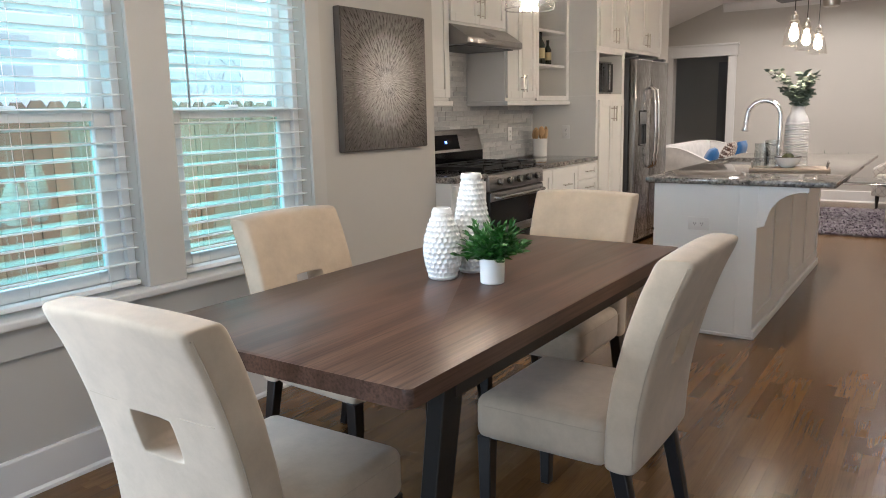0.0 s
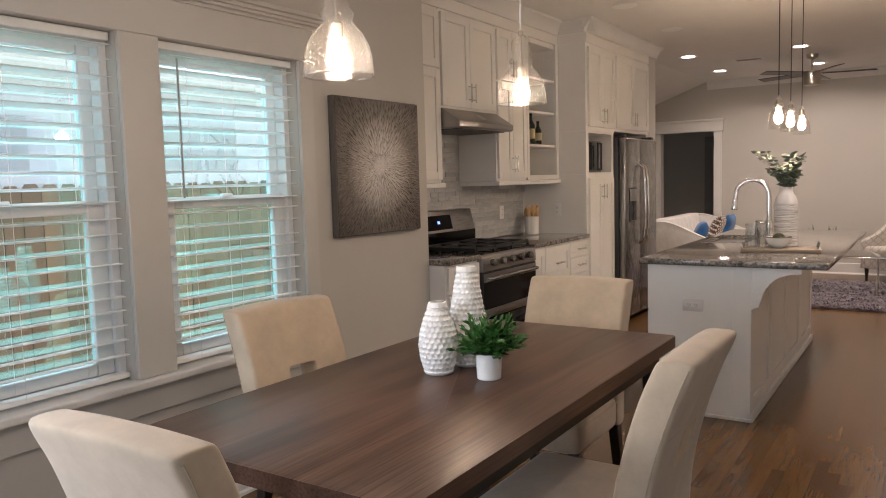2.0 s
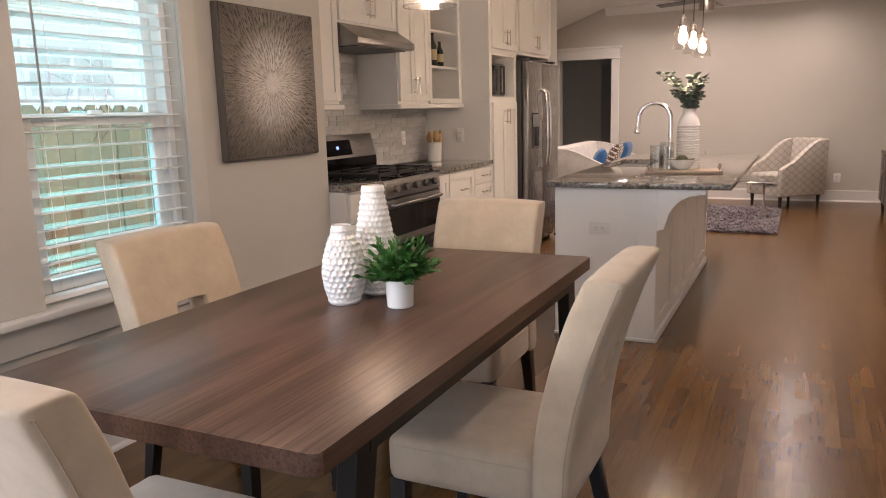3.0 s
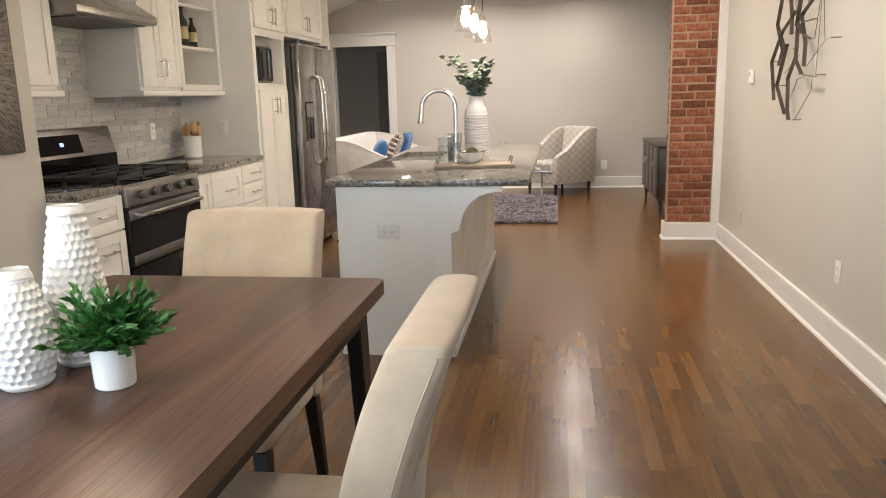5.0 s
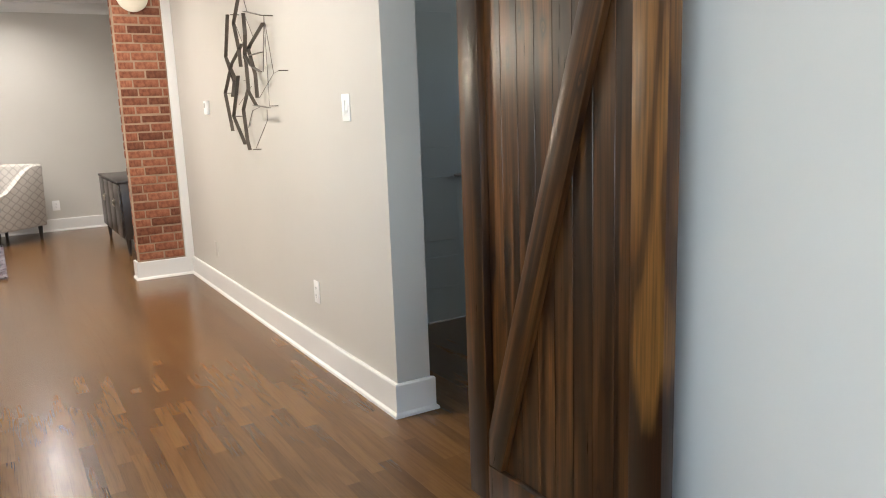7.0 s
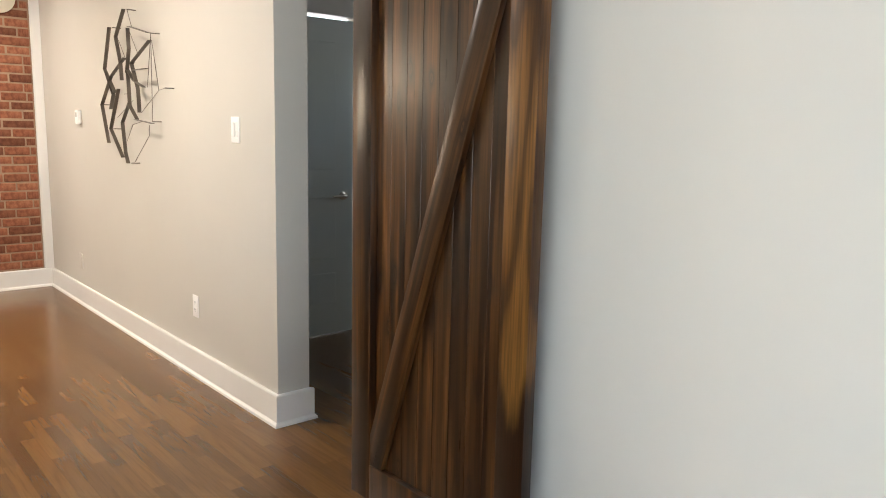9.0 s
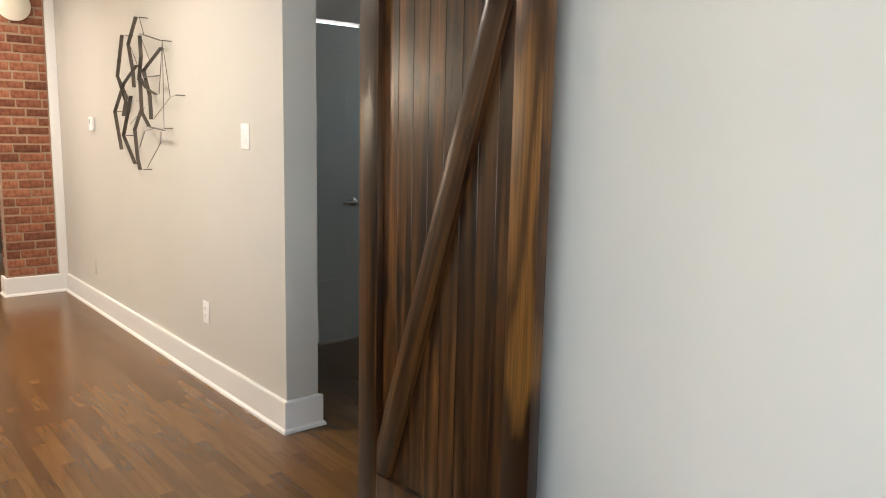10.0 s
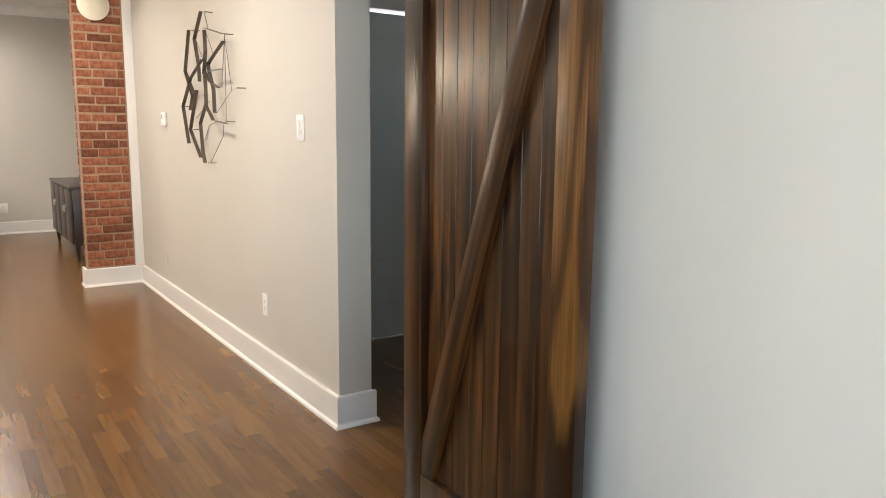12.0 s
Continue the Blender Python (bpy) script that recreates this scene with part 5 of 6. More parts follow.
# tall units
cabinet("pantry_cabinet", 6.48, 7.14, 0, 1.435, XF, XK, [(6.52, 6.815, 0.12, 1.40, (6.785, 1.28, True)), (6.82, 7.10, 0.12, 1.40, (6.85, 1.28, True))], "tall white shaker pantry with paired doors", True)
mc = thing("microwave_cabinet", pose(0, 0, 0), "white cabinet niche holding a microwave", "cabinet", "kitchen cabinets")
bm = bmesh.new()
box(XK, XF, 6.481, 6.54, 1.436, 1.81, bm=bm), box(XK, XF, 7.08, 7.139, 1.436, 1.81, bm=bm), box(XK, XK + 0.02, 6.54, 7.08, 1.436, 1.81, bm=bm)
box(XK + 0.02, XF, 6.54, 7.08, 1.436, 1.45, bm=bm), box(XK + 0.02, XF, 6.54, 7.08, 1.795, 1.81, bm=bm)
part("niche", bm, CAB, mc, "", 0)
mw = thing("microwave", pose(0, 0, 1.45), "stainless and black glass microwave in its niche", "microwave")
part("body", box(XK + 0.05, XF - 0.09, 6.555, 7.065, 0.003, 0.29, 0.006, 2), STEEL, mw)
part("door", box(XF - 0.089, XF - 0.075, 6.57, 6.93, 0.02, 0.275, 0.004, 2), BLACKGLASS, mw)
part("control_panel", box(XF - 0.089, XF - 0.076, 6.94, 7.055, 0.02, 0.275, 0.003, 1), BLACKGLASS, mw)
part("handle", tube([(XF - 0.055, 6.925, 0.04), (XF - 0.055, 6.925, 0.255)], 0.008, 8), STEEL, mw)
cabinet("tall_cabinet", 6.48, 7.16, 1.812, 2.56, XF, XK, [(6.52, 6.835, 1.85, 2.53, (6.805, 1.95, True)), (6.84, 7.15, 1.85, 2.53, (6.87, 1.95, True))], "white shaker cabinet over the microwave")
cabinet("tall_cabinet", 7.162, 8.15, 1.83, 2.56, XF, XK, [(7.19, 7.655, 1.86, 2.53, (7.625, 1.96, True)), (7.66, 8.12, 1.86, 2.53, (7.69, 1.96, True))], "white shaker cabinet over the refrigerator")
wall_pieces("wall_fridge_end", [(XK, XF - 0.02, 8.155, 8.47, 0, CEILZ), (XK - 0.15, XK, 8.47, 8.62, 0, CEILZ)], "greige wall end beside the refrigerator")
structure("trim_tall_frieze", box(XK, XF + 0.01, 6.481, 8.155, 2.561, CEILZ - 0.001), CAB, "white frieze over the tall cabinets")
crown("trim_tall_crown", XF + 0.01, 6.40, XF + 0.01, 8.40, (1, 0), CEILZ, 0.11)
crown("trim_tall_crown_side", XK, 6.481, XF + 0.09, 6.481, (0, -1), CEILZ, 0.11)

fr = thing("refrigerator", pose(0, 0, 0), "side-by-side stainless refrigerator with an ice dispenser", "refrigerator")
FX = -2.575
part("body", box(XK + 0.03, FX - 0.07, 7.185, 8.125, 0.03, 1.775, 0.008, 2), DARKSTEEL, fr)
part("toe_grille", box(XK + 0.05, FX - 0.09, 7.2, 8.11, 0.0, 0.029), SLOT, fr)
fd = part("freezer_door", box(FX - 0.068, FX, 7.188, 7.60, 0.06, 1.77, 0.014, 3), STEEL, fr)
rd = part("fridge_door", box(FX - 0.068, FX, 7.606, 8.122, 0.06, 1.77, 0.014, 3), STEEL, fr)
part("dispenser", box(FX + 0.0005, FX + 0.004, 7.28, 7.48, 0.97, 1.30, 0.002, 1), BLACKGLASS, fd)
part("dispenser_recess", box(FX + 0.0045, FX + 0.012, 7.295, 7.465, 0.975, 0.985, 0.002, 1), STEEL, fd)
part("dispenser_frame", box(FX + 0.0045, FX + 0.009, 7.29, 7.47, 1.17, 1.285, 0.003, 1), STEELH, fd)
for d, y in ((fd, 7.555), (rd, 7.65)):
    part("handle", tube([(FX, y, 1.52), (FX + 0.045, y, 1.49), (FX + 0.062, y, 1.35), (FX + 0.066, y, 1.13), (FX + 0.062, y, 0.92), (FX + 0.045, y, 0.78), (FX, y, 0.75)], 0.012, 10), CHROME, d, "bowed chrome handle")
for y in (7.26, 8.05):
    part("hinge_cover", box(FX - 0.13, FX - 0.02, y - 0.04, y + 0.04, 1.776, 1.80, 0.006, 2), DARKSTEEL, fr)

# worktops
for y0, y1, lab in ((STUB, 4.597, "speckled grey granite worktop beside the range"), (5.403, 6.479, "speckled grey granite worktop along the backsplash")):
    tagged(link("worktop", box(XK, XF + 0.028, y0, y1, 0.886, 0.922, 0.006, 3), GRANITE), lab, "worktop", "granite worktops")

rg = thing("gas_range", pose(0, 0, 0), "stainless gas range with black glass oven door and cast iron grates", "range")
RY0, RY1, RX = 4.603, 5.397, XF + 0.03
part("body", box(XK + 0.02, RX - 0.03, RY0, RY1, 0.02, 0.895), BLACKMETAL, rg, "", 0)
part("cooktop", box(XK + 0.02, RX - 0.02, RY0, RY1, 0.896, 0.918, 0.006, 2), BLACKGLASS, rg)
cp = part("control_panel", prism(((RX - 0.03, 0.80), (RX + 0.012, 0.80), (RX + 0.004, 0.90), (RX - 0.03, 0.918)), RY0, RY1, "y", 0.004), STEELH, rg)
for k in range(5):
    y = RY0 + 0.12 + (RY1 - RY0 - 0.24) * (k / 4)
    kb = cyl(0.024, 0, 0.03, seg=20, bevel=0.004)
    bmesh.ops.transform(kb, matrix=pose(RX + 0.010, y, 0.855, 0, 86, 0), verts=kb.verts[:])
    part("knob", kb, STEEL, cp)
od = part("oven_door", box(RX - 0.03, RX + 0.008, RY0 + 0.005, RY1 - 0.005, 0.485, 0.795, 0.005, 2), BLACKMETAL, rg)
part("oven_glass", box(RX + 0.0085, RX + 0.011, RY0 + 0.012, RY1 - 0.012, 0.546, 0.725, 0.002, 1), BLACKGLASS, od)
part("door_strip", box(RX + 0.0085, RX + 0.018, RY0 + 0.012, RY1 - 0.012, 0.488, 0.544, 0.004, 2), STEELH, od, "lower stainless strip")
part("door_strip", box(RX + 0.0085, RX + 0.013, RY0 + 0.008, RY1 - 0.008, 0.728, 0.785, 0.003, 2), STEELH, od, "stainless strip behind the handle")
part("handle", tube([(RX + 0.0135, RY0 + 0.06, 0.755), (RX + 0.05, RY0 + 0.065, 0.755), (RX + 0.055, (RY0 + RY1) / 2, 0.755), (RX + 0.05, RY1 - 0.065, 0.755), (RX + 0.0135, RY1 - 0.06, 0.755)], 0.012, 10), STEEL, od)
dr = part("warming_drawer", box(RX - 0.03, RX + 0.006, RY0 + 0.005, RY1 - 0.005, 0.06, 0.478, 0.005, 2), BLACKGLASS, rg)
bg = part("backguard", prism(((XK + 0.02, 0.918), (XK + 0.10, 0.918), (XK + 0.10, 1.0), (XK + 0.125, 1.03), (XK + 0.085, 1.195), (XK + 0.02, 1.195)), RY0, RY1, "y", 0.006), STEELH, rg)
part("riser", box(XK + 0.1005, XK + 0.128, RY0 + 0.002, RY1 - 0.002, 0.919, 1.036, 0.003, 1), BLACKGLASS, bg, "black enamel riser")
dp = prism(((XK + 0.122, 1.055), (XK + 0.124, 1.056), (XK + 0.0985, 1.160), (XK + 0.0965, 1.159)), RY0 + 0.10, RY0 + 0.47, "y")
part("display", dp, BLACKGLASS, bg)
part("clock_digits", prism(((XK + 0.1145, 1.098), (XK + 0.1155, 1.099), (XK + 0.1105, 1.119), (XK + 0.1095, 1.118)), RY0 + 0.28, RY0 + 0.31, "y"), BLUELED, bg)
for ya, yb in ((RY0 + 0.02, RY0 + 0.26), (RY0 + 0.275, RY1 - 0.275), (RY1 - 0.26, RY1 - 0.02)):
    bm = bmesh.new()
    xa, xb = XK + 0.15, RX - 0.05
    for y in (ya, yb):
        box(xa, xb, y - 0.008, y + 0.008, 0.934, 0.958, 0.002, 1, bm)
    for k in range(4):
        x = xa + (xb - xa) * k / 3
        box(x - 0.008, x + 0.008, ya, yb, 0.936, 0.961, 0.002, 1, bm)
        for y in (ya, yb):
            box(x - 0.008, x + 0.008, y - 0.008, y + 0.008, 0.919, 0.94, bm=bm)
    part("grate", bm, IRON, rg, "cast iron grate")
    for x in (xa + 0.12, xb - 0.12):
        part("burner", cyl(0.045, 0.919, 0.93, x, (ya + yb) / 2, 20, bevel=0.003), IRON, rg)

hd = thing("range_hood", pose(0, 0, 0), "stainless under-cabinet range hood", "range hood")
part("canopy", prism(((XK + 0.002, 1.765), (-2.80, 1.765), (-2.79, 1.775), (-2.79, 1.81), (-2.93, 1.903), (XK + 0.002, 1.903)), 4.607, 5.363, "y", 0.003), STEELH, hd)
part("filter", box(XK + 0.06, -2.84, 4.66, 5.31, 1.757, 1.764), DARKSTEEL, hd)
part("button_plate", prism(((-2.823, 1.830), (-2.820, 1.832), (-2.876, 1.869), (-2.879, 1.867)), 4.95, 5.03, "y"), STEEL, hd)

# outlets on the backsplash
def wall_plate(name, x, y, z, turn, label, w=0.07, h=0.115, kind="outlet", upright=True):
    """A cover plate facing local +x, with its sockets or switches."""
    t = thing(name, pose(x, y, z, 0, 0, turn), label, kind)
    if not upright:
        w, h = h, w
    part("plate", box(0.0005, 0.006, -w / 2, w / 2, -h / 2, h / 2, 0.003, 2), WALL if kind == "plate" else PLASTIC, t)
    if kind == "outlet":
        for s in (-1, 1):
            cy, cz = (0, s * 0.02) if upright else (s * 0.02, 0)
            so = part("socket", box(0.006, 0.008, cy - 0.016, cy + 0.016, cz - 0.0145, cz + 0.0145, 0.002, 1), PLASTIC, t)
            for q in (-0.006, 0.006):
                part("slot", box(0.008, 0.0085, cy + q - 0.0012, cy + q + 0.0012, cz - 0.002, cz + 0.007), SLOT, so)
            part("slot", box(0.008, 0.0085, cy - 0.002, cy + 0.002, cz - 0.010, cz - 0.006), SLOT, so)
    elif kind == "switch":
        part("rocker", box(0.006, 0.011, -0.026, -0.003, -0.034, 0.034, 0.003, 2), PLASTIC, t)
        part("dimmer", box(0.006, 0.009, 0.004, 0.026, -0.034, 0.034, 0.002, 1), PLASTIC, t)
        part("slider", box(0.009, 0.013, 0.010, 0.020, -0.02, -0.008, 0.002, 1), PLASTIC, t)
    return t


wall_plate("wall_outlet", XK + 0.014, 6.03, 1.13, 0, "white outlet plate on the marble backsplash")
wall_plate("wall_outlet", -2.95, 6.4785, 1.13, -90, "white outlet plate on the pantry side")
wall_plate("wall_switch", XR, 4.515, 1.352, 180, "white double switch plate with a dimmer", 0.085, 0.122, "switch")
wall_plate("wall_outlet", XR, 5.04, 0.393, 180, "white outlet plate low on the hall wall", 0.072, 0.122)
wall_plate("blank_plate", XR, 7.15, 0.33, 180, "wall-coloured blank plate low on the hall wall", 0.07, 0.115, "plate")
wall_plate("wall_outlet", 0.155, YB, 0.318, -90, "white outlet plate on the far wall", 0.085, 0.122)
th = thing("thermostat", pose(XR, 7.0, 1.40, 0, 0, 180), "small white thermostat on the hall wall", "thermostat")
part("case", box(0.0, 0.028, -0.035, 0.035, -0.05, 0.05, 0.008, 3), PLASTIC, th)
part("screen", box(0.028, 0.029, -0.02, 0.02, 0.0, 0.032, 0.001, 1), NEIGHGLASS, th)

ut = thing("utensil_crock", pose(-3.13, 6.33, 0.922), "white ceramic crock full of wooden spoons", "crock")
part("crock", lathe(((0.058, 0), (0.062, 0.004), (0.064, 0.15), (0.066, 0.156), (0.060, 0.157), (0.056, 0.145), (0.054, 0.02)), 32), GLAZE, ut)
rnd = random.Random(8)
for k in range(7):
    a = k * 0.9
    bx, by = 0.03 * math.cos(a), 0.03 * math.sin(a)
    lx, ly = bx * 1.9, by * 1.9
    top = rnd.uniform(0.215, 0.25)
    bm = tube([(bx * 0.4, by * 0.4, 0.022), (lx * 0.8, ly * 0.8, top - 0.07)], 0.006, 8)
    sp = bmesh.new()
    bmesh.ops.create_uvsphere(sp, u_segments=12, v_segments=8, radius=1.0, matrix=Matrix.LocRotScale((lx, ly, top - 0.03), Euler((0, 0, a)), (0.012, 0.028, 0.044)))
    part("spoon", join(bm, sp), SPOONWOOD, ut, "pale wooden spoon")

# ---- island ----
isl = thing("kitchen_island", pose(0, 0, 0), "white panelled kitchen island with a scrolled end bracket", "island")
IX0, IX1, IY0, IY1 = -1.575, -0.985, 4.745, 7.2
part("body", box(IX0, IX1 - 0.02, IY0, IY1, 0, 0.885, 0.002, 1), ISLEWHITE, isl)
part("end_post", box(IX1 - 0.10, IX1, IY0 - 0.012, IY0, 0.0, 0.885, 0.002, 1), ISLEWHITE, isl)
part("plinth", box(IX1 - 0.019, IX1 + 0.014, IY0 - 0.012, IY1, 0, 0.05, 0.004, 2), ISLEWHITE, isl)
part("end_shoe", box(IX0, IX1 + 0.006, IY0 - 0.022, IY0 - 0.0125, 0, 0.02, 0.003, 1), ISLEWHITE, isl)
n = 4
w = (IY1 - IY0) / n
for k in range(n):
    a, b = IY0 + k * w, IY0 + (k + 1) * w
    part("side_panel", shaker(a + 0.002, b - 0.002, 0.052, 0.884, IX1 - 0.02, 0.075), ISLEWHITE, isl, "", 0)
arc = [(-0.730, 0.884), (-0.730, 0.856), (-0.748, 0.856)]
arc += [(-0.748 - 0.187 * math.sin(radians(a)), 0.856 - 0.165 * (1 - math.cos(radians(a)))) for a in range(10, 91, 10)]
arc += [(-0.943, 0.691), (-0.943, 0.660), (-0.961, 0.660), (-0.985, 0.645), (-0.985, 0.884)]
part("bracket", prism(arc, IY0 - 0.012, IY0 + 0.03, "y", 0.002), ISLEWHITE, isl, "scroll-cut white bracket under the overhang")
SINK = (-1.56, -1.24, 5.80, 6.55)
bm = bmesh.new()
rings = [[bm.verts.new((x, y, z)) for x, y in ((r[0], r[2]), (r[1], r[2]), (r[1], r[3]), (r[0], r[3]))] for r in ((-1.62, -0.595, 4.70, 7.22), SINK) for z in (0.886, 0.922)]
for lo, hi in ((0, 1), (3, 2), (1, 3), (2, 0)):
    for i in range(4):
        bm.faces.new((rings[lo][i], rings[lo][(i + 1) % 4], rings[hi][(i + 1) % 4], rings[hi][i]))
rim_edges = [e for e in bm.edges if all(v in rings[0] or v in rings[1] for v in e.verts)]
bmesh.ops.bevel(bm, geom=rim_edges, offset=0.012, segments=4, profile=0.5, affect="EDGES", clamp_overlap=True)
tl = link("island_worktop", bm, GRANITE)
tagged(tl, "polished speckled grey granite island worktop", "worktop", "granite worktops")
wall_plate("island_outlet", -1.308, IY0, 0.653, -90, "white outlet plate set sideways in the island end", 0.075, 0.12, "outlet", False)
part("side_catch", box(IX0 - 0.006, IX0 + 0.004, IY0 - 0.006, IY0 - 0.0005, 0.60, 0.612), SLOT, isl)

sk = thing("kitchen_sink", pose(0, 0, 0.8862), "stainless undermount sink in the island worktop", "sink")
part("basin", box(SINK[0] + 0.004, SINK[1] - 0.004, SINK[2] + 0.004, SINK[3] - 0.004, 0.0, 0.003), DARKSTEEL, sk, "", 0)
part("rim", tube([(SINK[0] + 0.006, SINK[2] + 0.006, 0.004), (SINK[1] - 0.006, SINK[2] + 0.006, 0.004), (SINK[1] - 0.006, SINK[3] - 0.006, 0.004), (SINK[0] + 0.006, SINK[3] - 0.006, 0.004)], 0.004, 6, True), STEEL, sk)
part("drain", cyl(0.045, 0.003, 0.006, -1.40, 6.18, 24, bevel=0.001), CHROME, sk)

fc = thing("faucet", pose(-1.15, 6.2, 0.922), "polished chrome gooseneck pull-down faucet", "faucet")
part("base", lathe(((0.03, 0), (0.03, 0.008), (0.025, 0.016), (0.022, 0.04), (0.027, 0.08), (0.028, 0.11), (0.024, 0.135), (0.018, 0.15), (0.0165, 0.165)), 24), CHROME, fc)
neck = [(0, 0, 0.15), (0, 0, 0.32)] + [(-0.115 + 0.115 * math.cos(radians(a)), 0, 0.32 + 0.115 * math.sin(radians(a))) for a in range(10, 171, 10)] + [(-0.232, 0, 0.30), (-0.236, 0, 0.285)]
part("neck", tube(neck, 0.0155, 14), CHROME, fc)
part("spray_head", tube([(-0.235, 0, 0.29), (-0.238, 0, 0.25), (-0.241, 0, 0.225), (-0.242, 0, 0.215)], [0.017, 0.020, 0.024, 0.022], 16), CHROME, fc)
part("lever", tube([(-0.015, 0, 0.115), (-0.05, -0.01, 0.122), (-0.085, -0.02, 0.135)], [0.009, 0.006, 0.008], 10), CHROME, fc)

bv = thing("ribbed_vase", pose(-0.945, 5.60, 0.9225), "tall ribbed off-white vase with eucalyptus sprays", "vase")
prof = [(0.056, 0), (0.068, 0.004)]
for k in range(18):
    z = 0.012 + k * 0.0155
    prof += [(0.0665, z), (0.0730, z + 0.004), (0.0730, z + 0.010), (0.0665, z + 0.0145)]
prof += [(0.067, 0.30), (0.059, 0.325), (0.045, 0.345), (0.040, 0.36), (0.039, 0.385), (0.042, 0.39), (0.037, 0.39), (0.035, 0.34)]
part("body", lathe(prof, 48), RIBBED, bv, "", 50)
rnd = random.Random(12)
lv, stm = bmesh.new(), bmesh.new()
for s in range(18):
    az = rnd.uniform(0, 2 * math.pi) if s > 2 else 3.4 + 0.25 * s
    out = rnd.uniform(0.04, 0.14) if s > 2 else 0.19 - 0.03 * s
    hh = rnd.uniform(0.08, 0.22) if s > 2 else 0.23
    tip = Vector((out * math.cos(az), out * math.sin(az), 0.38 + hh))
    p0, p1 = Vector((0, 0, 0.36)), Vector((tip.x * 0.35, tip.y * 0.35, 0.38 + hh * 0.6))
    join(stm, tube([p0, p1, tip], 0.0016, 5))
    for k in range(9):
        u = 0.25 + 0.75 * k / 8
        p = p0 * (1 - u) ** 2 + p1 * 2 * u * (1 - u) + tip * u * u
        for sgn in (-1, 1):
            d = Vector((math.cos(az + sgn * 1.4) + rnd.uniform(-0.5, 0.5), math.sin(az + sgn * 1.4) + rnd.uniform(-0.5, 0.5), rnd.uniform(-0.1, 0.7))).normalized()
            q = d.to_track_quat("Y", "Z").to_matrix().to_4x4() @ Matrix.Rotation(rnd.uniform(-0.9, 0.9), 4, "Y")
            leaf_shape(lv, Matrix.Translation(p) @ q, rnd.uniform(0.034, 0.056), rnd.uniform(0.014, 0.021), 0.15)
part("stems", stm, SAGE, bv)
tagged(part("leaves", lv, SAGE, bv, "round grey-green eucalyptus leaves", 0), kind="stuff")

ty = thing("serving_tray", pose(-0.935, 5.34, 0.9225, 0, 0, 9), "weathered wood serving tray with metal handles on the island", "tray")
part("board", box(-0.225, 0.225, -0.125, 0.125, 0, 0.022, 0.004, 2), TRAYWOOD, ty)
for s in (-1, 1):
    part("handle", tube([(s * 0.205, -0.06, 0.02), (s * 0.215, -0.06, 0.055), (s * 0.215, 0.06, 0.055), (s * 0.205, 0.06, 0.02)], 0.004, 8), BRONZE, ty)
bw = thing("bowl", pose(-0.945, 5.335, 0.945), "white bowl with a gilt rim and a moss ball", "bowl")
part("bowl", lathe(((0.03, 0), (0.034, 0.003), (0.06, 0.022), (0.073, 0.05), (0.076, 0.065), (0.073, 0.065), (0.056, 0.022), (0.03, 0.01)), 36), GLAZE, bw)
part("rim", tube([(0.0755 * math.cos(a * math.pi / 16), 0.0755 * math.sin(a * math.pi / 16), 0.065) for a in range(32)], 0.003, 6, True), BRONZE, bw)
bm = bmesh.new()
bmesh.ops.create_icosphere(bm, subdivisions=3, radius=0.04, matrix=Matrix.Translation((0, 0.01, 0.047)))
for v in bm.verts:
    v.co += Vector((rnd.uniform(-1, 1), rnd.uniform(-1, 1), rnd.uniform(-1, 1))) * 0.003
part("moss", bm, mottled("moss", (0.05, 0.055, 0.02), 0.95, vary=0.5, scale=60.0, relief=0.6), bw)
for i, (x, y, hh) in enumerate(((-1.085, 5.28, 0.15), (-1.05, 5.40, 0.165))):
    gl = thing("drinking_glass", pose(x, y, 0.9450), "clear cut-glass tumbler on the tray", "glass", "tumblers on the tray")
    bm = lathe(((0.037, 0.0), (0.040, 0.004), (0.044, hh), (0.041, hh), (0.037, 0.014)), 24)
    part("glass", bm, CLEARGLASS, gl)
    for k in range(12):
        a = k * math.pi / 6
        part("flute", tube([(0.0405 * math.cos(a), 0.0405 * math.sin(a), 0.01), (0.043 * math.cos(a), 0.043 * math.sin(a), hh * 0.7)], 0.0022, 5), CLEARGLASS, gl)


def island_pendant():
    pd = thing("island_pendant", pose(0, 0, 0), "clear glass jar pendant lamp on a black cord, lit", "pendant lamp", "pendants over the island")
    bm = lathe(((0.066, 0), (0.062, 0.03), (0.056, 0.08), (0.046, 0.115), (0.027, 0.13), (0.025, 0.14)), 32, cap=False)
    bmesh.ops.solidify(bm, geom=bm.faces[:], thickness=0.003)
    part("shade", bm, JARGLASS, pd, "clear glass jar", 60)
    part("rim", tube([(0.066 * math.cos(a * math.pi / 14), 0.066 * math.sin(a * math.pi / 14), 0.0) for a in range(28)], 0.002, 6, True), JARGLASS, pd)
    part("cap", lathe(((0.028, 0.135), (0.03, 0.14), (0.03, 0.15), (0.02, 0.158), (0.02, 0.185), (0.012, 0.192), (0.005, 0.21)), 20), NICKEL, pd)
    part("bulb", lathe(((0.005, 0.03), (0.019, 0.038), (0.026, 0.055), (0.026, 0.066), (0.017, 0.09), (0.012, 0.105), (0.012, 0.134)), 18), BULB, pd, "lit bulb")
    part("cord", cyl(0.003, 0.205, CEILZ - 1.69 - 0.02, seg=8), BLACKMETAL, pd)
    part("canopy", cyl(0.055, CEILZ - 1.69 - 0.022, CEILZ - 1.69, seg=28, bevel=0.005), NICKEL, pd)
    return pd


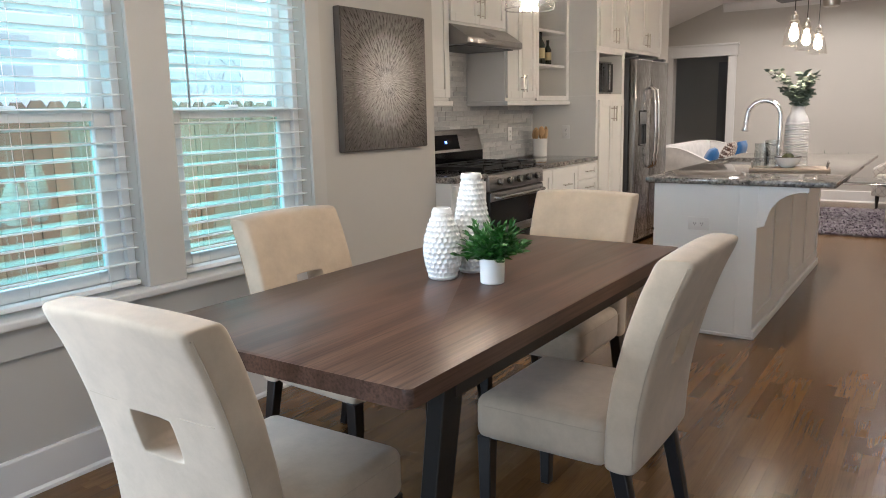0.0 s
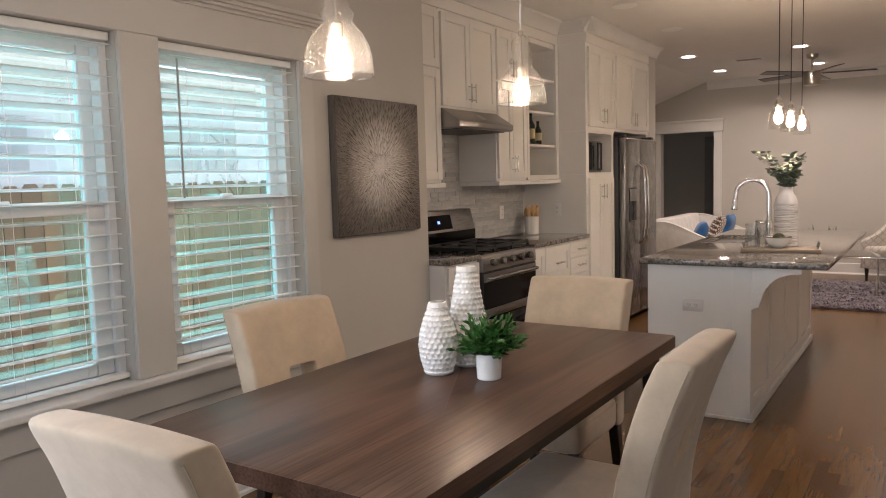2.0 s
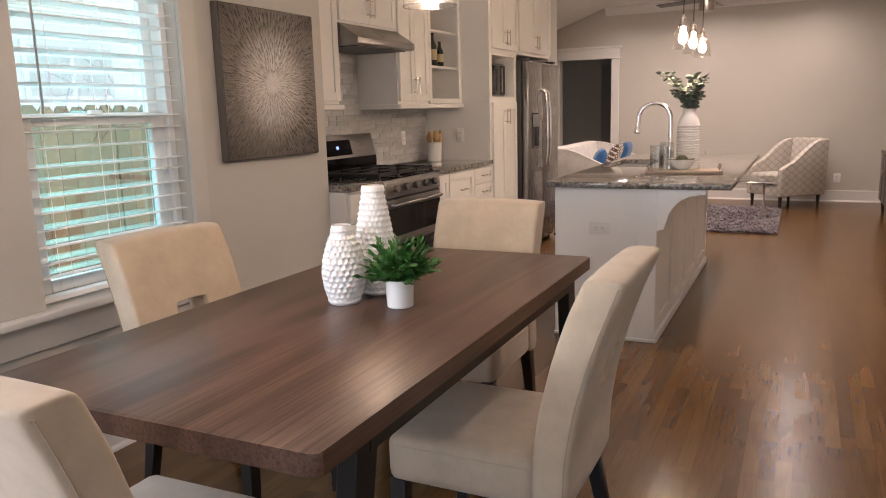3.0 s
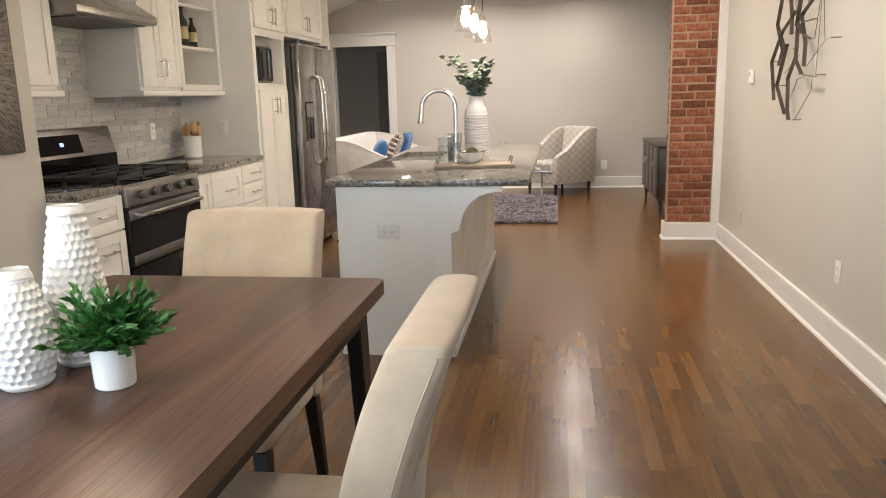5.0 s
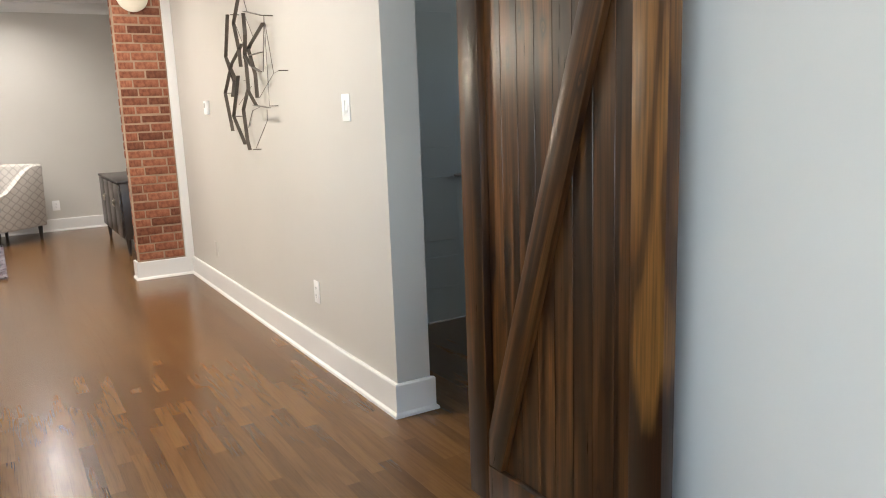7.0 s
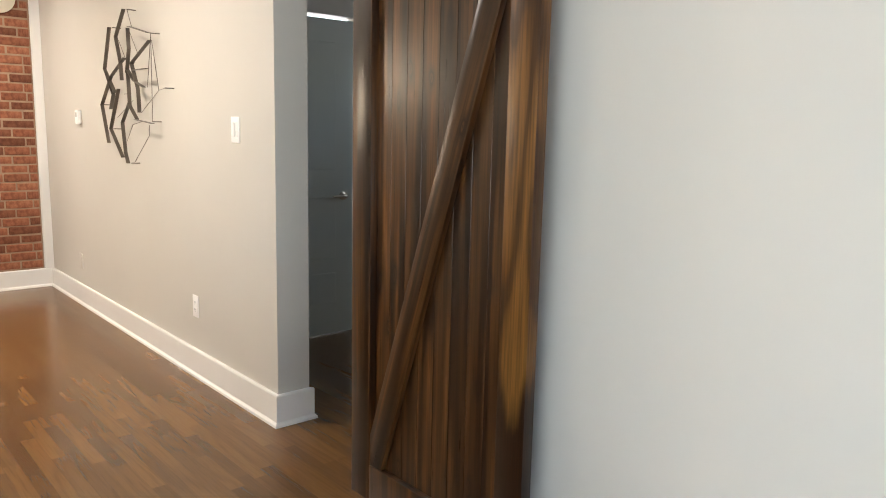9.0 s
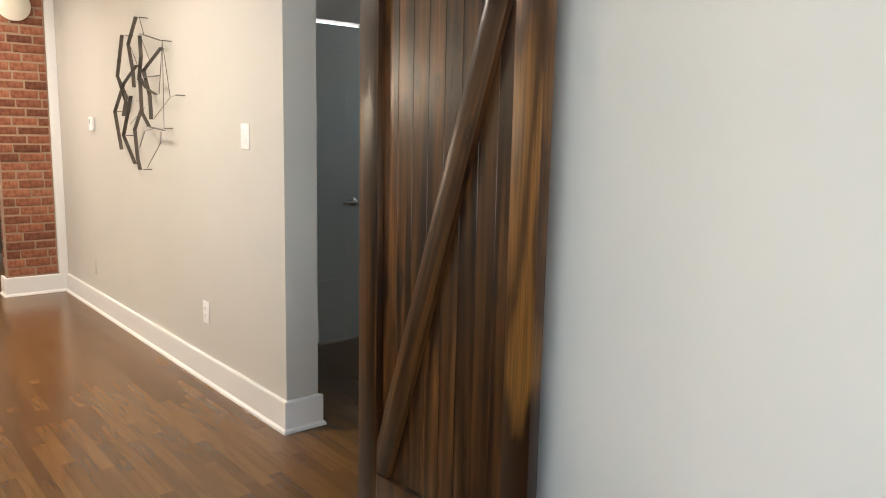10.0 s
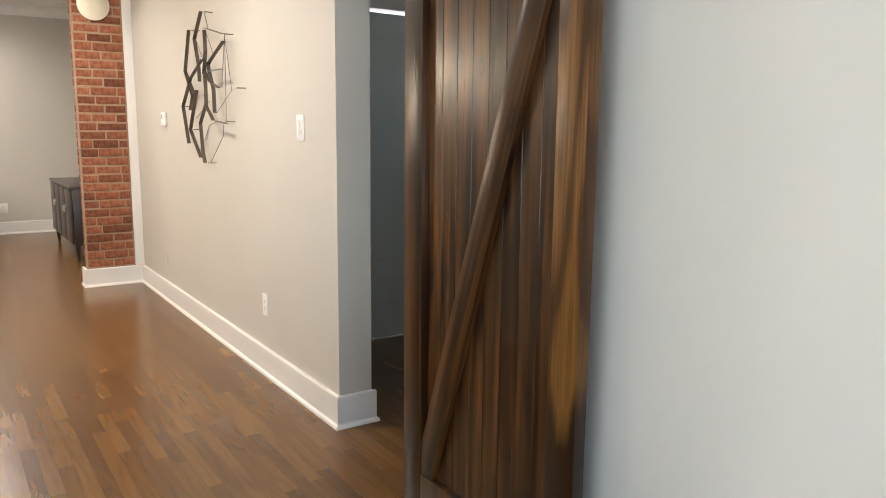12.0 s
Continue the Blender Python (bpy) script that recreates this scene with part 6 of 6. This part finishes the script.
ip = island_pendant()
ip.matrix_basis = pose(-1.0, 5.62, 1.69)
copy_thing(ip, pose(-1.0, 6.10, 1.69, 0, 0, 30))
copy_thing(ip, pose(-1.0, 6.62, 1.69, 0, 0, 70))
for y in (5.62, 6.10, 6.62):
    point_lamp(-1.0, y, 1.69 + 0.062, ISLAND_W, 0.034)


# ---- ceiling fittings ----
def downlight(x, y, lit=True):
    d = thing("downlight", pose(x, y, CEILZ), "recessed ceiling downlight, lit" if lit else "round white ceiling cover, unlit", "downlight", "ceiling downlights" if lit else "ceiling covers")
    part("trim_ring", lathe(((0.065, -0.002), (0.092, -0.006), (0.098, -0.003), (0.098, 0.0)), 32, cap=False), PLASTIC, d)
    part("lens", cyl(0.068, -0.0035, -0.001, seg=28), CANGLOW if lit else PLASTIC, d)
    return d


# unseen downlights: the far one follows the sculpture's shadow, the near one is added
HALL_CANS = ((-0.2, 7.3), (-0.2, 4.9))
for x, y in HALL_CANS:
    downlight(x, y)
    can_lamp(x, y, CEILZ - 0.012, HALL_W)
CANS = ((-2.55, 9.22), (-1.40, 9.36), (-2.55, 10.73), (-1.415, 10.95), (-0.25, 9.45), (-0.25, 10.95))
for x, y in CANS:
    downlight(x, y)
    can_lamp(x, y, CEILZ - 0.012, CAN_W)
for x, y in ((-2.235, 6.22), (-2.22, 7.45)):
    downlight(x, y, False)
vt = thing("ceiling_vent", pose(-2.03, 9.9, CEILZ), "white slatted ceiling vent", "vent")
part("vent_rim", box(-0.16, 0.16, -0.09, 0.09, -0.006, -0.0005, 0.002, 1), PLASTIC, vt)
# odd slats are near-black strips painted for the shaded gaps between the white ones
for k in range(7):
    part("slat", box(-0.135, 0.135, -0.07 + k * 0.022, -0.062 + k * 0.022, -0.012, -0.0065), SLOT if k % 2 else PLASTIC, vt)
fn = thing("ceiling_fan", pose(-1.37, 10.07, 0), "brushed nickel ceiling fan with dark blades, at rest", "ceiling fan")
part("canopy", lathe(((0.03, 2.69), (0.06, 2.71), (0.065, 2.749)), 24), NICKEL, fn)
part("rod", cyl(0.012, 2.56, 2.69, seg=12), NICKEL, fn)
part("motor", lathe(((0.07, 2.395), (0.085, 2.40), (0.092, 2.43), (0.092, 2.53), (0.08, 2.555), (0.02, 2.565)), 32), NICKEL, fn)
for k in range(5):
    bl = box(0.10, 0.66, -0.062, 0.062, -0.004, 0.004, 0.003, 1)
    bmesh.ops.transform(bl, matrix=pose(0, 0, 2.53, 0, 0, 12 + 72 * k) @ pose(0, 0, 0, 11, 0, 0), verts=bl.verts[:])
    part("blade", bl, ESPRESSO, fn)

# ---- hall ----
bd = thing("barn_door", pose(0.822, 0, 0), "dark-stained knotty pine sliding barn door with a diagonal brace", "door")
BY0, BY1, BZ0, BZ1 = 2.468, 3.300, 0.07, 2.16
nb = 8
bw_ = (BY1 - BY0 - 0.216) / nb
for k in range(nb):
    a = BY0 + 0.108 + k * bw_
    part("board", box(-0.014, 0.0, a + 0.0008, a + bw_ - 0.0008, BZ0 + 0.02, BZ1 - 0.02, 0.0008, 1), BARN, bd)
    if k:
        part("tongue", box(-0.0125, -0.004, a - 0.0007, a + 0.0007, BZ0 + 0.021, BZ1 - 0.021), SLOT, bd)
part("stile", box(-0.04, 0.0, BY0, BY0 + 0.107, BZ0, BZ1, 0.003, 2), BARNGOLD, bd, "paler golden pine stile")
part("stile", box(-0.04, 0.0, BY1 - 0.107, BY1, BZ0, BZ1, 0.003, 2), BARN, bd)
part("rail", box(-0.039, -0.0145, BY0 + 0.1075, BY1 - 0.1075, BZ0, 0.203, 0.003, 2), BARN, bd)
part("rail", box(-0.039, -0.0145, BY0 + 0.1075, BY1 - 0.1075, BZ1 - 0.16, BZ1, 0.003, 2), BARN, bd)
ya, za, yb2, zb2 = BY1 - 0.1085, 0.2045, BY0 + 0.1085, BZ1 - 0.1615
hw = 0.065
corner = [(ya, za), (ya, za + 0.11), (yb2 + 0.032, zb2), (yb2, zb2), (yb2, zb2 - 0.17), (ya - hw, za)]
slant = math.atan2(-(yb2 - ya), zb2 - za)
turn_back = lambda u, v: (u * math.cos(slant) + v * math.sin(slant), -u * math.sin(slant) + v * math.cos(slant))
brace = part("brace", prism([turn_back(u - ya, v - za) for u, v in corner], -0.037, -0.0145, "x", 0.003), BARN, bd, "diagonal brace board")
brace.matrix_basis = pose(0, ya, za, math.degrees(slant), 0, 0)
tk = thing("barn_door_track", pose(0, 0, 0), "black steel rail carrying the barn door", "track")
part("rail", box(0.86, 0.868, 1.9, 4.3, 2.235, 2.275, 0.002, 1), BLACKMETAL, tk)
for y in (2.1, 2.9, 3.6, 4.25):
    part("spacer", box(0.868, XR, y - 0.012, y + 0.012, 2.243, 2.267, 0.002, 1), BLACKMETAL, tk)
for y in (BY0 + 0.12, BY1 - 0.12):
    hg = thing("barn_door_hanger", pose(0, y, 0), "black strap hanger with a wheel", "hanger", "barn door hangers")
    part("strap", box(0.770, 0.778, -0.02, 0.02, 2.02, 2.30, 0.002, 1), BLACKMETAL, hg)
    wh = cyl(0.042, -0.012, 0.012, seg=24, bevel=0.003)
    bmesh.ops.transform(wh, matrix=pose(0.842, 0, 2.318, 0, 90, 0), verts=wh.verts[:])
    part("wheel", wh, BLACKMETAL, hg)
    part("axle", tube([(0.772, 0, 2.30), (0.85, 0, 2.318)], 0.006, 8), BLACKMETAL, hg)

hdoor = thing("side_room_door", pose(0, 5.345, 0), "white panelled door standing nearly shut, daylight leaking round it", "door")
part("slab", box(HX0 + 0.004, HX1 - 0.012, -0.02, 0.018, 0.003, 2.045, 0.003, 1), HALLDOOR, hdoor)
for z0, z1 in ((0.22, 0.42), (0.52, 0.92), (1.10, 1.90)):
    part("panel", box(HX0 + 0.14, HX1 - 0.15, -0.026, -0.0205, z0, z1, 0.004, 1), HALLDOOR, hdoor)
lv2 = part("lever_handle", join(lathe(((0.028, 0), (0.028, 0.008), (0.012, 0.012), (0.012, 0.05)), 20), tube([(0, 0, 0.045), (-0.03, 0.004, 0.048), (-0.105, 0.0, 0.046)], [0.010, 0.009, 0.007], 8)), NICKEL, hdoor, "satin nickel lever")
lv2.matrix_basis = pose(HX1 - 0.09, -0.02, 0.925, 90, 0, 0)


def ribbon_loop(pts, depth, parent):
    """A bent strip of metal: thin across the wall plane, standing out from the wall."""
    bm = bmesh.new()
    for (a, b) in zip(pts, pts[1:]):
        A, B = Vector(a), Vector(b)
        d = (B - A).normalized()
        s = Vector((1, 0, 0)).cross(d).normalized() * 0.0016
        vs = []
        for base in (A, B):
            for dx in (0, -depth):
                for sg in (-1, 1):
                    vs.append(bm.verts.new(base + Vector((dx, 0, 0)) + s * sg))
        for f in ((0, 1, 3, 2), (4, 6, 7, 5), (0, 4, 5, 1), (2, 3, 7, 6), (0, 2, 6, 4), (1, 5, 7, 3)):
            bm.faces.new([vs[i] for i in f])
    return part("strip", bm, BRONZE, parent)


wa = thing("wall_sculpture", pose(XR, 5.76, 1.59), "openwork wall sculpture of bent bronze metal strips", "sculpture")
rnd = random.Random(21)
STRIPS = (((0.03, 0.43), (0.22, 0.29), (0.15, 0.13), (0.13, 0.03)), ((0.3, 0.35), (0.46, 0.11), (0.28, -0.04)), ((-0.02, 0.33), (-0.33, 0.27)), ((-0.02, 0.32), (-0.04, 0.2), (0.03, 0.07)), ((-0.34, 0.23), (-0.07, 0.12), (-0.12, -0.03), (-0.16, -0.16)), ((-0.09, 0.08), (-0.31, 0.08)), ((0.1, 0.16), (0.34, 0.06), (0.55, -0.11), (0.43, -0.35)), ((0.17, -0.02), (0.36, -0.26), (0.17, -0.43)), ((-0.01, -0.1), (0.18, -0.22), (0.11, -0.4), (0.06, -0.46)), ((0.04, 0.08), (-0.01, -0.12), (-0.08, -0.2)), ((-0.08, -0.2), (-0.34, -0.22)), ((0.02, 0.09), (-0.08, 0.02), (-0.25, -0.02)), ((0.39, 0.09), (0.32, -0.05), (0.34, -0.14)))
RODS = (((0.03, 0.43), (-0.04, 0.32)), ((-0.33, 0.27), (-0.25, -0.02)), ((-0.33, 0.27), (-0.31, -0.21)), ((-0.34, 0.23), (-0.42, -0.04), (-0.51, -0.03)), ((-0.42, -0.04), (-0.14, -0.16)), ((0.28, -0.19), (-0.01, -0.09)), ((0.14, -0.05), (0.02, -0.05)), ((0.12, -0.33), (0.01, -0.23), (-0.15, -0.21)), ((-0.26, -0.23), (-0.25, -0.29), (0.0, -0.45)), ((0.01, 0.31), (-0.12, 0.17), (-0.03, 0.11)), ((0.2, 0.27), (0.04, 0.1)))
for bend in STRIPS:
    ribbon_loop([(rnd.uniform(-0.062, -0.042), y, z) for y, z in bend], 0.022, wa)
for rod in RODS:
    part("rod", tube([(-0.05, y, z) for y, z in rod], 0.0018, 6), BRONZE, wa)
for y, z in (STRIPS[0][0], STRIPS[1][0], STRIPS[6][2], STRIPS[8][3], STRIPS[7][1], STRIPS[2][1], RODS[3][2], RODS[2][1]):
    part("stand_off", tube([(0, y, z), (-0.052, y, z)], 0.0028, 6), BRONZE, wa)

# chimney: mortar core, bricks further down
ch = tagged(new("chimney"), "old red brick chimney breast with sandy mortar", "chimney", "", "structure")
CX0, CX1, CY0, CY1 = 0.498, 0.872, 7.985, 8.13
part("core", box(CX0 + 0.003, XR, CY0 + 0.003, CY1, 0.0, CEILZ), MORTAR, ch, "", 0)
pl = thing("flue_cover", pose(0.662, CY0 - 0.006, 2.305, 90, 0, 0), "round cream enamel flue cover on the brick chimney", "cover")
part("disc", lathe(((0.118, 0.0), (0.123, 0.004), (0.120, 0.012), (0.10, 0.016), (0.095, 0.022), (0.03, 0.03), (0.002, 0.031)), 40), CREAM, pl, "", 50)

# ---- living room ----
rug = link("area_rug", box(-2.35, -0.47, 8.80, 11.0, 0.0005, 0.018, 0.006, 2), RUG)
tagged(rug, "shaggy purple-grey area rug on the oak floor", "rug")
tuft = bmesh.new()
rnd = random.Random(3)
for k in range(5200):
    x, y = rnd.uniform(-2.35, -0.475), 8.80 + 2.2 * rnd.random() ** 1.6
    a, h = rnd.uniform(0, 6.3), rnd.uniform(0.022, 0.04)
    dx, dy = 0.012 * math.cos(a), 0.012 * math.sin(a)
    v = [tuft.verts.new(p) for p in ((x - dy, y + dx, 0.016), (x + dy, y - dx, 0.016), (x + dx * 2.4, y + dy * 2.4, h))]
    tuft.faces.new(v)
tagged(part("shag", tuft, RUG, rug, "loose purple-grey tufts", 0), kind="stuff")

ct = thing("coffee_table", pose(-1.12, 10.05, 0.018), "glass-topped coffee table on crossed chrome legs", "table")
part("top", box(-0.55, 0.55, -0.32, 0.32, 0.43, 0.442, 0.003, 1), CLEARGLASS, ct)
part("top_rim", tube([(-0.55, -0.32, 0.424), (0.55, -0.32, 0.424), (0.55, 0.32, 0.424), (-0.55, 0.32, 0.424)], 0.009, 8, True), CHROME, ct)
for s in (-1, 1):
    for q in (-1, 1):
        part("leg", tube([(s * 0.46, q * 0.28, 0.0), (s * 0.46, -q * 0.28, 0.42)], 0.010, 8), CHROME, ct)
sp = thing("succulent", pose(-1.17, 9.9, 0.4605), "small dark succulent in a shallow dish on the coffee table", "plant")
part("dish", lathe(((0.10, 0), (0.13, 0.02), (0.14, 0.05), (0.13, 0.05), (0.10, 0.02)), 28), ESPRESSO, sp)
bm = bmesh.new()
for k in range(36):
    a, el = k * 2.4, 0.35 + 0.9 * (k / 36)
    d = Vector((math.cos(a) * math.cos(el), math.sin(a) * math.cos(el), math.sin(el)))
    q = d.to_track_quat("Y", "Z").to_matrix().to_4x4()
    leaf_shape(bm, Matrix.Translation((0.10 * math.cos(a * 3.1), 0.07 * math.sin(a * 1.7), 0.035)) @ q, 0.12 + 0.20 * (k / 36), 0.02, -0.1)
tagged(part("leaves", bm, SAGE, sp, "", 0), kind="stuff")


def swept_side(depth, back_h, front_h, thick):
    """The outline of a sofa or chair arm, seen from its side: it sweeps down from the back to the front."""
    pts = [(-depth / 2, 0.16), (-depth / 2 - 0.03, back_h)]
    for k in range(9):
        u = k / 8
        s = u * u * (3 - 2 * u)
        pts.append((-depth / 2 + 0.06 + (depth - 0.10) * u, back_h - (back_h - front_h) * s))
    return pts + [(depth / 2, front_h - 0.03), (depth / 2, 0.16)]


def lounge_seat(name, m, width, depth, back_h, front_h, cloth, label, category, leg_mat, seat_n=1):
    """A low upholstered seat facing local +y, with swept arms."""
    t = thing(name, m, label, category)
    for s in (-1, 1):
        x0, x1 = (s * width / 2 - s * 0.075, s * width / 2)
        part("arm", prism(swept_side(depth, back_h, front_h, 0.07), min(x0, x1), max(x0, x1), "x", 0.014), cloth, t, "", 50)
    iw = width / 2 - 0.077
    bk = box(-iw, iw, -depth / 2 - 0.02, -depth / 2 + 0.14, 0.17, back_h + 0.01, 0.03, 3)
    for v in bk.verts:
        v.co.y -= 0.09 * max(0, v.co.z - 0.4) / (back_h - 0.4)
    part("backrest", bk, cloth, t, "", 50)
    part("base", box(-iw, iw, -depth / 2 + 0.145, depth / 2 - 0.01, 0.16, 0.30, 0.012, 2), cloth, t)
    for k in range(seat_n):
        a = -iw + 2 * iw * k / seat_n
        part("cushion", box(a + 0.004, a + 2 * iw / seat_n - 0.004, -depth / 2 + 0.15, depth / 2 + 0.01, 0.302, 0.44, 0.03, 4), cloth, t)
        part("cushion_piping", tube([(a + 0.03, depth / 2 + 0.008, 0.305), (a + 2 * iw / seat_n - 0.03, depth / 2 + 0.008, 0.305)], 0.005, 6), leg_mat, t)
    for sx in (-1, 1):
        for sy in (-1, 1):
            part("leg", cyl(0.016, 0, 0.16, sx * (width / 2 - 0.06), sy * (depth / 2 - 0.05), 12, r2=0.026), leg_mat, t)
    return t


lounge_seat("armchair", pose(-0.46, 11.22, 0, 0, 0, 132), 0.64, 0.68, 0.86, 0.53, TRELLIS, "cream armchair with a trellis pattern and swept arms", "armchair", BLACKWOOD)
lounge_seat("sofa", pose(-2.62, 10.55, 0, 0, 0, -90), 2.0, 0.86, 0.84, 0.60, WHITECLOTH, "white upholstered sofa with swept arms and cushions", "sofa", BLACKWOOD, 2)


def cushion(x, y, z, turn, tilt, size, mat, label):
    bm = bmesh.new()
    bmesh.ops.create_grid(bm, x_segments=10, y_segments=10, size=size / 2)
    top = bm
    me_b = bmesh.new()
    bmesh.ops.create_grid(me_b, x_segments=10, y_segments=10, size=size / 2)
    for b, s in ((top, 1), (me_b, -1)):
        for v in b.verts:
            u, w_ = 2 * v.co.x / size, 2 * v.co.y / size
            v.co.z = s * 0.075 * max(0, (1 - u ** 4) * (1 - w_ ** 4)) ** 0.6
    join(top, me_b)
    bmesh.ops.remove_doubles(top, verts=top.verts[:], dist=0.001)
    c = thing("throw_pillow", pose(x, y, z, 0, 0, turn) @ pose(0, 0, 0, tilt, 0, 0), label, "pillow", "pillows on the sofa")
    part("cover", top, mat, c, "", 70)


cushion(-2.60, 9.90, 0.63, -70, 68, 0.40, BLUECLOTH, "blue velvet throw pillow leaning on the sofa arm")
cushion(-2.52, 10.40, 0.67, -86, 66, 0.44, RINGS, "cream throw pillow with brown interlocking rings")
cushion(-2.50, 10.90, 0.66, -92, 70, 0.42, BLUECLOTH, "blue velvet throw pillow against the sofa back")

sb = thing("sideboard", pose(0, 0, 0), "dark espresso wood sideboard with metal ring pulls", "sideboard")
SX0, SX1, SY0, SY1 = 0.565, 1.04, 9.27, 10.75
part("case", box(SX0 + 0.02, SX1, SY0, SY1, 0.16, 0.720, 0.004, 2), ESPRESSO, sb)
part("top", box(SX0 - 0.006, SX1 + 0.006, SY0 - 0.012, SY1 + 0.012, 0.721, 0.745, 0.005, 2), ESPRESSO, sb)
for k in range(4):
    a = SY0 + 0.01 + k * (SY1 - SY0 - 0.02) / 4
    b = SY0 + 0.01 + (k + 1) * (SY1 - SY0 - 0.02) / 4
    d = part("door", box(SX0, SX0 + 0.019, a + 0.004, b - 0.004, 0.175, 0.710, 0.004, 2), ESPRESSO, sb)
    yk = b - 0.04 if k % 2 == 0 else a + 0.04
    part("ring_pull", tube([(SX0 - 0.014, yk + 0.026 * math.cos(q * math.pi / 8), 0.50 + 0.026 * math.sin(q * math.pi / 8)) for q in range(16)], 0.005, 6, True), NICKEL, d)
    part("pull_plate", box(SX0 - 0.006, SX0 - 0.0005, yk - 0.014, yk + 0.014, 0.51, 0.545, 0.002, 1), NICKEL, d)
for x in (SX0 + 0.05, SX1 - 0.04):
    for y in (SY0 + 0.05, SY1 - 0.05):
        part("leg", cyl(0.014, 0, 0.16, x, y, 12, r2=0.026), ESPRESSO, sb)

# ---- pieces: bricks, tiles, floor strips ----
def piece_mesh(name, sx, sy, sz, bevel, mat):
    bm = box(-sx / 2, sx / 2, -sy / 2, sy / 2, -sz / 2, sz / 2, bevel, 1)
    me = bpy.data.meshes.new(name)
    bm.to_mesh(me)
    bm.free()
    me.materials.append(mat)
    return me


def piece(name, me, parent, x, y, z, sx=1.0, rot=0.0):
    ob = new(name, me)
    ob.parent = parent
    ob.location = (x, y, z)
    ob.scale = (sx, 1, 1)
    ob.rotation_euler = (0, 0, rot)
    return ob


rnd = random.Random(5)
COURSE = 0.0715
stretcher = piece_mesh("brick", 0.2, 0.09, 0.0615, 0.005, BRICK)
row = 0
z = 0.155 + COURSE / 2
while z < CEILZ - 0.02:
    x, first = CX0, (0.205, 0.13, 0.10)[row % 3] + rnd.uniform(-0.01, 0.01)
    k = 0
    while x < CX1 - 0.03:
        ln = first if k == 0 else rnd.choice((0.19, 0.2, 0.205))
        ln = min(ln, CX1 - x)
        if CX1 - x - ln < 0.045:
            ln = CX1 - x
        piece("brick", stretcher, ch, x + ln / 2, CY0 + 0.045 + rnd.uniform(-0.004, 0.003), z + rnd.uniform(-0.0015, 0.0015), (ln - 0.009) / 0.2)
        x += ln
        k += 1
    y, k = CY0 + 0.1, 0
    while y < CY1 - 0.03:
        ln = min((0.2, 0.1)[(row + k) % 2], CY1 - y)
        piece("brick", stretcher, ch, CX0 + 0.045 + rnd.uniform(-0.004, 0.003), y + ln / 2, z, (ln - 0.011) / 0.2, math.pi / 2)
        y += ln
        k += 1
    z += COURSE
    row += 1

bs = tagged(new("wall_backsplash"), "linear marble mosaic backsplash in soft greys", "backsplash", "", "structure")
part("grout", box(XK, XK + 0.006, STUB, 6.479, 0.923, 1.79), GROUT, bs, "", 0)
tile = piece_mesh("tile", 0.2, 0.008, 0.0345, 0.0012, TILE)
z, row = 0.942, 0
while z < 1.37:
    y = STUB + 0.003
    while y < 6.47:
        ln = min(rnd.choice((0.1, 0.15, 0.2, 0.25)), 6.478 - y)
        if ln > 0.03:
            piece("tile", tile, bs, XK + 0.009 + rnd.uniform(-0.001, 0.002), y + ln / 2, z, (ln - 0.003) / 0.2, math.pi / 2)
        y += ln
    z += 0.037
    row += 1
while z < 1.78:
    y = 4.61
    while y < 5.36:
        ln = min(rnd.choice((0.15, 0.2, 0.25)), 5.36 - y)
        if ln > 0.03:
            piece("tile", tile, bs, XK + 0.009 + rnd.uniform(-0.001, 0.002), y + ln / 2, z, (ln - 0.003) / 0.2, math.pi / 2)
        y += ln
    z += 0.037

fl = tagged(new("floor"), "glossy dark-stained oak strip floor", "floor", "", "structure")
STRIP = 0.057
near, rest_v, rest_f = 0, [], []
strip_me = {}
x = -4.69
while x < 4.0:
    y = YS - rnd.uniform(0, 1.0)
    while y < YB + 2.4:
        ln = rnd.choice((0.35, 0.5, 0.65, 0.8, 1.0, 1.2))
        y1 = min(y + ln, YB + 2.4)
        w0, w1 = x + 0.00015, x + STRIP - 0.00015
        if (x > 1.3 and (y1 < 2.0 or y > 5.4)) or (x < -3.0 and y1 < 8.4):
            y = y1
            continue
        if -0.75 < x < 0.9 and 1.9 < (y + y1) / 2 < 7.6 and near < 300:
            if ln not in strip_me:
                strip_me[ln] = piece_mesh("strip", STRIP - 0.0003, ln - 0.0003, 0.0118, 0.0, FLOOR)
            ob = new("plank", strip_me[ln])
            ob.parent = fl
            ob.location = (x + STRIP / 2, y + ln / 2, -0.0059)
            near += 1
            y += ln
            continue
        y0 = max(y, YS - 0.05)
        if y1 <= y0 + 0.01:
            y = y1
            continue
        b = len(rest_v)
        rest_v += [(w0, y0, 0.0), (w1, y0, 0.0), (w1, y1 - 0.0003, 0.0), (w0, y1 - 0.0003, 0.0), (w0, y0, -0.0115), (w1, y0, -0.0115), (w1, y1 - 0.0003, -0.0115), (w0, y1 - 0.0003, -0.0115)]
        rest_f += [(b, b + 1, b + 2, b + 3), (b, b + 4, b + 5, b + 1), (b + 1, b + 5, b + 6, b + 2), (b + 2, b + 6, b + 7, b + 3), (b + 3, b + 7, b + 4, b)]
        y = y1
    x += STRIP
me = bpy.data.meshes.new("floor_strips")
me.from_pydata(rest_v, [], rest_f)
me.materials.append(FLOOR)
ob = new("floor_strips", me)
ob.parent = fl
tagged(ob, kind="stuff")
